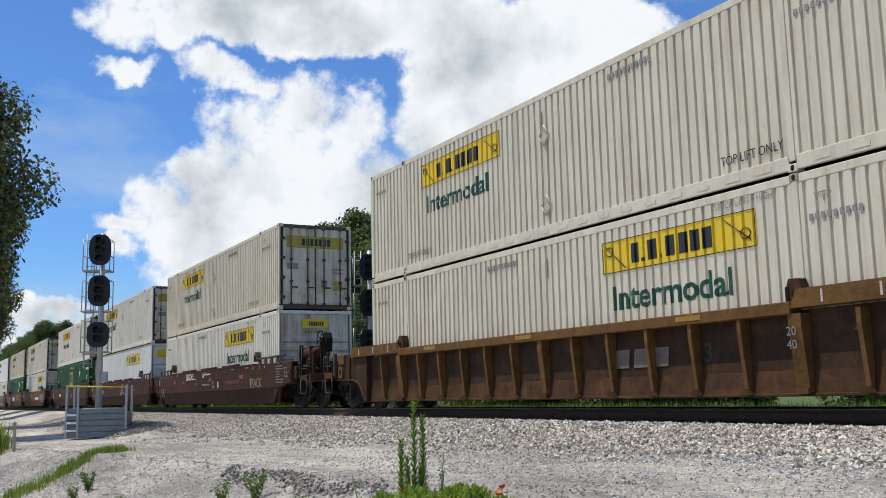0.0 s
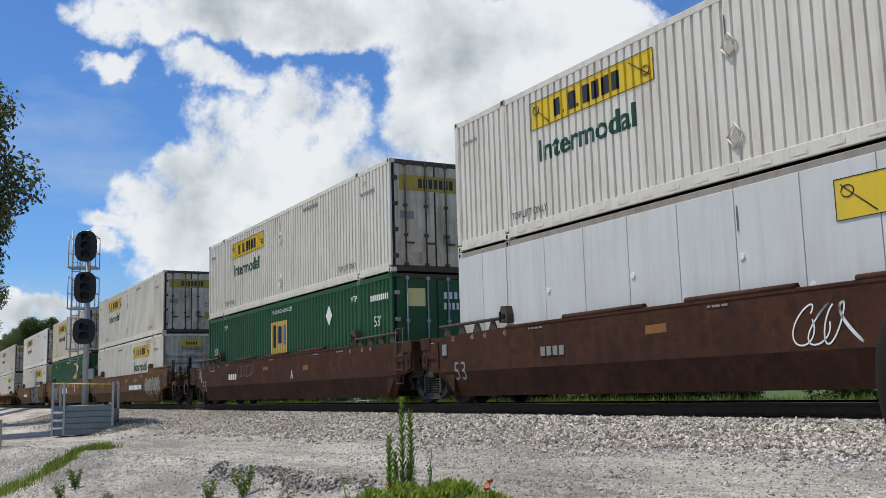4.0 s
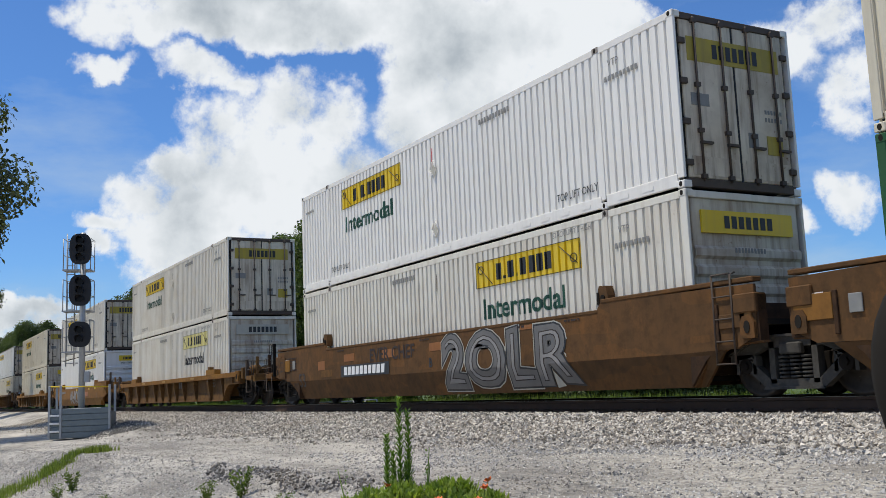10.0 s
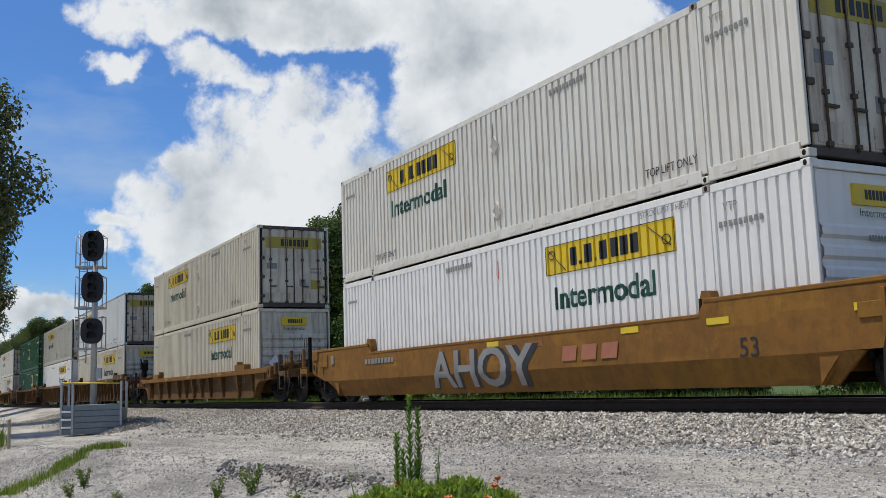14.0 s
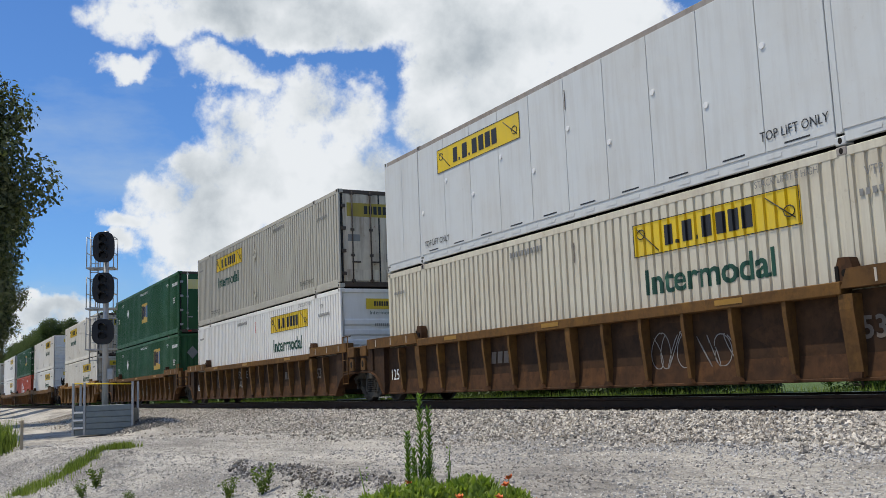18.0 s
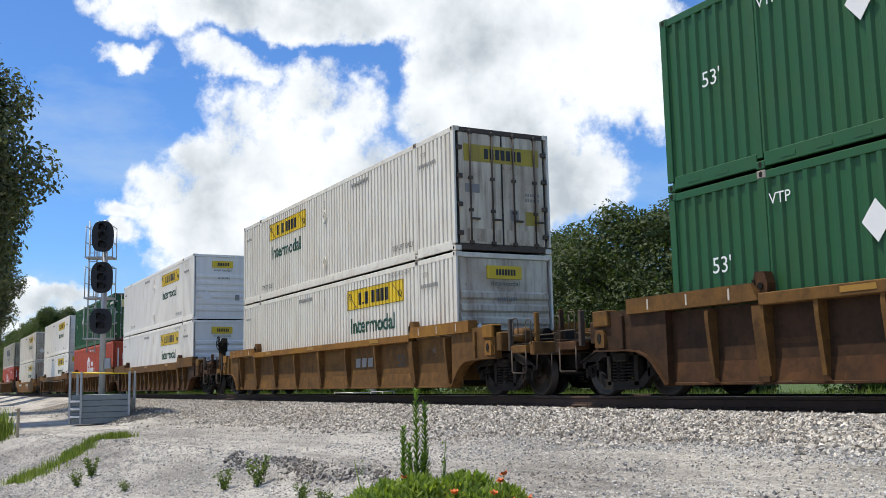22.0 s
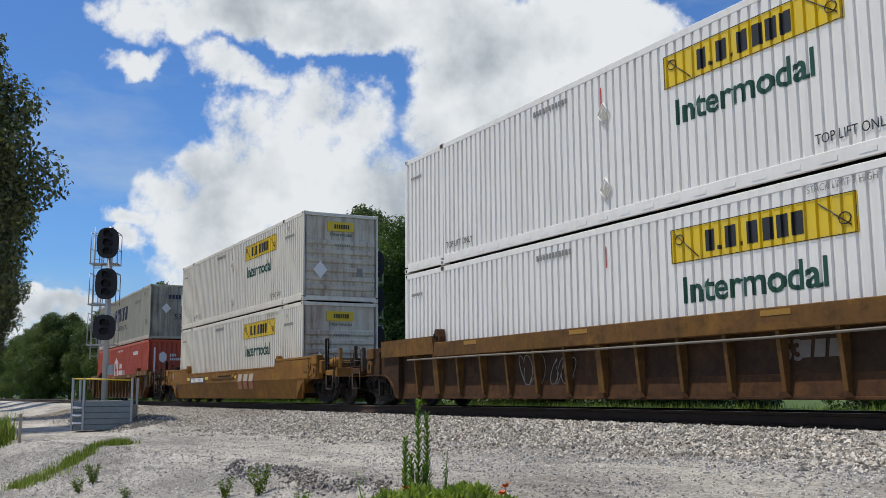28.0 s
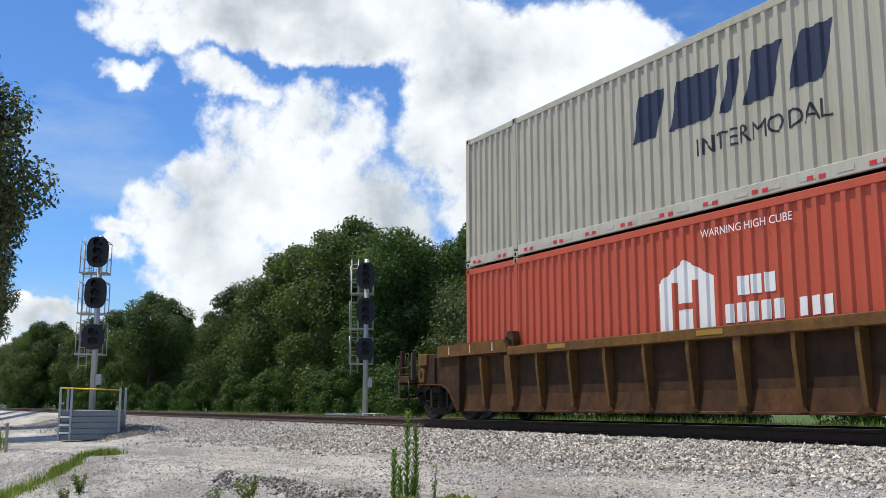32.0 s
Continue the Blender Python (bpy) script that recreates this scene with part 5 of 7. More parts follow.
            g.tube([(X(2.5), y, 1.20), (X(2.97), y, 1.20)], 0.011, 6)
            return g
        part("handrail", rail, HOOP, car, key=("hrail", s, tag, tall))
        part("tread_box", lambda: Geo().box(*span(2.45, 3.0), *sorted((s * 1.16, s * 1.46)), 0.85, 1.0, 0.012), paint, car, key=("tread", s, tag))
        def step():
            g = Geo()
            y = s * 1.45
            g.tube([(X(2.47), y, 0.9), (X(2.47), y, 0.49), (X(2.50), y, 0.46), (X(2.95), y, 0.46), (X(2.98), y, 0.49), (X(2.98), y, 0.9)], 0.018, 6)
            return g
        part("step", step, HOOP, car, key=("step", s, tag))
        part("grab_post", lambda: Geo().box(*span(2.32, 2.40), *sorted((s * 1.34, s * 1.44)), 0.9, top, 0.01), GRIME if tall else HOOP, car, key=("gpost", s, tag, tall))
        part("end_post", lambda: Geo().box(*span(3.1, 3.18), *sorted((s * 1.24, s * 1.33)), 1.06, 1.62, 0.01), dim, car, key=("epost", s, tag))
    if brake:
        def wheel():
            g = Geo()
            c = (X(2.95), -1.0, 2.08)
            g.tube([(c[0] + 0.26 * math.cos(a), c[1], c[2] + 0.26 * math.sin(a)) for a in [i * math.pi / 10 for i in range(21)]], 0.018, 6, False)
            for i in range(8):
                a = i * math.pi / 4 + 0.3
                g.tube([c, (c[0] + 0.26 * math.cos(a), c[1] + 0.03, c[2] + 0.26 * math.sin(a))], 0.012, 5)
            g.tube([c, (c[0], c[1] + 0.25, c[2])], 0.04, 8)
            return g
        part("brake_wheel", wheel, GRIME, car, key=("bwheel", tag))
        part("brake_housing", lambda: Geo().prism([(X(2.8), 1.72), (X(3.08), 1.72), (X(3.12), 2.1), (X(3.02), 2.28), (X(2.86), 2.26)], -0.86, -0.66), GRIME, car, key=("bhouse", tag))
        part("brake_post", lambda: Geo().box(*span(2.72, 2.84), -0.92, -0.72, 1.04, 2.1, 0.015).box(*span(2.98, 3.08), -0.92, -0.72, 1.04, 2.0, 0.015), GRIME, car, key=("bpost", tag))
        part("brake_chain", lambda: Geo().tube([(X(2.95), -0.76, 1.75), (X(3.0), -0.7, 1.3), (X(2.8), -0.6, 0.9)], 0.016, 5), FRAMESHADED, car, key=("bchain", tag))
        part("brake_platform", lambda: Geo().box(*span(2.1, 2.75), -1.1, 1.1, 1.38, 1.42), SHADOWGAP, car, key=("bplat", tag))


def name_plate(car, x, z, w, h, n, back, front, y=-1.505, slant=0.15):
    if back:
        p = part("mark_panel", Geo().box(x, x + w, y - 0.002, y + 0.003, z, z + h), back, car)
    else:
        p = car
    blocks(p, n, x + 0.06 * w, z + 0.15 * h, 0.86 * w, 0.7 * h, y - 0.004, front, 0.26, slant)


def scrawl(car, x, z, w, h, mat, seed, k, kind, r=0.018, loops=6, lift=0.004):
    """Sprayed loops and hooks."""
    rng = random.Random(seed)
    for i in range(loops):
        a = x + w * (i + 0.5) / loops
        ph, ps, f, m = rng.uniform(0, 6.28), rng.uniform(0, 6.28), rng.uniform(1.0, 1.7), rng.uniform(0.55, 0.9)
        pts = []
        for j in range(25):
            u = j / 24 * 5.2
            pts.append((a + w / loops * m * math.sin(u * f + ph), z + h * (0.5 + 0.48 * math.cos(u * 1.15 + ps * 0.3))))
        sprayed(car, "graffiti_stroke", Geo().ribbon(pts, r).mesh("graffiti_stroke", mat), mat, k, kind, lift)


def filled_scrawl(car, x, z, w, h, seed, k, kind, fill=None):
    """Rounded graffiti letters with a light rim and dark lines."""
    rng = random.Random(seed)
    n = 6
    for i in range(n):
        a, b = x + w * i / n, x + w * (i + 1.1) / n
        c, top, low = (a + b) / 2, z + h * rng.uniform(0.85, 1.0), z + h * rng.uniform(0.0, 0.12)
        lean = rng.uniform(-0.12, 0.12)
        pts = []
        for j in range(18):
            t = 2 * math.pi * j / 18
            bulge = 1 + 0.16 * math.sin(3 * t + i)
            pts.append((c + lean * math.sin(t) + (b - a) * 0.55 * math.copysign(abs(math.cos(t)) ** 0.7, math.cos(t)) * bulge, (top + low) / 2 + (top - low) * 0.5 * math.copysign(abs(math.sin(t)) ** 0.8, math.sin(t))))
        for nm, scale, mat, lift in (("graffiti_rim", 1.0, GREYISH, 0.003 + 0.002 * (i % 2)), ("graffiti_letter", 0.94, fill or GRAFFILL, 0.008 + 0.002 * (i % 2))):
            cz = (top + low) / 2
            g = Geo().add([(c + (q[0] - c) * scale, 0, cz + (q[1] - cz) * scale) for q in pts], [tuple(range(18))])
            sprayed(car, nm, g.mesh(nm, mat), mat, k, kind, lift)
    scrawl(car, x, z + 0.04 * h, w, 0.9 * h, BLACKV, seed + 1, k, kind, 0.011, 8, 0.014)


def fat_letters(car, text, x, z, w, h, k, kind):
    """Swollen silver letters with a dark rim inside a grey one, and dark lines in them."""
    for name, grow, mat, lift in (("graffiti_rim", 0.135, GREYISH, 0.003), ("graffiti_outline", 0.115, BLACKV, 0.006), ("graffiti_letter", 0.085, GRAFFILL, 0.009), ("graffiti_line", -0.012, FAINTBLACK, 0.012), ("graffiti_core", -0.03, SILVERV, 0.015)):
        cu = bpy.data.curves.new("words", "FONT")
        cu.body, cu.size, cu.offset, cu.resolution_u, cu.space_character = text, h / 0.76, grow * h, 4, 1.12
        ob = bpy.data.objects.new("words", cu)
        me = bpy.data.meshes.new_from_object(ob)
        bpy.data.objects.remove(ob)
        if name == "graffiti_rim":
            xs, ys = [v.co.x for v in me.vertices], [v.co.y for v in me.vertices]
            sx, sz, ox, oz = w / (max(xs) - min(xs)), h / (max(ys) - min(ys)), min(xs), min(ys)
        for v in me.vertices:
            v.co = (x + (v.co.x - ox) * sx, 0.0, z + (v.co.y - oz) * sz + 0.03 * math.sin(v.co.x * 5))
        me.materials.clear()
        me.materials.append(mat)
        sprayed(car, name, me, mat, k, kind, lift)


def spiked_letters(car, x, z, w, h, n, seed, k, kind):
    """Jagged silver strokes with points above and drips below."""
    rng = random.Random(seed)
    for i in range(n):
        a, p = x + w * i / n, 1.45 * w / n
        top, low = z + h * rng.uniform(0.72, 1.0), z + h * rng.uniform(0.0, 0.3)
        lean = p * rng.uniform(0.1, 0.4)
        left = [(a + lean * 0.2, low), (a + p * 0.12, low + 0.35 * h), (a - p * 0.08, z + 0.52 * h), (a + p * 0.2, z + 0.62 * h), (a + p * 0.18 + lean, top)]
        right = [(a + p * 0.5 + lean, z + 0.68 * h), (a + p * 0.95, z + 0.78 * h), (a + p * 0.72, z + 0.5 * h), (a + p * 1.05, z + 0.36 * h), (a + p * 0.72, low + 0.28 * h), (a + p * 0.62, low + 0.02 * h), (a + p * 0.42, low + 0.34 * h)]
        ring = left + right
        c, d = sum(q[0] for q in ring) / len(ring), sum(q[1] for q in ring) / len(ring)
        for nm, scale, mat, lift in (("graffiti_rim", 1.0, FADEDWHITE, 0.003 + 0.002 * (i % 2)), ("graffiti_letter", 0.86, GRAFFILL, 0.008 + 0.002 * (i % 2))):
            g = Geo().add([(c + (q[0] - c) * scale, 0, d + (q[1] - d) * scale) for q in ring], [tuple(range(len(ring)))])
            me = g.mesh(nm, mat)
            bm = bmesh.new()
            bm.from_mesh(me)
            bmesh.ops.triangulate(bm, faces=bm.faces[:])
            bm.to_mesh(me)
            bm.free()
            sprayed(car, nm, me, mat, k, kind, lift)
        sprayed(car, "graffiti_stroke", Geo().ribbon([(a + p * 0.3, z + 0.32 * h), (a + p * 0.36 + lean * 0.4, z + 0.6 * h), (a + p * 0.62, z + 0.52 * h)], 0.016).mesh("graffiti_stroke", FADEDWHITE), FADEDWHITE, k, kind, 0.013)


# body kind, paint, chord paint, coupled at the forward and at the rear end
CARS = (
    ("ribbed", CAR_BROWN, CAR_TAN, True, True), ("smooth", CAR_RED, CAR_RED, True, False), ("smooth", CAR_RED, CAR_RED, False, False), ("smooth", CAR_RED, CAR_RED, False, True),
    ("smooth", CAR_PATCH, CAR_PATCH, True, False), ("smooth", CAR_PATCH, CAR_PATCH, False, False), ("smooth", CAR_PATCH, CAR_PATCH, False, True), ("ribbed", CAR_TAN, CAR_YELLOW, True, True),
    ("smooth", CAR_YELLOW, CAR_YELLOW, True, True), ("ribbed", CAR_TAN, CAR_YELLOW, True, True), ("ribbed", CAR_BROWN, CAR_TAN, True, False), ("ribbed", CAR_BROWN, CAR_TAN, False, False),
    ("ribbed", CAR_BROWN, CAR_TAN, False, True), ("ribbed", CAR_TAN, CAR_YELLOW, True, True), ("ribbed", CAR_BROWN, CAR_TAN, True, False), ("ribbed", CAR_BROWN, CAR_TAN, False, False),
    ("ribbed", CAR_BROWN, CAR_TAN, False, True), ("smooth", CAR_YELLOW, CAR_YELLOW, True, True), ("ribbed", CAR_BROWN, CAR_TAN, True, True),
)
PAINT_WORDS = {CAR_BROWN.name: "rusty brown", CAR_TAN.name: "yellow-brown", CAR_YELLOW.name: "ochre yellow", CAR_RED.name: "oxide red", CAR_PATCH.name: "brown, orange-patched"}


def make_cars():
    for k, (kind, paint, chord, front, rear) in enumerate(CARS):
        tail = "with graffiti under two containers" if kind == "smooth" else "under two stacked containers"
        car = thing("well_car", f"{PAINT_WORDS[paint.name]} {'ribbed' if kind == 'ribbed' else 'smooth-sided'} steel well car {tail}", "railway wagon", "well cars of the train")
        if kind == "ribbed":
            ribbed_sides(car, paint, chord, k)
        else:
            smooth_sides(car, paint, k, front, rear)
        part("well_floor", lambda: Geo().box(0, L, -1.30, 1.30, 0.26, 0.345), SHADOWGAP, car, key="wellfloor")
        for x in (POST, L - POST):
            for s in (-1, 1):
                cone_lock(car, x, s, (1.20 if k in STRAIGHT else 1.50) if kind == "ribbed" else TOPS.get(k, (1.56, 0))[0] + 0.1, paint)
        car_end(car, 1, front, paint, chord, k in (1, 6, 10, 14), kind == "smooth", 0.27 if k in STRAIGHT else 0.0)
        car_end(car, -1, rear, paint, chord, False, kind == "smooth", 0.27 if k in STRAIGHT else 0.0)
        if k == 17:
            part("brake_wheel", Geo().tube([(-1.8 + 0.19 * math.cos(a), -1.22, 1.55 + 0.19 * math.sin(a)) for a in [i * math.pi / 9 for i in range(19)]], 0.018, 6, False).tube([(-1.99, -1.22, 1.55), (-1.61, -1.22, 1.55)], 0.012, 5).tube([(-1.8, -1.22, 1.36), (-1.8, -1.22, 1.74)], 0.012, 5), GRIME, car)
            part("brake_housing", Geo().box(-1.6, -1.25, -1.25, -1.0, 1.34, 1.62, 0.03).box(-1.2, -0.95, -1.25, -1.05, 1.34, 1.58, 0.02), GRIME, car)
        if not front:
            ladder(car, L + 0.62, -1, CAR_TAN if kind == "ribbed" else HOOP)
        # Shade-darkened tone under coupled ends, lit tone at the open joints.
        truck(car, L + 1.62, FRAMESHADED if front else FRAMEGREY)
        if rear:
            truck(car, -1.62, FRAMESHADED)
        MOVING.append((car, k, 0.0))
        car_marks(car, k, kind)


def paint_of(k):
    return CARS[k][1]


def touch_up(car, rects, k, kind, mat=None):
    """Squares of fresh paint on the old."""
    for x0, z0, x1, z1 in rects:
        g = Geo().add([(x0, 0, z0), (x1, 0, z0 + 0.01), (x1 - 0.01, 0, z1), (x0 + 0.01, 0, z1 - 0.01)], [(0, 1, 2, 3)])
        sprayed(car, "paint_patch", g.mesh("paint_patch", mat or PATCHORANGE), mat or PATCHORANGE, k, kind, 0.002)


def small_print(car, x, z, w, rows, mat, seed):
    """Rows of stencilled words too small to read."""
    rng = random.Random(seed)
    g = Geo()
    for r in range(rows):
        a = x
        while a < x + w - 0.05:
            b = min(x + w, a + rng.uniform(0.05, 0.16))
            g.box(a, b, -1.501, -1.497, z - 0.085 * r, z - 0.085 * r + 0.034)
            a = b + 0.035
    part("small_print", g, mat, car)["kind"] = "stuff"


def end_plate(car, x, z, plate, line):
    """A bolted plate with a painted window frame."""
    p = part("end_plate", Geo().box(x, x + 0.62, -1.525, -1.49, z, z + 0.62, 0.012), plate, car)
    part("plate_frame", frame_line(x + 0.1, x + 0.5, z + 0.2, z + 0.5, -1.526, 0.028), line, p)
    part("plate_grid", Geo().box(x + 0.29, x + 0.31, -1.53, -1.526, z + 0.22, z + 0.48).box(x + 0.12, x + 0.48, -1.53, -1.526, z + 0.33, z + 0.345), line, p)


def car_marks(car, k, kind):
    y = -1.497 if kind == "smooth" else -1.342
    if kind == "smooth":
        car_words(car, "number", "53", {3: -0.1, 5: 0.15, 8: 14.8}.get(k, 0.0), 0.6 if k == 8 else 0.52, 0.28 if k == 8 else 0.38, {1: SILVERV, 2: SILVERV, 3: SILVERV}.get(k, BLACKV), False, 1.0, k, kind)
        for x, z, w, h, m in ((-1.32, 1.0, 0.62, 0.34, CAR_YELLOW if k in (4, 5, 6) else paint_of(k)), (-0.45, 1.05, 0.2, 0.24, GREYV), (L + 0.7, 1.0, 0.5, 0.2, paint_of(k)), (L + 1.1, 1.05, 0.22, 0.2, CAR_TAN)):
            part("cover_plate", Geo().box(x, x + w, y - 0.018, y + 0.004, z, z + h, 0.006), m, car)
    else:
        words(car, "number", "53", 13.15 if k == 13 else L - 4.1 if k in (0, 16) else L - 1.9, 0.72, 0.28, BLACKV if k in (0, 13) else FAINTV, True, 1.0, y)
        words(car, "number", "48", L - 1.15, 0.98, 0.13, FAINTV, False, 1.0, y)
    if k == 0:
        words(car, "number", "20", L - 2.10, 1.0, 0.12, GREYV, False, 1.0, -1.53)
        words(car, "number", "40", L - 2.10, 0.82, 0.12, GREYV, False, 1.0, -1.53)
        name_plate(car, L - 6.2, 0.62, 1.7, 0.44, 3, None, FAINTV, y)
    if k in (1, 2, 3, 4, 5, 6):
        pale = GREYV if k < 4 else FAINTBLACK
        if CARS[k][3]:
            end_plate(car, L + 1.08, 0.80, paint_of(k), pale if k < 4 else BLACKV)
            small_print(car, L + 0.28, 1.34, 0.7, 7, pale, 300 + k)
        if CARS[k][4]:
            end_plate(car, -1.70, 0.80, paint_of(k), FAINTBLACK)
            small_print(car, -0.95, 1.36, 0.8, 5, pale, 310 + k)
        if k != 3:
            words(car, "number", "125T", -1.30, 1.18, 0.17, FADEDWHITE if k < 4 else WHITEV, True, 0.9, y)
        if k < 4:
            for x, word in ((-0.05, "53"), (0.75, "48"), (1.25, "45"), (2.0, "40"), (L - 2.2, "40"), (L - 1.45, "45"), (L - 0.95, "48")):
                car_words(car, "number", word, x, 1.34, 0.10, GREYV, True, 0.9, k, kind)
        for i, x in enumerate((2.9, 7.6, 11.4, 13.1)):
            small_print(car, x, 1.40, 0.45, 1, pale, 320 + 9 * k + i)
    if k in (1, 3):
        car_words(car, "letter", "B" if k == 1 else "A", 9.56, 0.79, 0.23, WHITEV, True, 0.9, k, kind)
    if k == 1:
        car_words(car, "graffiti", "LUCKS....", 4.66, 1.18, 0.25, WHITEV, True, 1.15, k, kind)
        car_words(car, "graffiti", "FORGE", 9.28, 1.12, 0.24, FAINTBLACK, False, 1.25, k, kind)
        car_words(car, "graffiti", "ZEMKO", 10.99, 1.12, 0.24, FAINTBLACK, False, 1.2, k, kind)
        car_words(car, "graffiti", "TRACK", 13.62, 0.73, 0.3, PALESPRAY, True, 0.94, k, kind)
        scrawl(car, 7.3, 1.24, 0.4, 0.16, WHITEV, 11, k, kind, 0.012, 2)
        name_plate(car, 7.75, 1.3, 0.85, 0.08, 9, None, WHITEV, y, 0.0)
        name_plate(car, 7.27, 0.90, 1.28, 0.08, 12, None, GREYV, y, 0.0)
        name_plate(car, 10.44, 0.86, 2.2, 0.2, 8, None, FAINTRED, y, 0.0)
        sprayed(car, "ring_mark", Geo().ribbon([(8.94 + 0.11 * math.cos(a * 0.4), 0.92 + 0.13 * math.sin(a * 0.4)) for a in range(3, 16)], 0.009).mesh("ring_mark", WHITEV), WHITEV, k, kind)
        touch_up(car, ((8.27, 1.05, 8.66, 1.18), (2.5, 1.05, 2.75, 1.2), (4.1, 1.06, 4.4, 1.14), (6.3, 0.95, 6.5, 1.05), (12.4, 1.06, 12.9, 1.2)), k, kind)
    if k == 2:
        scrawl(car, 9.2, 0.75, 1.0, 0.55, WHITEV, 21, k, kind, 0.012, 4)
        name_plate(car, 3.2, 0.85, 0.9, 0.24, 4, None, GREYV, y, 0.0)
        touch_up(car, ((6.2, 1.1, 6.7, 1.25), (11.2, 1.05, 11.7, 1.2), (13.0, 0.9, 13.3, 1.02)), k, kind)
    if k == 3:
        name_plate(car, 3.2, 0.84, 1.1, 0.28, 4, None, WHITEV, y, 0.05)
        scrawl(car, 4.4, 0.95, 1.6, 0.4, FAINTV, 31, k, kind, 0.012, 5)
        name_plate(car, 0.9, 1.22, 0.7, 0.07, 8, None, GREYV, y, 0.0)
        part("reflector", Geo().box(-0.3, -0.18, y - 0.003, y + 0.002, 0.85, 1.05), YELLOW, car)
        touch_up(car, ((7.0, 1.1, 7.5, 1.22), (10.6, 1.0, 11.0, 1.15)), k, kind)
    if k in (4, 6):
        dx = 0.0 if k == 4 else -0.9
        touch_up(car, [(a + dx, b, c + dx, d) for a, b, c, d in ((8.94, 1.14, 9.53, 1.33), (6.54, 1.1, 7.2, 1.31), (4.21, 1.11, 4.89, 1.31), (11.04, 1.13, 11.72, 1.29), (12.17, 1.35, 13.05, 1.44), (2.4, 0.95, 2.9, 1.2))], k, kind)
        touch_up(car, ((5.62, 0.72, 6.59, 0.94),) if k == 4 else ((1.7, 0.75, 2.5, 0.95),), k, kind, CAR_TAN)
        name_plate(car, 9.75 if k == 4 else 3.1, 0.72, 3.25 if k == 4 else 2.9, 0.30, 10, BLACKV, WHITEV, y)
        if k == 4:
            spiked_letters(car, 13.55, 0.28, 2.9, 1.2, 7, 44, k, kind)
            scrawl(car, 13.6, 0.5, 2.8, 0.75, FADEDWHITE, 46, k, kind, 0.011, 7, 0.016)
        else:
            fat_letters(car, "2OLR", 8.55, 0.24, 5.0, 1.24, k, kind)
            car_words(car, "graffiti", "EVER CHEF", 4.9, 1.06, 0.30, FAINTBLACK, True, 1.15, k, kind)
        car_words(car, "letter", "A" if k == 4 else "B", 9.15 if k == 4 else 8.0, 0.8, 0.2, BLACKV, True, 1.0, k, kind)
        if k == 4:
            scrawl(car, 7.2, 1.02, 1.25, 0.34, BLACKV, 49, k, kind, 0.010, 6)
            scrawl(car, 3.0, 0.95, 1.2, 0.3, BLACKV, 47, k, kind, 0.008, 6)
            scrawl(car, 5.0, 1.0, 0.6, 0.4, BLACKV, 48, k, kind, 0.012, 5)
    if k == 5:
        touch_up(car, ((6.78, 1.28, 7.4, 1.42), (9.21, 1.24, 9.86, 1.44), (9.61, 0.86, 10.09, 0.97), (11.15, 1.20, 11.8, 1.44), (10.23, 1.28, 10.59, 1.42), (4.45, 0.9, 5.1, 1.36), (13.2, 1.1, 13.9, 1.3), (1.2, 0.9, 1.6, 1.15)), k, kind)
        filled_scrawl(car, 2.2, 0.32, 2.2, 1.0, 51, k, kind)
        scrawl(car, 4.5, 0.75, 0.45, 0.4, BLACKV, 52, k, kind, 0.010, 2)
        scrawl(car, 5.85, 1.05, 0.6, 0.24, SILVERV, 53, k, kind, 0.008, 3)
        scrawl(car, 12.2, 0.85, 0.35, 0.5, WHITEV, 54, k, kind, 0.012, 3)
        name_plate(car, 6.85, 0.75, 2.45, 0.49, 3, BLACKV, WHITEV, y, 0.25)
        name_plate(car, 7.7, 1.31, 1.3, 0.1, 9, None, BLACKV, y, 0.0)
    if k == 8:
        car_words(car, "graffiti", "AHOY", 5.5, 0.30, 0.78, BLACKV, True, 1.32, k, kind, 0.003)
        car_words(car, "graffiti", "AHOY", 5.46, 0.33, 0.76, SILVERV, True, 1.3, k, kind, 0.007)
        name_plate(car, 10.3, 0.66, 2.0, 0.38, 3, None, FADEDRED, y, 0.2)
        name_plate(car, 1.7, 0.95, 2.0, 0.18, 9, None, GREYV, y)
        touch_up(car, ((3.2, 1.0, 3.7, 1.15), (9.3, 1.02, 9.9, 1.14)), k, kind)
        for x in (7.9, 12.2, 14.2, 16.8):
            part("reflector", Geo().box(x, x + 0.45, y - 0.003, y + 0.002, 1.1, 1.2), YELLOW, car)
    if k == 17:
        for i in range(3):
            x = 9.75 + 0.68 * i
            sprayed(car, "letter_block", Geo().add([(x + 0.09, 0, 0.795), (x + 0.55, 0, 0.795), (x + 0.66, 0, 1.05), (x + 0.2, 0, 1.05)], [(0, 1, 2, 3)]).mesh("letter_block", FADEDWHITE), FADEDWHITE, k, kind)
            sprayed(car, "letter_block", Geo().add([(x, 0, 0.52), (x + 0.46, 0, 0.52), (x + 0.55, 0, 0.785), (x + 0.09, 0, 0.785)], [(0, 1, 2, 3)]).mesh("letter_block", FADEDRED), FADEDRED, k, kind)
        name_plate(car, 2.75, 0.81, 2.4, 0.24, 10, BLACKV, WHITEV, y)
        ledge = part("tool_ledge", Geo().prism([(5.95, 1.12), (6.2, 0.93), (9.3, 0.93), (9.65, 1.12), (9.57, 1.13), (9.26, 0.98), (6.24, 0.98), (6.03, 1.13)], y - 0.02, y + 0.004), CAR_TAN, car)
        # Dark strip painted on as the shade of a slot.
        part("slot", Geo().box(7.2, 8.9, y - 0.006, y + 0.003, 1.0, 1.05), SHADOWGAP, ledge)
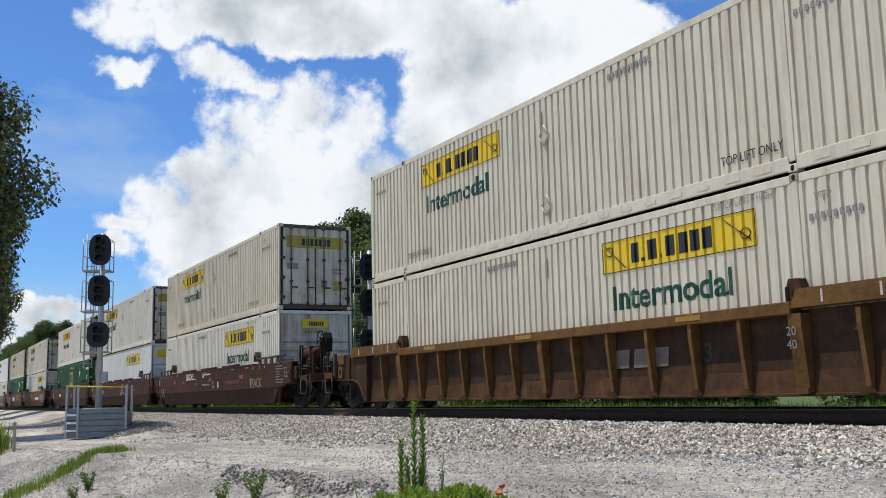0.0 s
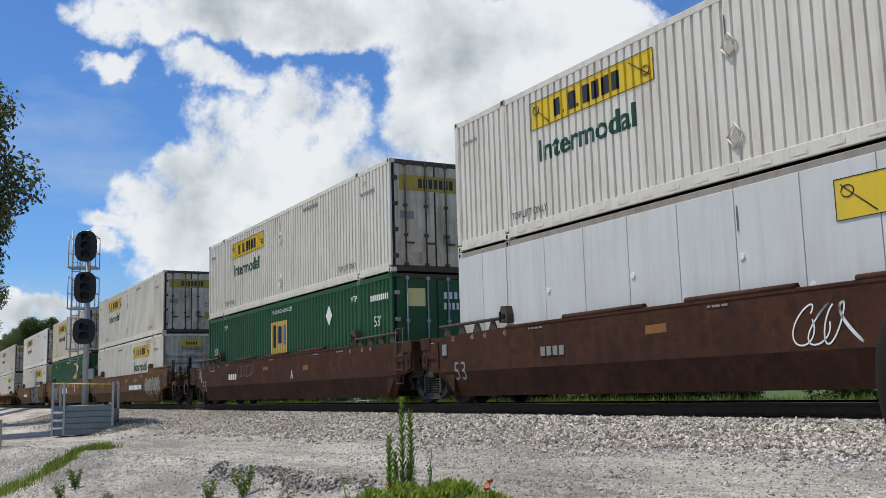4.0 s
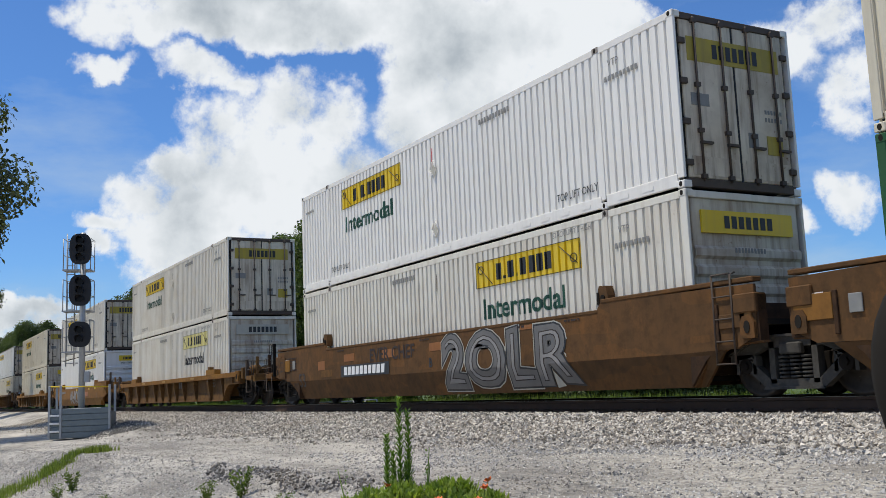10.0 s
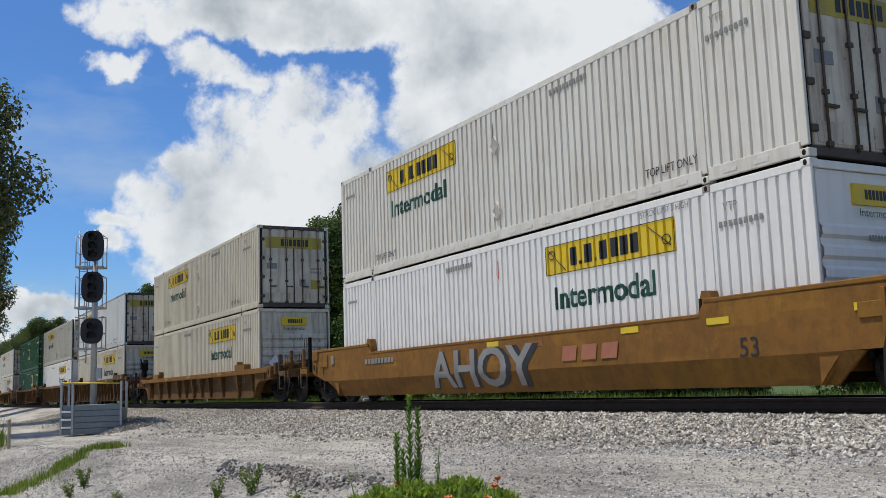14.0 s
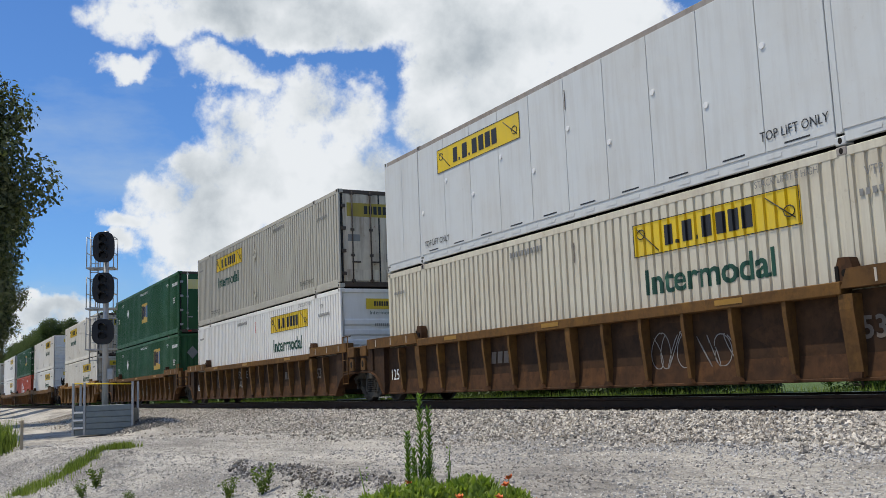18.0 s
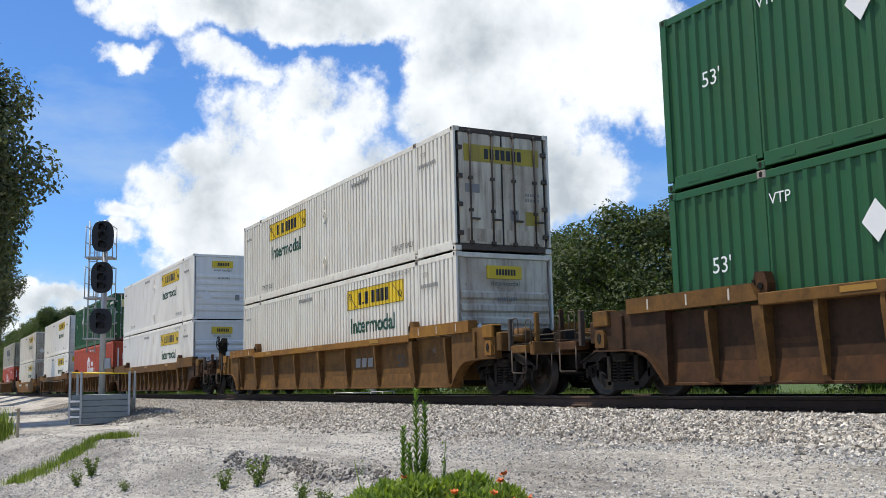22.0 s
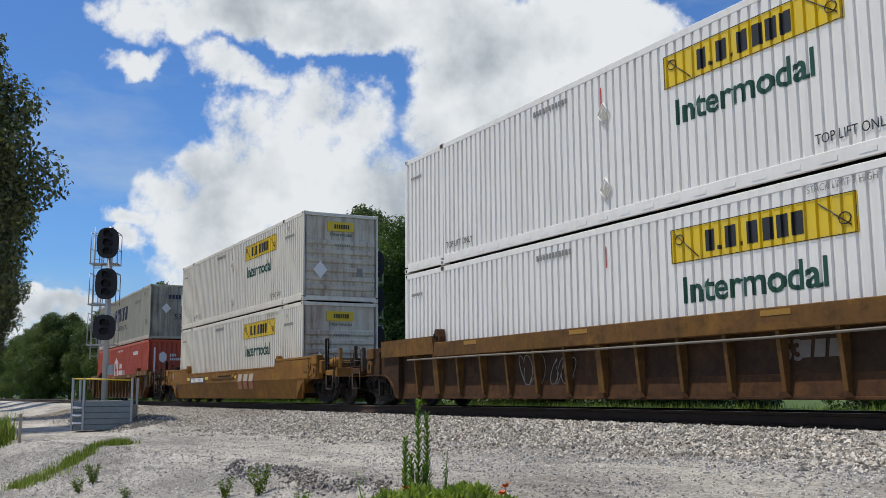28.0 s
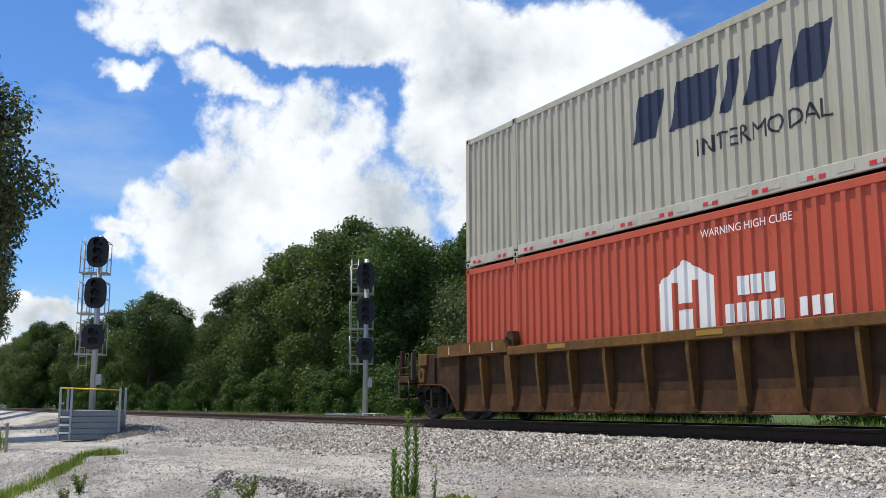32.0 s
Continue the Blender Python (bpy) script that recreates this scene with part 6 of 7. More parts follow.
        for x in (2.2, 5.2, 9.2):
            part("reflector", Geo().box(x, x + 0.45, y - 0.003, y + 0.002, 0.93, 1.04), YELLOW, car)
    if kind == "ribbed" and k != 0:
        spots = {7: (9.3, 4.4), 9: (7.9, 3.0), 10: (5.0, 10.2), 11: (11.3, 5.2), 12: (4.9, 8.0), 13: (10.4, 2.5), 14: (5.5, 9.2), 15: (7.0, 3.8), 16: (12.3, 5.3), 18: (10.5, 3.2)}[k]
        name_plate(car, spots[0], 0.70, 1.4 if k == 13 else 0.85, 0.34, 3, None, GREYV if k in (13, 18) else FAINTV, y)
        if k in (10, 12, 16):
            scrawl(car, spots[1], 0.45, 0.85, 0.6, SILVERV, 100 + k, k, kind, 0.008, 4)
            scrawl(car, spots[1] + 1.1, 0.45, 0.8, 0.5, SILVERV, 130 + k, k, kind, 0.008, 4)
        if k == 12:
            loop = [(6.9, 1.12), (6.98, 1.05), (7.2, 0.98), (7.32, 0.80), (7.15, 0.66), (7.0, 0.5), (7.05, 0.36), (7.4, 0.32), (7.9, 0.36), (8.15, 0.5), (8.1, 0.62), (8.0, 0.5), (7.95, 0.75), (8.1, 0.98), (8.0, 1.16)]
            sprayed(car, "graffiti_stroke", Geo().ribbon(loop, 0.024).mesh("graffiti_stroke", FADEDWHITE), FADEDWHITE, k, kind, 0.04)
        if k == 11:
            words(car, "graffiti", "FORGE", 6.12, 0.90, 0.27, SILVERV, False, 0.95, y)
            words(car, "graffiti", "AUBX", 6.25, 0.58, 0.24, SILVERV, False, 0.9, y)
            scrawl(car, 3.2, 0.62, 0.8, 0.5, FAINTV, 141, k, kind, 0.010, 6)
        if k in (10, 11):
            words(car, "number", "125T", 0.1, 0.54, 0.26, WHITEV, False, 0.9, y)
        for x in (1.4, 3.6, 6.0, 8.3, 10.4, 12.8):
            sprayed(car, "scratch", Geo().ribbon([(x, 0.47), (x + 0.3, 0.45), (x + 0.7, 0.46)], 0.006).mesh("scratch", GREYV), GREYV, k, kind, 0.002)
    if k == 16:
        part("air_pipe", Geo().tube([(0.6, -1.53, 1.10), (4.0, -1.53, 1.09), (8.0, -1.53, 1.05), (12.0, -1.53, 1.04), (15.6, -1.53, 1.08)], 0.022, 6), PIPEGREY, car)


make_loads()
make_cars()

# ---------------------------------------------------------------- track


def rail_section(y):
    pts = [(-0.076, -0.185), (0.076, -0.185), (0.076, -0.17), (0.012, -0.155), (0.012, -0.055), (0.037, -0.04), (0.037, -0.008), (0.028, 0.0), (-0.028, 0.0), (-0.037, -0.008), (-0.037, -0.04), (-0.012, -0.055), (-0.012, -0.155), (-0.076, -0.17)]
    return [(y + a, b) for a, b in pts]


def make_track():
    track = thing("railway_track", "single ballasted railway track with steel rails and timber ties", "railway track", kind="structure")
    for y in (-0.755, 0.755):
        r = part("rail", Geo().xprism(rail_section(y), -620, 90), RAILSIDE, track, "rust-brown steel rail")
        part("railhead", Geo().box(-620, 90, y - 0.030, y + 0.030, 0.0002, 0.002), RAILTOP, r, "polished running surface")
    rng = random.Random(5)
    tie_me = Geo().box(-0.115, 0.115, -1.3, 1.3, -0.37, -0.195, 0.012).mesh("tie", TIEWOOD)
    plate_me = Geo().box(-0.1, 0.1, -0.17, 0.17, -0.196, -0.183).box(-0.07, -0.04, -0.14, -0.11, -0.19, -0.155).box(0.04, 0.07, 0.11, 0.14, -0.19, -0.155).mesh("tie_plate", RAILSIDE)
    far = Geo()
    for i in range(520):
        x = 12 - i * 0.5 + rng.uniform(-0.03, 0.03)
        if i < 150:
            t = part("tie", tie_me, TIEWOOD, track, at=(x, rng.uniform(-0.05, 0.05), rng.uniform(-0.012, 0.008)))
            t.rotation_euler[2] = rng.uniform(-0.012, 0.012)
            for y in (-0.755, 0.755):
                part("tie_plate", plate_me, RAILSIDE, t, at=(0, y, 0))
        else:
            far.box(x - 0.115, x + 0.115, -1.3, 1.3, -0.37, -0.195)
    part("ties_beyond", far, TIEWOOD, track)["kind"] = "stuff"


make_track()

# ---------------------------------------------------------------- ground


def height(x, y):
    """Ground level: the ballast bed, the gravel road beside it, the bank that falls to the camera's side, and the field behind."""
    n = noise.noise(Vector((x * 0.35, y * 0.35, 1.7))) * 0.05 + noise.noise(Vector((x * 1.3, y * 1.3, 4.1))) * 0.02
    a = abs(y)
    if a < 1.75:
        return -0.245
    if y > 0:
        shoulder = -0.245 - (min(a, 3.6) - 1.75) * 0.28
        return shoulder + n * min(1, (a - 1.75))
    level = -0.46 - 0.012 * (min(40.0, max(4.0, -x)) - 8.0)
    toe = 1.75 + (-0.245 - level) / 0.2
    if a < toe:
        z = -0.245 - 0.2 * (a - 1.75)
    else:
        z = level - 0.03 * (min(a, 30.0) - toe)
    edge = 7.5 + 0.11 * max(0.0, -x - 15.0)
    if a > edge and x < -6.5:
        over = (a - edge) * min(1.0, (-x - 6.5) / 4.0)
        z -= 0.62 * (1 - math.exp(-over * 0.55)) + 0.04 * min(over, 12)
        if -16.0 < x < -9.0:
            z -= 0.07 * min(1.0, over * 4) * min(1.0, (x + 16.0) / 2, (-9.0 - x) / 1.5)
    z += n * min(1.0, max(0.15, (a - 1.75) * 0.5))
    # piled ballast round the signal's footing
    d = math.hypot((x + 35.4) / 4.8, (y + 4.7) / 1.7)
    if d < 1:
        z = max(z, -0.35 - 0.45 * d * d)
    return z


def ground_material():
    mat, k, bsdf = material("gravel_ground", 0.95)
    co = k.add("ShaderNodeTexCoord").outputs["Object"]
    sep = k.add("ShaderNodeSeparateXYZ")
    k.link(co, sep.inputs[0])
    grain = k.noise(co, 22.0, 8.0, 0.75)
    v = k.add("ShaderNodeTexVoronoi", Scale=26.0)
    k.link(co, v.inputs["Vector"])
    cell = k.add("ShaderNodeSeparateColor")
    k.link(v.outputs["Color"], cell.inputs[0])
    stone = k.ramp(cell.outputs[0], ((0.0, (0.19, 0.18, 0.17)), (0.5, (0.36, 0.35, 0.335)), (1.0, (0.55, 0.54, 0.52))))
    fine = k.ramp(grain, ((0.3, (0.22, 0.215, 0.205)), (0.55, (0.37, 0.36, 0.345)), (0.75, (0.50, 0.49, 0.475))))
    gravel = k.mix(0.45, fine, stone)
    stain = k.ramp(k.noise(co, 0.6, 8.0, 0.68, (0.4, 1.2, 1.0)), ((0.46, 0.0), (0.60, 1.0)))
    gravel = k.mix(k.math("MULTIPLY", stain, 0.7), gravel, (0.155, 0.15, 0.146))
    worn = k.ramp(k.noise(co, 2.6, 9.0, 0.72, (0.55, 1.3, 1.0)), ((0.50, 0.0), (0.60, 1.0)))
    nearer = k.math("MULTIPLY", k.math("ADD", sep.outputs[1], 5.0), -0.55, True)
    gravel = k.mix(k.math("MULTIPLY", worn, k.math("ADD", k.math("MULTIPLY", nearer, 0.68), 0.16)), gravel, (0.13, 0.128, 0.126))
    pale = k.ramp(k.noise(co, 0.3, 5.0, 0.6, (0.3, 1.2, 1.0)), ((0.5, 0.0), (0.7, 1.0)))
    gravel = k.mix(k.math("MULTIPLY", pale, 0.55), gravel, (0.54, 0.53, 0.515))
    slope = k.math("MAXIMUM", k.math("MULTIPLY", k.math("ADD", sep.outputs[0], 15.0), -0.11), 0.0)
    over = k.math("SUBTRACT", k.math("SUBTRACT", k.math("MULTIPLY", sep.outputs[1], -1.0), 7.5), slope)
    over = k.math("ADD", over, k.math("MULTIPLY", k.math("SUBTRACT", grain, 0.5), 0.8))
    packed = k.math("MULTIPLY", k.math("MULTIPLY", over, 2.5, True), k.math("MULTIPLY", k.math("ADD", sep.outputs[0], 6.5), -0.5, True))
    gravel = k.mix(packed, gravel, k.mix(1.0, gravel, (0.94, 0.945, 0.95), "MULTIPLY"))
    # Dark blotches in a noisy band along the bank's edge.
    near = k.math("SUBTRACT", 1.0, k.math("ABSOLUTE", k.math("MULTIPLY", k.math("ADD", sep.outputs[1], 7.3), 1.25)))
    along = k.math("SUBTRACT", 1.0, k.math("ABSOLUTE", k.math("MULTIPLY", k.math("ADD", sep.outputs[0], 10.0), 0.13)))
    edge_dark = k.math("MULTIPLY", k.math("MULTIPLY", near, 1.0, True), k.math("MULTIPLY", along, 2.0, True))
    edge_dark = k.math("MULTIPLY", edge_dark, k.ramp(k.noise(co, 1.5, 8.0, 0.7, (0.6, 1.5, 1)), ((0.47, 0.0), (0.62, 1.0))))
    gravel = k.mix(k.math("MULTIPLY", edge_dark, 0.8), gravel, (0.065, 0.058, 0.05))
    green = k.ramp(k.noise(co, 1.2, 6.0, 0.7), ((0.3, (0.03, 0.06, 0.012)), (0.7, (0.10, 0.16, 0.03))))
    behind = k.ramp(k.math("ADD", k.math("MULTIPLY", sep.outputs[1], 0.1), k.math("MULTIPLY", grain, 0.06)), ((0.42, 0.0), (0.46, 1.0)))
    gravel = k.mix(1.0, gravel, (1.30, 1.245, 1.16), "MULTIPLY")
    c = k.mix(behind, gravel, green)
    k.link(c, bsdf.inputs["Base Color"])
    h = k.math("ADD", k.math("MULTIPLY", v.outputs["Distance"], -0.8), grain)
    furrow = k.noise(co, 1.6, 7.0, 0.62, (0.6, 1.6, 1.0))
    h = k.math("ADD", h, k.math("MULTIPLY", furrow, 5.0))
    bump(k, bsdf, h, 0.9, 0.035)
    return mat


def make_ground():
    xs = list(np.concatenate([[-3000, -1500, -800, -400, -250], np.arange(-160, -60, 4.0), np.arange(-60, -26, 1.0), np.arange(-26, 2, 0.25), np.arange(2, 30, 2.0), [40, 80, 200, 800, 3000]]))
    ys = list(np.concatenate([[-3000, -800, -200, -80, -40, -25, -18], np.arange(-14, -1.5, 0.25), np.arange(-1.5, 2, 0.5), np.arange(2, 8, 0.6), [10, 15, 25, 45, 100, 300, 900, 3000]]))
    nx, ny = len(xs), len(ys)
    verts = [(x, y, height(x, y)) for y in ys for x in xs]
    faces = [(j * nx + i, j * nx + i + 1, (j + 1) * nx + i + 1, (j + 1) * nx + i) for j in range(ny - 1) for i in range(nx - 1)]
    g = Geo()
    g.add(verts, faces, True)
    ob = new("ground", g.mesh("ground", ground_material()))
    tagged(ob, "pale crushed-stone ground and gravel road beside the track", "ground", kind="structure")


make_ground()


def stones(name, label, mat, count, place, size, seed):
    """Loose stones as one heap of rough lumps."""
    rng = np.random.default_rng(seed)
    base = np.array([(1, 0, 0), (-1, 0, 0), (0, 1, 0), (0, -1, 0), (0, 0, 1), (0, 0, -1)], float)
    tri = np.array([(0, 2, 4), (2, 1, 4), (1, 3, 4), (3, 0, 4), (2, 0, 5), (1, 2, 5), (3, 1, 5), (0, 3, 5)])
    shape = base[None] * rng.uniform(0.55, 1.25, (count, 6, 1)) + rng.normal(0, 0.22, (count, 6, 3))
    q = rng.normal(size=(count, 4))
    q /= np.linalg.norm(q, axis=1, keepdims=True)
    w, x, y, z = q.T
    rot = np.stack([1 - 2 * (y * y + z * z), 2 * (x * y - z * w), 2 * (x * z + y * w), 2 * (x * y + z * w), 1 - 2 * (x * x + z * z), 2 * (y * z - x * w), 2 * (x * z - y * w), 2 * (y * z + x * w), 1 - 2 * (x * x + y * y)], -1).reshape(-1, 3, 3)
    s = rng.uniform(size[0], size[1], (count, 1, 1))
    p = place(rng, count)
    v = np.einsum("nij,nkj->nki", rot, shape) * s + p[:, None, :]
    faces = (tri[None] + (np.arange(count) * 6)[:, None, None]).reshape(-1, 3)
    me = bpy.data.meshes.new(name)
    me.from_pydata(v.reshape(-1, 3).tolist(), [], faces.tolist())
    me.materials.append(mat)
    return tagged(new(name, me), label, "stones", kind="stuff")


def on_bed(rng, n):
    x = -5 - 62 * rng.random(n) ** 1.6
    y = -1.35 - (1.75 + np.clip((-x - 8) * 0.06, 0, 1.6)) * rng.random(n) * np.where(rng.random(n) < 0.08, 1.5, 1.0) * (1 + 0.12 * np.sin(x * 1.7) + 0.08 * np.sin(x * 4.3))
    z = np.array([height(a, b) for a, b in zip(x, y)]) + rng.uniform(-0.01, 0.045, n)
    return np.stack([x, y, z], -1)


def on_road(rng, n):
    x = -3 - 30 * rng.random(n) ** 1.5
    y = -2.8 - 8.0 * rng.random(n)
    z = np.array([height(a, b) for a, b in zip(x, y)]) + rng.uniform(-0.006, 0.008, n)
    return np.stack([x, y, z], -1)


def by_camera(rng, n):
    x, y = -2.5 - 13 * rng.random(n), -3.2 - 4.6 * rng.random(n)
    keep = np.array([noise.noise(Vector((a * 0.5, b * 1.3, 6.2))) for a, b in zip(x, y)])
    y = np.where(keep > 0.0, y, -3.4 - 1.2 * rng.random(n))
    z = np.array([height(a, b) for a, b in zip(x, y)]) + rng.uniform(-0.012, 0.006, n)
    return np.stack([x, y, z], -1)


def behind_rails(rng, n):
    x = -4 - 70 * rng.random(n)
    y = rng.uniform(-0.62, 3.0, n)
    z = np.array([height(a, b) for a, b in zip(x, y)]) + rng.uniform(-0.01, 0.03, n)
    return np.stack([x, y, z], -1)


def on_edge(rng, n):
    x = -9.5 - 5.5 * rng.random(n)
    y = -7.58 + rng.normal(0, 0.08, n) - 0.1 * np.sin(x * 2.1)
    z = np.array([height(a, b) for a, b in zip(x, y)]) + rng.uniform(-0.01, 0.02, n)
    return np.stack([x, y, z], -1)


stones("track_ballast", "pale angular limestone ballast along the track", BALLAST, 84000, on_bed, (0.015, 0.040), 1)
stones("road_gravel", "loose pale gravel strewn on the road", GRAVEL, 50000, on_road, (0.005, 0.017), 2)
stones("strewn_stones", "scattered grey stones on the gravel road", BANKSTONE, 9000, by_camera, (0.008, 0.026), 8)
stones("inner_ballast", "ballast between and behind the rails", BALLAST, 6000, behind_rails, (0.03, 0.055), 3)
def on_mound(rng, n):
    a, d = rng.uniform(0, 2 * math.pi, n), np.sqrt(rng.random(n))
    x, y = -34.2 + 2.1 * d * np.cos(a), -5.3 + 1.2 * d * np.sin(a)
    z = np.array([height(i, j) for i, j in zip(x, y)]) + rng.uniform(-0.01, 0.03, n)
    return np.stack([x, y, z], -1)


stones("mound_gravel", "dark grey gravel heaped round the signal's footing", DARKGRAVEL, 4500, on_mound, (0.012, 0.032), 6)
def on_bank(rng, n):
    x = -6.5 - 26 * rng.random(n) ** 1.3
    y = -7.4 - 0.11 * np.maximum(0, -x - 15) - 4.5 * rng.random(n)
    z = np.array([height(a, b) for a, b in zip(x, y)]) + rng.uniform(-0.01, 0.006, n)
    return np.stack([x, y, z], -1)


stones("bank_gravel", "coarse grey stones on the bank", BANKSTONE, 26000, on_bank, (0.005, 0.024), 7)
stones("bank_rubble", "dark rubble along the bank's edge", DARKROCK, 900, on_edge, (0.012, 0.036), 4)

# ---------------------------------------------------------------- signals


def oval(cx, cz, rw, rh, n=28):
    return [(cx + math.copysign(abs(math.cos(a)) ** 0.72, math.cos(a)) * rw, cz + math.copysign(abs(math.sin(a)) ** 0.72, math.sin(a)) * rh) for a in [2 * math.pi * i / n for i in range(n)]]


def signal_mast(at, turn, heads, base):
    """Facing -y before it is turned. heads: (height, half height, lamps)."""
    sig = thing("railway_signal", "three-head railway signal with black oval backgrounds on a galvanised mast, unlit", "railway signal", "signals beside the track", at, turn)
    part("mast", Geo().tube([(0, 0, base), (0, 0, 6.0)], [0.11, 0.09], 12), GALV, sig)
    part("foot", Geo().prism([(-0.16, base - 0.3), (0.16, base - 0.3), (0.1, base + 0.35), (-0.1, base + 0.35)], -0.14, 0.14), GALV, sig)
    for z, rh, lamps in heads:
        h = part("signal_head", Geo().prism(oval(0, z, 0.36, rh), -0.40, -0.36), SIGNALBLACK, sig, "black oval signal background")
        part("lamp_housing", Geo().box(-0.17, 0.17, -0.36, -0.12, z - rh * 0.75, z + rh * 0.75, 0.04), SIGNALBLACK, h)
        part("arm", Geo().box(-0.06, 0.06, -0.14, 0.1, z - 0.08, z + 0.08, 0.01), GALV, h)
        for i in range(lamps):
            zz = z + (i - (lamps - 1) / 2) * 0.29
            part("lens", Geo().disc((0, -0.405, zz), (0, 1, 0), 0.1, 0.02, 18), LENS, h)
            def hood():
                g = Geo()
                n = 14
                ring = [math.pi * (-0.25 + 1.5 * j / n) for j in range(n + 1)]
                v = [(0.125 * math.cos(a), -0.40, zz + 0.125 * math.sin(a)) for a in ring] + [(0.125 * math.cos(a), -0.40 - 0.3 * (0.45 + 0.55 * max(0, math.sin(a))), zz + 0.125 * math.sin(a)) for a in ring]
                g.add(v, [(j, j + 1, j + n + 2, j + n + 1) for j in range(n)], True)
                return g
            part("hood", hood(), SIGNALBLACK, h)
    # ladder behind the mast with safety hoops and landings
    def stiles():
        g = Geo()
        for x in (-0.62, -0.36):
            g.tube([(x, 0.42, 1.55), (x, 0.42, 6.05)], 0.022, 6)
        return g
    lad = part("ladder", stiles(), GALV, sig)
    for i in range(15):
        z = 1.65 + i * 0.3
        part("rung", Geo().tube([(-0.62, 0.42, z), (-0.36, 0.42, z)], 0.014, 5), GALV, lad)
    for z, rh, _ in heads:
        zz = z - rh - 0.12
        la = part("landing", Geo().box(-0.66, 0.26, -0.05, 0.62, zz - 0.03, zz + 0.01), GALV, sig)
        def guard():
            g = Geo()
            for x in (-0.64, -0.34, 0.24):
                for y in (0.0, 0.6):
                    g.tube([(x, y, zz), (x, y, zz + 1.05)], 0.018, 5)
            for h in (0.5, 1.05):
                g.tube([(-0.64, 0.0, zz + h), (-0.64, 0.6, zz + h), (0.24, 0.6, zz + h), (0.24, 0.0, zz + h)], 0.016, 5)
            return g
        part("guard_rail", guard(), GALV, la)
    part("junction_box", Geo().box(0.08, 0.26, -0.1, 0.1, 1.0, 1.35, 0.01), GALV, sig)
    return sig


HEADS = ((5.40, 0.52, 3), (4.02, 0.52, 3), (2.56, 0.42, 2))
signal_mast((-34.45, -6.35, 0), 68, HEADS, -0.45)
signal_mast((-35.1, 3.8, 0), 62, tuple((z - 0.1, rh, n) for z, rh, n in HEADS), -0.35)


def make_footing():
    """Sheet-steel retaining box with a railing at the signal's foot."""
    f = thing("signal_platform", "grey sheet-steel retaining box with railing and yellow chain at the signal", "platform", at=(-34.4, -6.35, -0.78), turn=72)
    for i in range(5):
        z = i * 0.19
        part("plank", Geo().box(-0.85, 0.95, -0.62, -0.55, z, z + 0.182, 0.012), GALVDARK, f)
        part("plank", Geo().box(-0.90, -0.83, -0.55, 0.75, z, z + 0.182, 0.012), GALVDARK, f)
    part("fill", Geo().box(-0.83, 0.95, -0.55, 0.8, 0.0, 0.80), GALVDARK, f)
    for x, y in ((-0.9, -0.6), (-0.9, 0.7), (0.95, -0.6), (0.95, 0.75), (-0.55, -0.62)):
        part("post", Geo().box(x - 0.035, x + 0.035, y - 0.035, y + 0.035, 0.0, 1.68, 0.006), GALV, f)
    part("handrail", Geo().tube([(-0.9, -0.6, 1.66), (0.95, -0.6, 1.6)], 0.025, 6), YELLOW, f, "yellow rail")
    part("handrail", Geo().tube([(-0.9, -0.6, 1.66), (-0.9, 0.7, 1.66)], 0.025, 6), GALV, f)
    for i in range(3):
        part("step", Geo().box(-0.87, -0.58, -0.70, -0.63, 0.20 + 0.25 * i, 0.26 + 0.25 * i, 0.008), WHITEV, f, "pale step bar")


make_footing()


def make_railing():
    """Low pipe railing round the far signal's foot."""
    f = thing("railing", "low galvanised pipe railing at the far signal's foot", "railing", at=(-35.2, 3.5, height(-35.2, 3.5) - 0.05), turn=58)
    for x in (-1.15, -0.45, 0.25, 0.7, 1.15):
        part("post", Geo().tube([(x, -0.2, -0.2), (x, -0.2, 0.78)], 0.03, 6), GALV, f)
    for x0, x1, z in ((-1.15, 0.25, 0.76), (0.25, 1.15, 0.78), (0.25, 1.15, 0.42)):
        part("rail", Geo().tube([(x0, -0.2, z), (x1, -0.2, z)], 0.025, 6), GALV, f)


make_railing()

# ---------------------------------------------------------------- plants


def leaf_cloud(rng, blobs, count, size, droop=0.3):
    """Leaf clumps over the shells of many small puffs: folded quads."""
    b = np.array(blobs)
    pick = b[rng.choice(len(b), count, p=b[:, 3] ** 2 / (b[:, 3] ** 2).sum())]
    unit = lambda a: a / np.linalg.norm(a, axis=1, keepdims=True)
    d = unit(rng.normal(size=(count, 3)))
    c = pick[:, :3] + d * (pick[:, 3] * rng.uniform(0.55, 1.08, count))[:, None] * np.array((1, 1, 0.85))
    nrm = unit(d + rng.normal(0, 0.6, (count, 3)) + np.array((0, 0, droop)))
    u = unit(np.cross(nrm, rng.normal(size=(count, 3))))
    w = np.cross(nrm, u)
    s = rng.uniform(*size, count)[:, None]
    v = np.stack([c - u * s, c + w * s * 0.55 + nrm * s * 0.18, c + u * s, c - w * s * 0.55 + nrm * s * 0.18], 1).reshape(-1, 3)
    g = Geo()
    g.v, g.f = v.tolist(), np.arange(4 * count).reshape(-1, 4).tolist()
    g.s = [False] * count
    return g


def raw_mesh(name, g, mat):
    me = bpy.data.meshes.new(name)
    me.from_pydata(g.v, [], g.f)
    me.materials.append(mat)
    return me


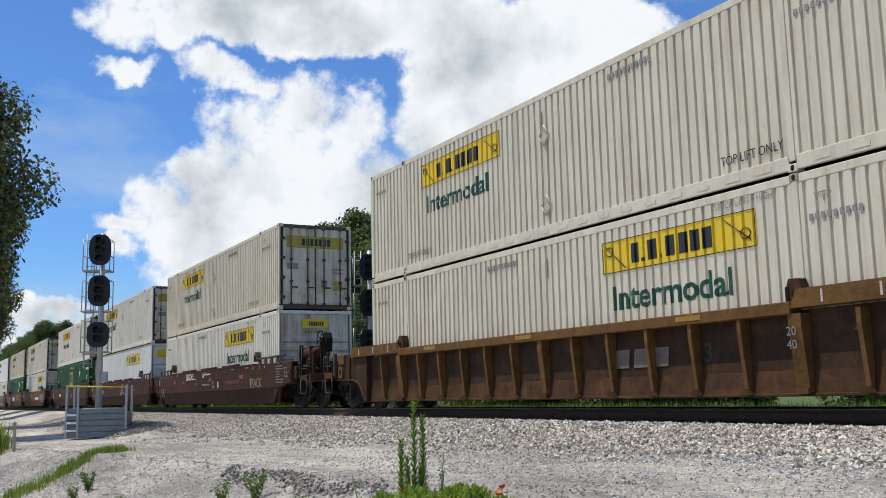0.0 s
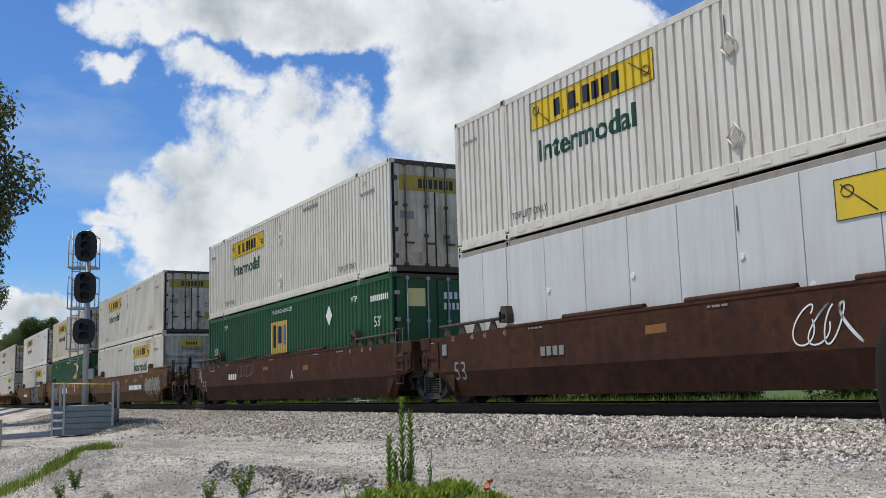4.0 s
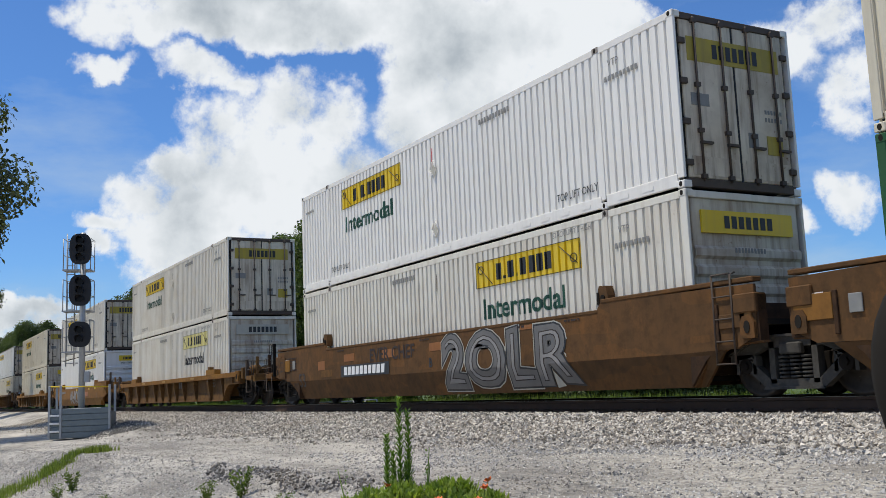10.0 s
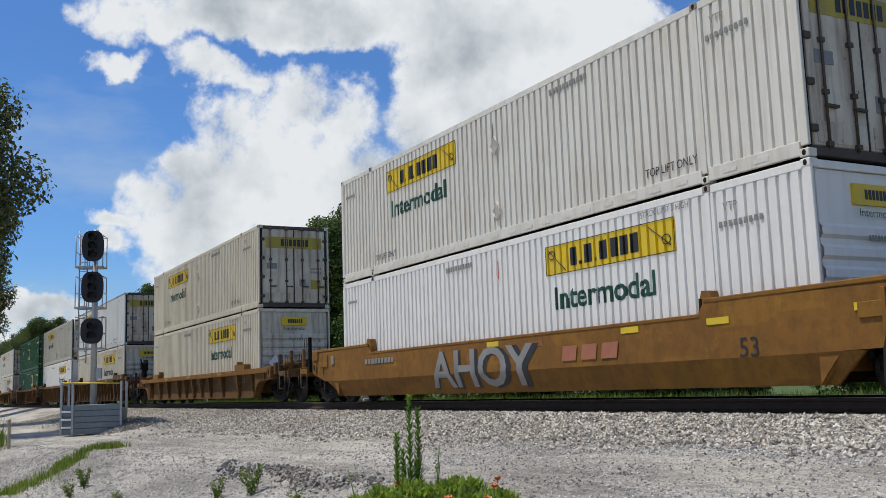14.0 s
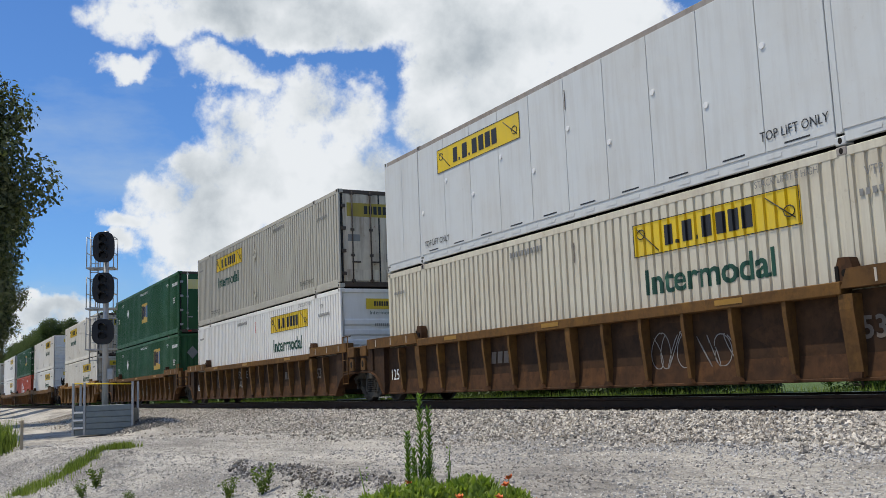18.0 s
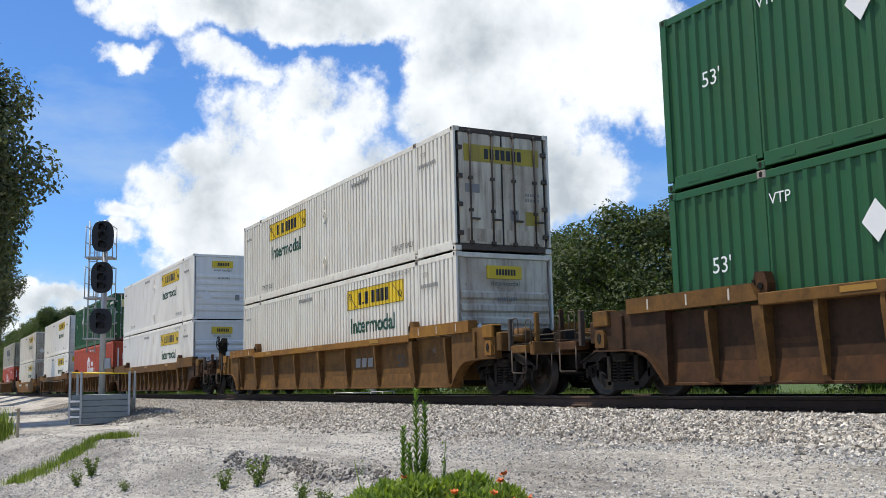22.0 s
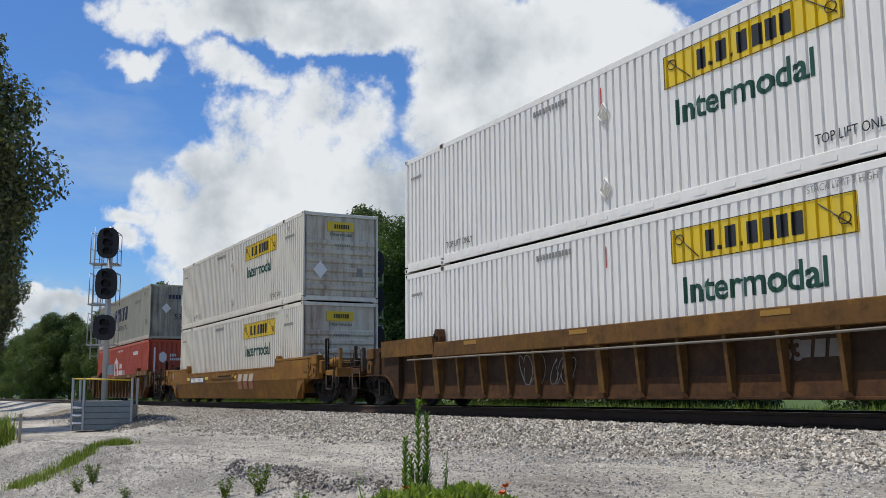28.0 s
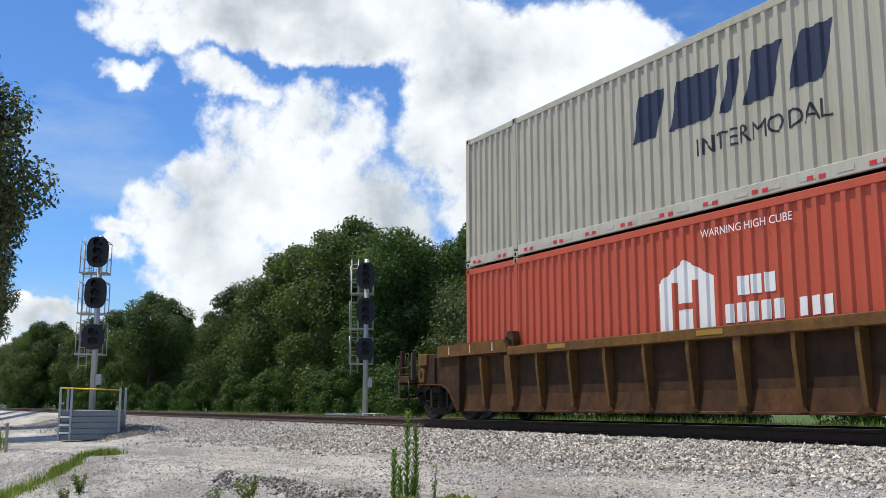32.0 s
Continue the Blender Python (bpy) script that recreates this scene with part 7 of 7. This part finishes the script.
def tree(name, label, tall, wide, mat, seed, leaves, size, group, low=0.15, n=48, foot=1.0):
    rng = np.random.default_rng(seed)
    t = thing(name, label, "tree", group)
    g = Geo().tube([(0, 0, -0.6), (rng.uniform(-0.1, 0.1), 0, tall * 0.3), (rng.uniform(-0.3, 0.3), rng.uniform(-0.3, 0.3), tall * 0.62), (0, 0, tall * 0.85)], [tall * 0.022, tall * 0.016, tall * 0.010, tall * 0.004], 8)
    part("trunk", g, BARK, t)
    blobs = []
    limbs = Geo()
    for i in range(n):
        f = low + (1 - low) * (i + rng.random()) / n
        env = wide * (math.sin(math.pi * min(1, 0.12 + 0.88 * f) ** 0.85) ** 0.6) * 0.8 * min(1.0, foot + 1.6 * (1 - foot) * (f - low) / (1 - low))
        a = rng.uniform(0, 2 * math.pi)
        rad = env * rng.uniform(0.35, 0.95)
        r = wide * rng.uniform(0.15, 0.32) * (1.0 if f < 0.85 else 0.75)
        p = (rad * math.cos(a), rad * math.sin(a), tall * (0.04 + 0.92 * f) - r * 0.4)
        blobs.append((*p, r))
        z0 = max(0.12 * tall, p[2] - rad * 0.7)
        limbs.tube([(0, 0, z0), (p[0] * 0.5, p[1] * 0.5, (z0 + p[2]) / 2 - 0.1), p], [tall * 0.007, tall * 0.004, tall * 0.0015], 5, False)
    part("branchwork", limbs, BARK, t)["kind"] = "stuff"
    part("crown", raw_mesh("crown", leaf_cloud(rng, blobs, leaves, size), mat), mat, t)["kind"] = "stuff"
    return t


def make_trees():
    grp = "trees behind the track"
    kinds = [
        tree("tree", "broad dark green deciduous tree behind the track", 16.0, 6.6, LEAF_A, 1, 34000, (0.08, 0.20), grp),
        tree("tree", "fresh green deciduous tree behind the track", 13.5, 5.6, LEAF_B, 2, 44000, (0.06, 0.15), grp),
        tree("tree", "dull olive green tree with thin crown", 14.5, 5.4, LEAF_C, 3, 22000, (0.07, 0.18), grp),
        tree("tree", "small leafy dark green tree behind the track", 8.8, 5.0, LEAF_E, 4, 36000, (0.05, 0.125), grp, 0.08, 80),
        tree("bush", "bright green bush at the wood's edge", 3.6, 2.2, LEAF_B, 5, 9000, (0.045, 0.11), grp, 0.02),
        tree("tree", "slim leafy green tree behind the track", 7.4, 2.2, LEAF_E, 6, 12000, (0.05, 0.12), grp, 0.05, 60),
    ]
    far_wood = (
        (0, -69, 18), (0, -75.5, 18.2), (0, -84, 18.6), (0, -89, 19.5), (0, -135, 19.3), (0, -127.7, 15.4), (0, -155, 16.2), (0, -170, 15), (0, -196, 18.7), (0, -182, 11.8), (0, -182, 8.3), (0, -227, 8.7),
        (0, -205, 9.5), (0, -277, 9.5), (0, -250, 10), (0, -320, 12), (0, -400, 18), (0, -450, 20), (0, -160, 27), (0, -100, 27), (0, -80, 26), (0, -64, 27), (0, -92, 28), (0, -110, 29), (0, -128, 29),
    )
    mixed_wood = (
        (1, -58, 21.4), (1, -58.6, 17.0), (1, -63, 19), (1, -150, 26), (1, -112, 22), (1, -145, 19), (2, -98.6, 20.6), (2, -103, 18.7), (2, -138, 26), (2, -350, 16), (2, -120, 24), (2, -72, 25),
        (3, -39.4, 16.6), (3, -40, 14.6), (3, -44.5, 15.4), (3, -31.9, 16.5), (3, -33.8, 14.9), (5, -30.2, 18.9), (3, -48, 18), (3, -43, 20), (3, -44, 29),
    )
    wood_edge = (
        (4, -60, 13), (4, -52, 12.5), (4, -74, 13.5), (4, -86, 14), (4, -115, 11), (4, -128, 10), (4, -150, 9.5), (4, -97, 12.5), (4, -48, 12), (4, -66, 14), (4, -180, 8), (4, -210, 8), (4, -70, 11.5), (4, -106, 12),
        (4, -25, 24), (4, -21, 25), (4, -17.5, 27), (4, -14, 27), (4, -11, 29), (4, -30, 25), (4, -79, 12), (4, -91, 12), (4, -140, 10),
    )
    rng = random.Random(9)
    used = set()
    for k, x, y in far_wood + mixed_wood + wood_edge:
        m = pose(x, y, height(x, y) - 0.05, 0, 0, rng.uniform(0, 360))
        if k not in used:
            used.add(k)
            kinds[k].matrix_basis = m
        else:
            copy_thing(kinds[k], m)
    near = tree("tree", "tall oak with dense grey-green foliage beside the road", 17.0, 5.7, LEAF_D, 21, 66000, (0.06, 0.16), "oaks beside the road", 0.34, 130, 0.38)
    near.matrix_basis = pose(-42.0, -11.15, -1.0, 0, 0, 40)
    # Added oaks, mostly out of view, that shade the road and far containers.
    for x, y, turn in ((-60.5, -10.6, 200), (-93, -7.6, 110), (-109, -7.5, 310), (-127, -7.5, 75)):
        copy_thing(near, pose(x, y, height(x, y) - 0.1, 0, 0, turn))


make_trees()


def blades(name, label, spots, tall, mat, seed, width=0.006, lean=0.3):
    """Grass: tapered bent blades."""
    rng = np.random.default_rng(seed)
    v, f = [], []
    for x, y, z in spots:
        h = rng.uniform(*tall)
        a = rng.uniform(0, 2 * math.pi)
        dx, dy = math.cos(a), math.sin(a)
        l = h * rng.uniform(0.05, lean)
        b = rng.uniform(0, 2 * math.pi)
        wx, wy = math.cos(b) * width, math.sin(b) * width
        n = len(v)
        v += [(x - wx, y - wy, z), (x + wx, y + wy, z), (x + dx * l * 0.4 + wx * 0.8, y + dy * l * 0.4 + wy * 0.8, z + h * 0.6), (x + dx * l * 0.4 - wx * 0.8, y + dy * l * 0.4 - wy * 0.8, z + h * 0.6), (x + dx * l, y + dy * l, z + h)]
        f += [(n, n + 1, n + 2, n + 3), (n + 3, n + 2, n + 4)]
    me = bpy.data.meshes.new(name)
    me.from_pydata(v, [], f)
    me.materials.append(mat)
    return tagged(new(name, me), label, "grass", kind="stuff")


def make_grass():
    rng = np.random.default_rng(31)
    pts = []
    for _ in range(24000):
        x = -4 - 90 * rng.random() ** 1.3
        y = rng.uniform(3.6, 11.0)
        pts.append((x, y, height(x, y) - 0.02))
    blades("verge_grass", "tall fresh green grass behind the track", pts, (0.25, 0.8), GRASSGREEN, 32, 0.022)
    pts = []
    for _ in range(5200):
        s = rng.random() ** 0.8
        wide = 0.12 + 0.20 * math.sin(math.pi * s) * (0.6 + 0.8 * abs(noise.noise(Vector((s * 7, 3.1, 0)))))
        x = -22.7 + 3.4 * s + rng.normal(0, wide)
        y = -8.3 - 2.1 * s + rng.normal(0, wide * 0.7)
        if noise.noise(Vector((x * 2.6, y * 2.6, 8.3))) > (-0.1 if s < 0.5 else 0.1) and rng.random() < (1.0 if s < 0.5 else 0.5):
            pts.append((x, y, height(x, y) - 0.01))
    for _ in range(900):
        s = rng.random()
        x, y = -22.7 + 0.2 * s + rng.normal(0, 0.15), -8.15 + 0.4 * s + rng.normal(0, 0.12)
        pts.append((x, y, height(x, y) - 0.01))
    blades("bank_grass", "patch of short green grass on the gravel bank", pts, (0.05, 0.19), GRASSGREEN, 33, 0.006)
    pts = []
    for _ in range(2600):
        x, y = -31.4 + rng.normal(0, 0.6), -10.1 + rng.normal(0, 0.3)
        pts.append((x, y, height(x, y) - 0.02))
    blades("tall_grass", "tuft of tall green grass beside the marker post", pts, (0.35, 0.95), GRASSGREEN, 34, 0.013)


make_grass()


def make_weeds():
    """The tall weed and the leafy clump close to the camera."""
    rng = np.random.default_rng(41)
    w = thing("weed", "tall upright green weed with narrow leaves in the gravel", "plant", at=(-4.53, -9.65, height(-4.53, -9.65) - 0.01))
    for i, (dx, dy, h) in enumerate(((0, 0, 0.93), (0.03, 0.03, 0.86), (-0.06, -0.04, 0.74), (0.02, -0.05, 0.66), (-0.03, 0.05, 0.6), (0.09, 0.08, 0.68), (-0.16, -0.2, 0.58), (0.06, 0.10, 0.6))):
        bare = i >= 5
        g = Geo().tube([(dx, dy, 0), (dx * 1.1, dy, h * 0.5), (dx * (1.5 if bare else 1.15), dy * 1.2, h)], [0.008, 0.006, 0.002], 5)
        st = part("stem", g, WEEDGREEN, w)
        lv = Geo()
        count = 30 if bare else 230
        for j in range(count):
            z = h * (0.15 + 0.85 * j / count)
            a = j * 2.4 + i
            ln = (0.034 if bare else 0.078) * (1.2 - z / h * 0.75) * rng.uniform(0.7, 1.2)
            p = Vector((dx * (1 + (0.5 if bare else 0.15) * z / h), dy, z))
            d = Vector((math.cos(a), math.sin(a), rng.uniform(0.5, 1.8))).normalized()
            sd = d.cross(Vector((0, 0, 1))).normalized() * 0.006
            lv.add([p, p + d * ln * 0.5 + sd, p + d * ln, p + d * ln * 0.5 - sd], [(0, 1, 2, 3)])
        part("leaves", raw_mesh("leaves", lv, WEEDGREEN), WEEDGREEN, st)["kind"] = "stuff"
    clump = thing("weed_clump", "low leafy green weeds with orange-red flowers", "plant", at=(-4.38, -9.66, height(-4.38, -9.66)))
    right, away = Vector((0.477, 0.879, 0)), Vector((-0.879, 0.477, 0))

    def top(u, v):
        return (0.47 + 0.05 * u) * math.exp(-(u / 0.62) ** 4 - (v / 0.25) ** 2) + 0.07 * noise.noise(Vector((u * 8, v * 8, 2.0)))

    lv = Geo()
    for i in range(24000):
        u, v = rng.uniform(-0.66, 0.66), rng.normal(0.0, 0.13)
        z = max(0.02, top(u, v) * (1 - 0.8 * rng.random() ** 2.0))
        d = Vector((rng.normal(), rng.normal(), 1.6)).normalized()
        sd = d.cross(Vector((rng.normal(), rng.normal(), rng.normal()))).normalized()
        ln = rng.uniform(0.018, 0.060)
        p = right * u + away * v + Vector((0, 0, z))
        lv.add([p, p + d * ln * 0.5 + sd * ln * 0.16, p + d * ln, p + d * ln * 0.5 - sd * ln * 0.16], [(0, 1, 2, 3)])
    part("foliage", raw_mesh("foliage", lv, CLUMPGREEN), CLUMPGREEN, clump)["kind"] = "stuff"
    for i in range(16):
        u, v = rng.uniform(-0.15, 0.3) if i < 6 else rng.uniform(0.3, 0.55), rng.normal(-0.08, 0.10)
        z = max(0.1, top(u, v) + rng.uniform(0.03, 0.08))
        p = right * u + away * v + Vector((0, 0, z))
        st = part("stem", Geo().tube([(p.x, p.y, 0), tuple(p)], 0.003, 4), CLUMPGREEN, clump)
        fl = Geo()
        for j in range(9):
            a = j * math.pi / 3.5
            d = Vector((math.cos(a), math.sin(a), rng.uniform(0.2, 1.2))) * 0.024
            sd = Vector((-math.sin(a), math.cos(a), 0)) * 0.011
            fl.add([p, p + d * 0.6 + sd, p + d, p + d * 0.6 - sd], [(0, 1, 2, 3)])
        part("flower", raw_mesh("flower", fl, FLOWER), FLOWER, st)


make_weeds()


def small_weed(x, y, tall, seed):
    rng = np.random.default_rng(seed)
    w = thing("small_weed", "small leafy green weed in the gravel bank", "plant", "weeds on the bank", at=(x, y, height(x, y) - 0.02))
    for i in range(6):
        a = rng.uniform(0, 6.28)
        tip = Vector((math.cos(a) * tall * 0.35, math.sin(a) * tall * 0.35, tall * rng.uniform(0.6, 1.0)))
        st = part("stem", Geo().tube([(0, 0, 0), tip * 0.5 + Vector((0, 0, tall * 0.1)), tip], [0.006, 0.004, 0.002], 5), WEEDGREEN, w)
        lv = Geo()
        for j in range(60):
            p = tip * (0.15 + 0.85 * j / 60) + Vector((rng.normal(0, 0.02), rng.normal(0, 0.02), 0))
            d = Vector((rng.normal(), rng.normal(), 0.7)).normalized()
            sd = d.cross(Vector((rng.normal(), rng.normal(), rng.normal()))).normalized()
            ln = tall * rng.uniform(0.07, 0.15)
            lv.add([p, p + d * ln * 0.5 + sd * ln * 0.25, p + d * ln, p + d * ln * 0.5 - sd * ln * 0.25], [(0, 1, 2, 3)])
        part("leaves", raw_mesh("leaves", lv, OLIVE), OLIVE, st)["kind"] = "stuff"


for i, (x, y, h) in enumerate(((-12.2, -8.05, 0.42), (-12.8, -8.3, 0.3), (-17.6, -9.2, 0.38), (-17.0, -9.5, 0.3), (-10.2, -8.2, 0.25), (-9.3, -8.3, 0.22), (-15.2, -9.1, 0.2))):
    small_weed(x, y, h, 60 + i)


def marker_post(x, y):
    m = thing("marker_post", "weathered wooden marker post with a short cross arm", "post", at=(x, y, height(x, y)))
    part("post", Geo().box(-0.04, 0.04, -0.04, 0.04, -0.2, 0.8, 0.008), TIMBER, m)
    part("arm", Geo().box(-0.45, 0.1, -0.05, -0.02, 0.72, 0.78, 0.006), TIMBER, m)


marker_post(-29.7, -9.3)


DARK_SHAPE_AT, SHED = (-0.5075, -11.1697, 0.318), (-52.5, 60.0)


def make_dark_shape():
    """An unidentified dark shape fitted to the view's right edge; the stand is added."""
    m = thing("mirror_stand", "unidentified black rounded shape on an added thin dark stand", "mirror", at=DARK_SHAPE_AT)
    n, k = 20, 12
    v = []
    for i in range(k + 1):
        th = math.pi * i / k
        for j in range(n):
            a = 2 * math.pi * j / n
            v.append((0.05 * math.sin(th) * math.cos(a), 0.03 * math.sin(th) * math.sin(a), 0.088 * math.cos(th)))
    f = [(i * n + j, i * n + (j + 1) % n, (i + 1) * n + (j + 1) % n, (i + 1) * n + j) for i in range(k) for j in range(n)]
    hs = part("housing", Geo().add(v, f, True), SHADOWGAP, m)
    hs.rotation_euler = (0, 0, radians(45))
    foot = height(DARK_SHAPE_AT[0], DARK_SHAPE_AT[1]) - DARK_SHAPE_AT[2]
    part("stand", Geo().tube([(0.03, 0.03, -0.08), (0.06, 0.06, -0.3), (0.06, 0.06, foot)], 0.008, 8), SHADOWGAP, m)
    part("base", Geo().disc((0.06, 0.06, foot + 0.01), (0, 0, 1), 0.1, 0.03, 20), SHADOWGAP, m)


make_dark_shape()


# White object of unknown kind, built as a shed and placed to fit the view.
def make_shed(x, y):
    s = thing("shed", "far white object behind the track, built as a small shed", "shed", at=(x, y, height(x, y)))
    part("wall", Geo().box(-2.4, 2.4, -1.5, 1.5, -0.2, 2.3, 0.02), WHITEV, s)
    part("roof", Geo().xprism([(-1.8, 2.25), (1.8, 2.25), (0, 3.1)], -2.6, 2.6), ROOFGREY, s)
    part("door", Geo().box(-0.5, 0.5, -1.56, -1.5, -0.1, 1.95, 0.01), GREYV, s)


make_shed(SHED[0], SHED[1])


# ---------------------------------------------------------------- what moves


def motions():
    """The whole train rolls forward; its wheels turn with it."""
    for ob, k, z in MOVING:
        walk(ob, [(t, pose(STACKS[k] + run, 0, z)) for t, run in RUN])
    ts, rs = [t for t, _ in RUN], [r for _, r in RUN]
    first = WHEELS[0]
    rows = []
    for i in range(32 * FPS + 1):
        run = float(np.interp(i / FPS, ts, rs))
        rows.append((i / FPS, pose(0, 0, 0, 0, math.degrees(run / 0.457), 0)))
    walk(first, rows)
    for w in WHEELS[1:]:
        w.rotation_mode = "QUATERNION"
        keys = w.animation_data_create()
        keys.action, keys.action_slot = first.animation_data.action, first.animation_data.action_slot


motions()
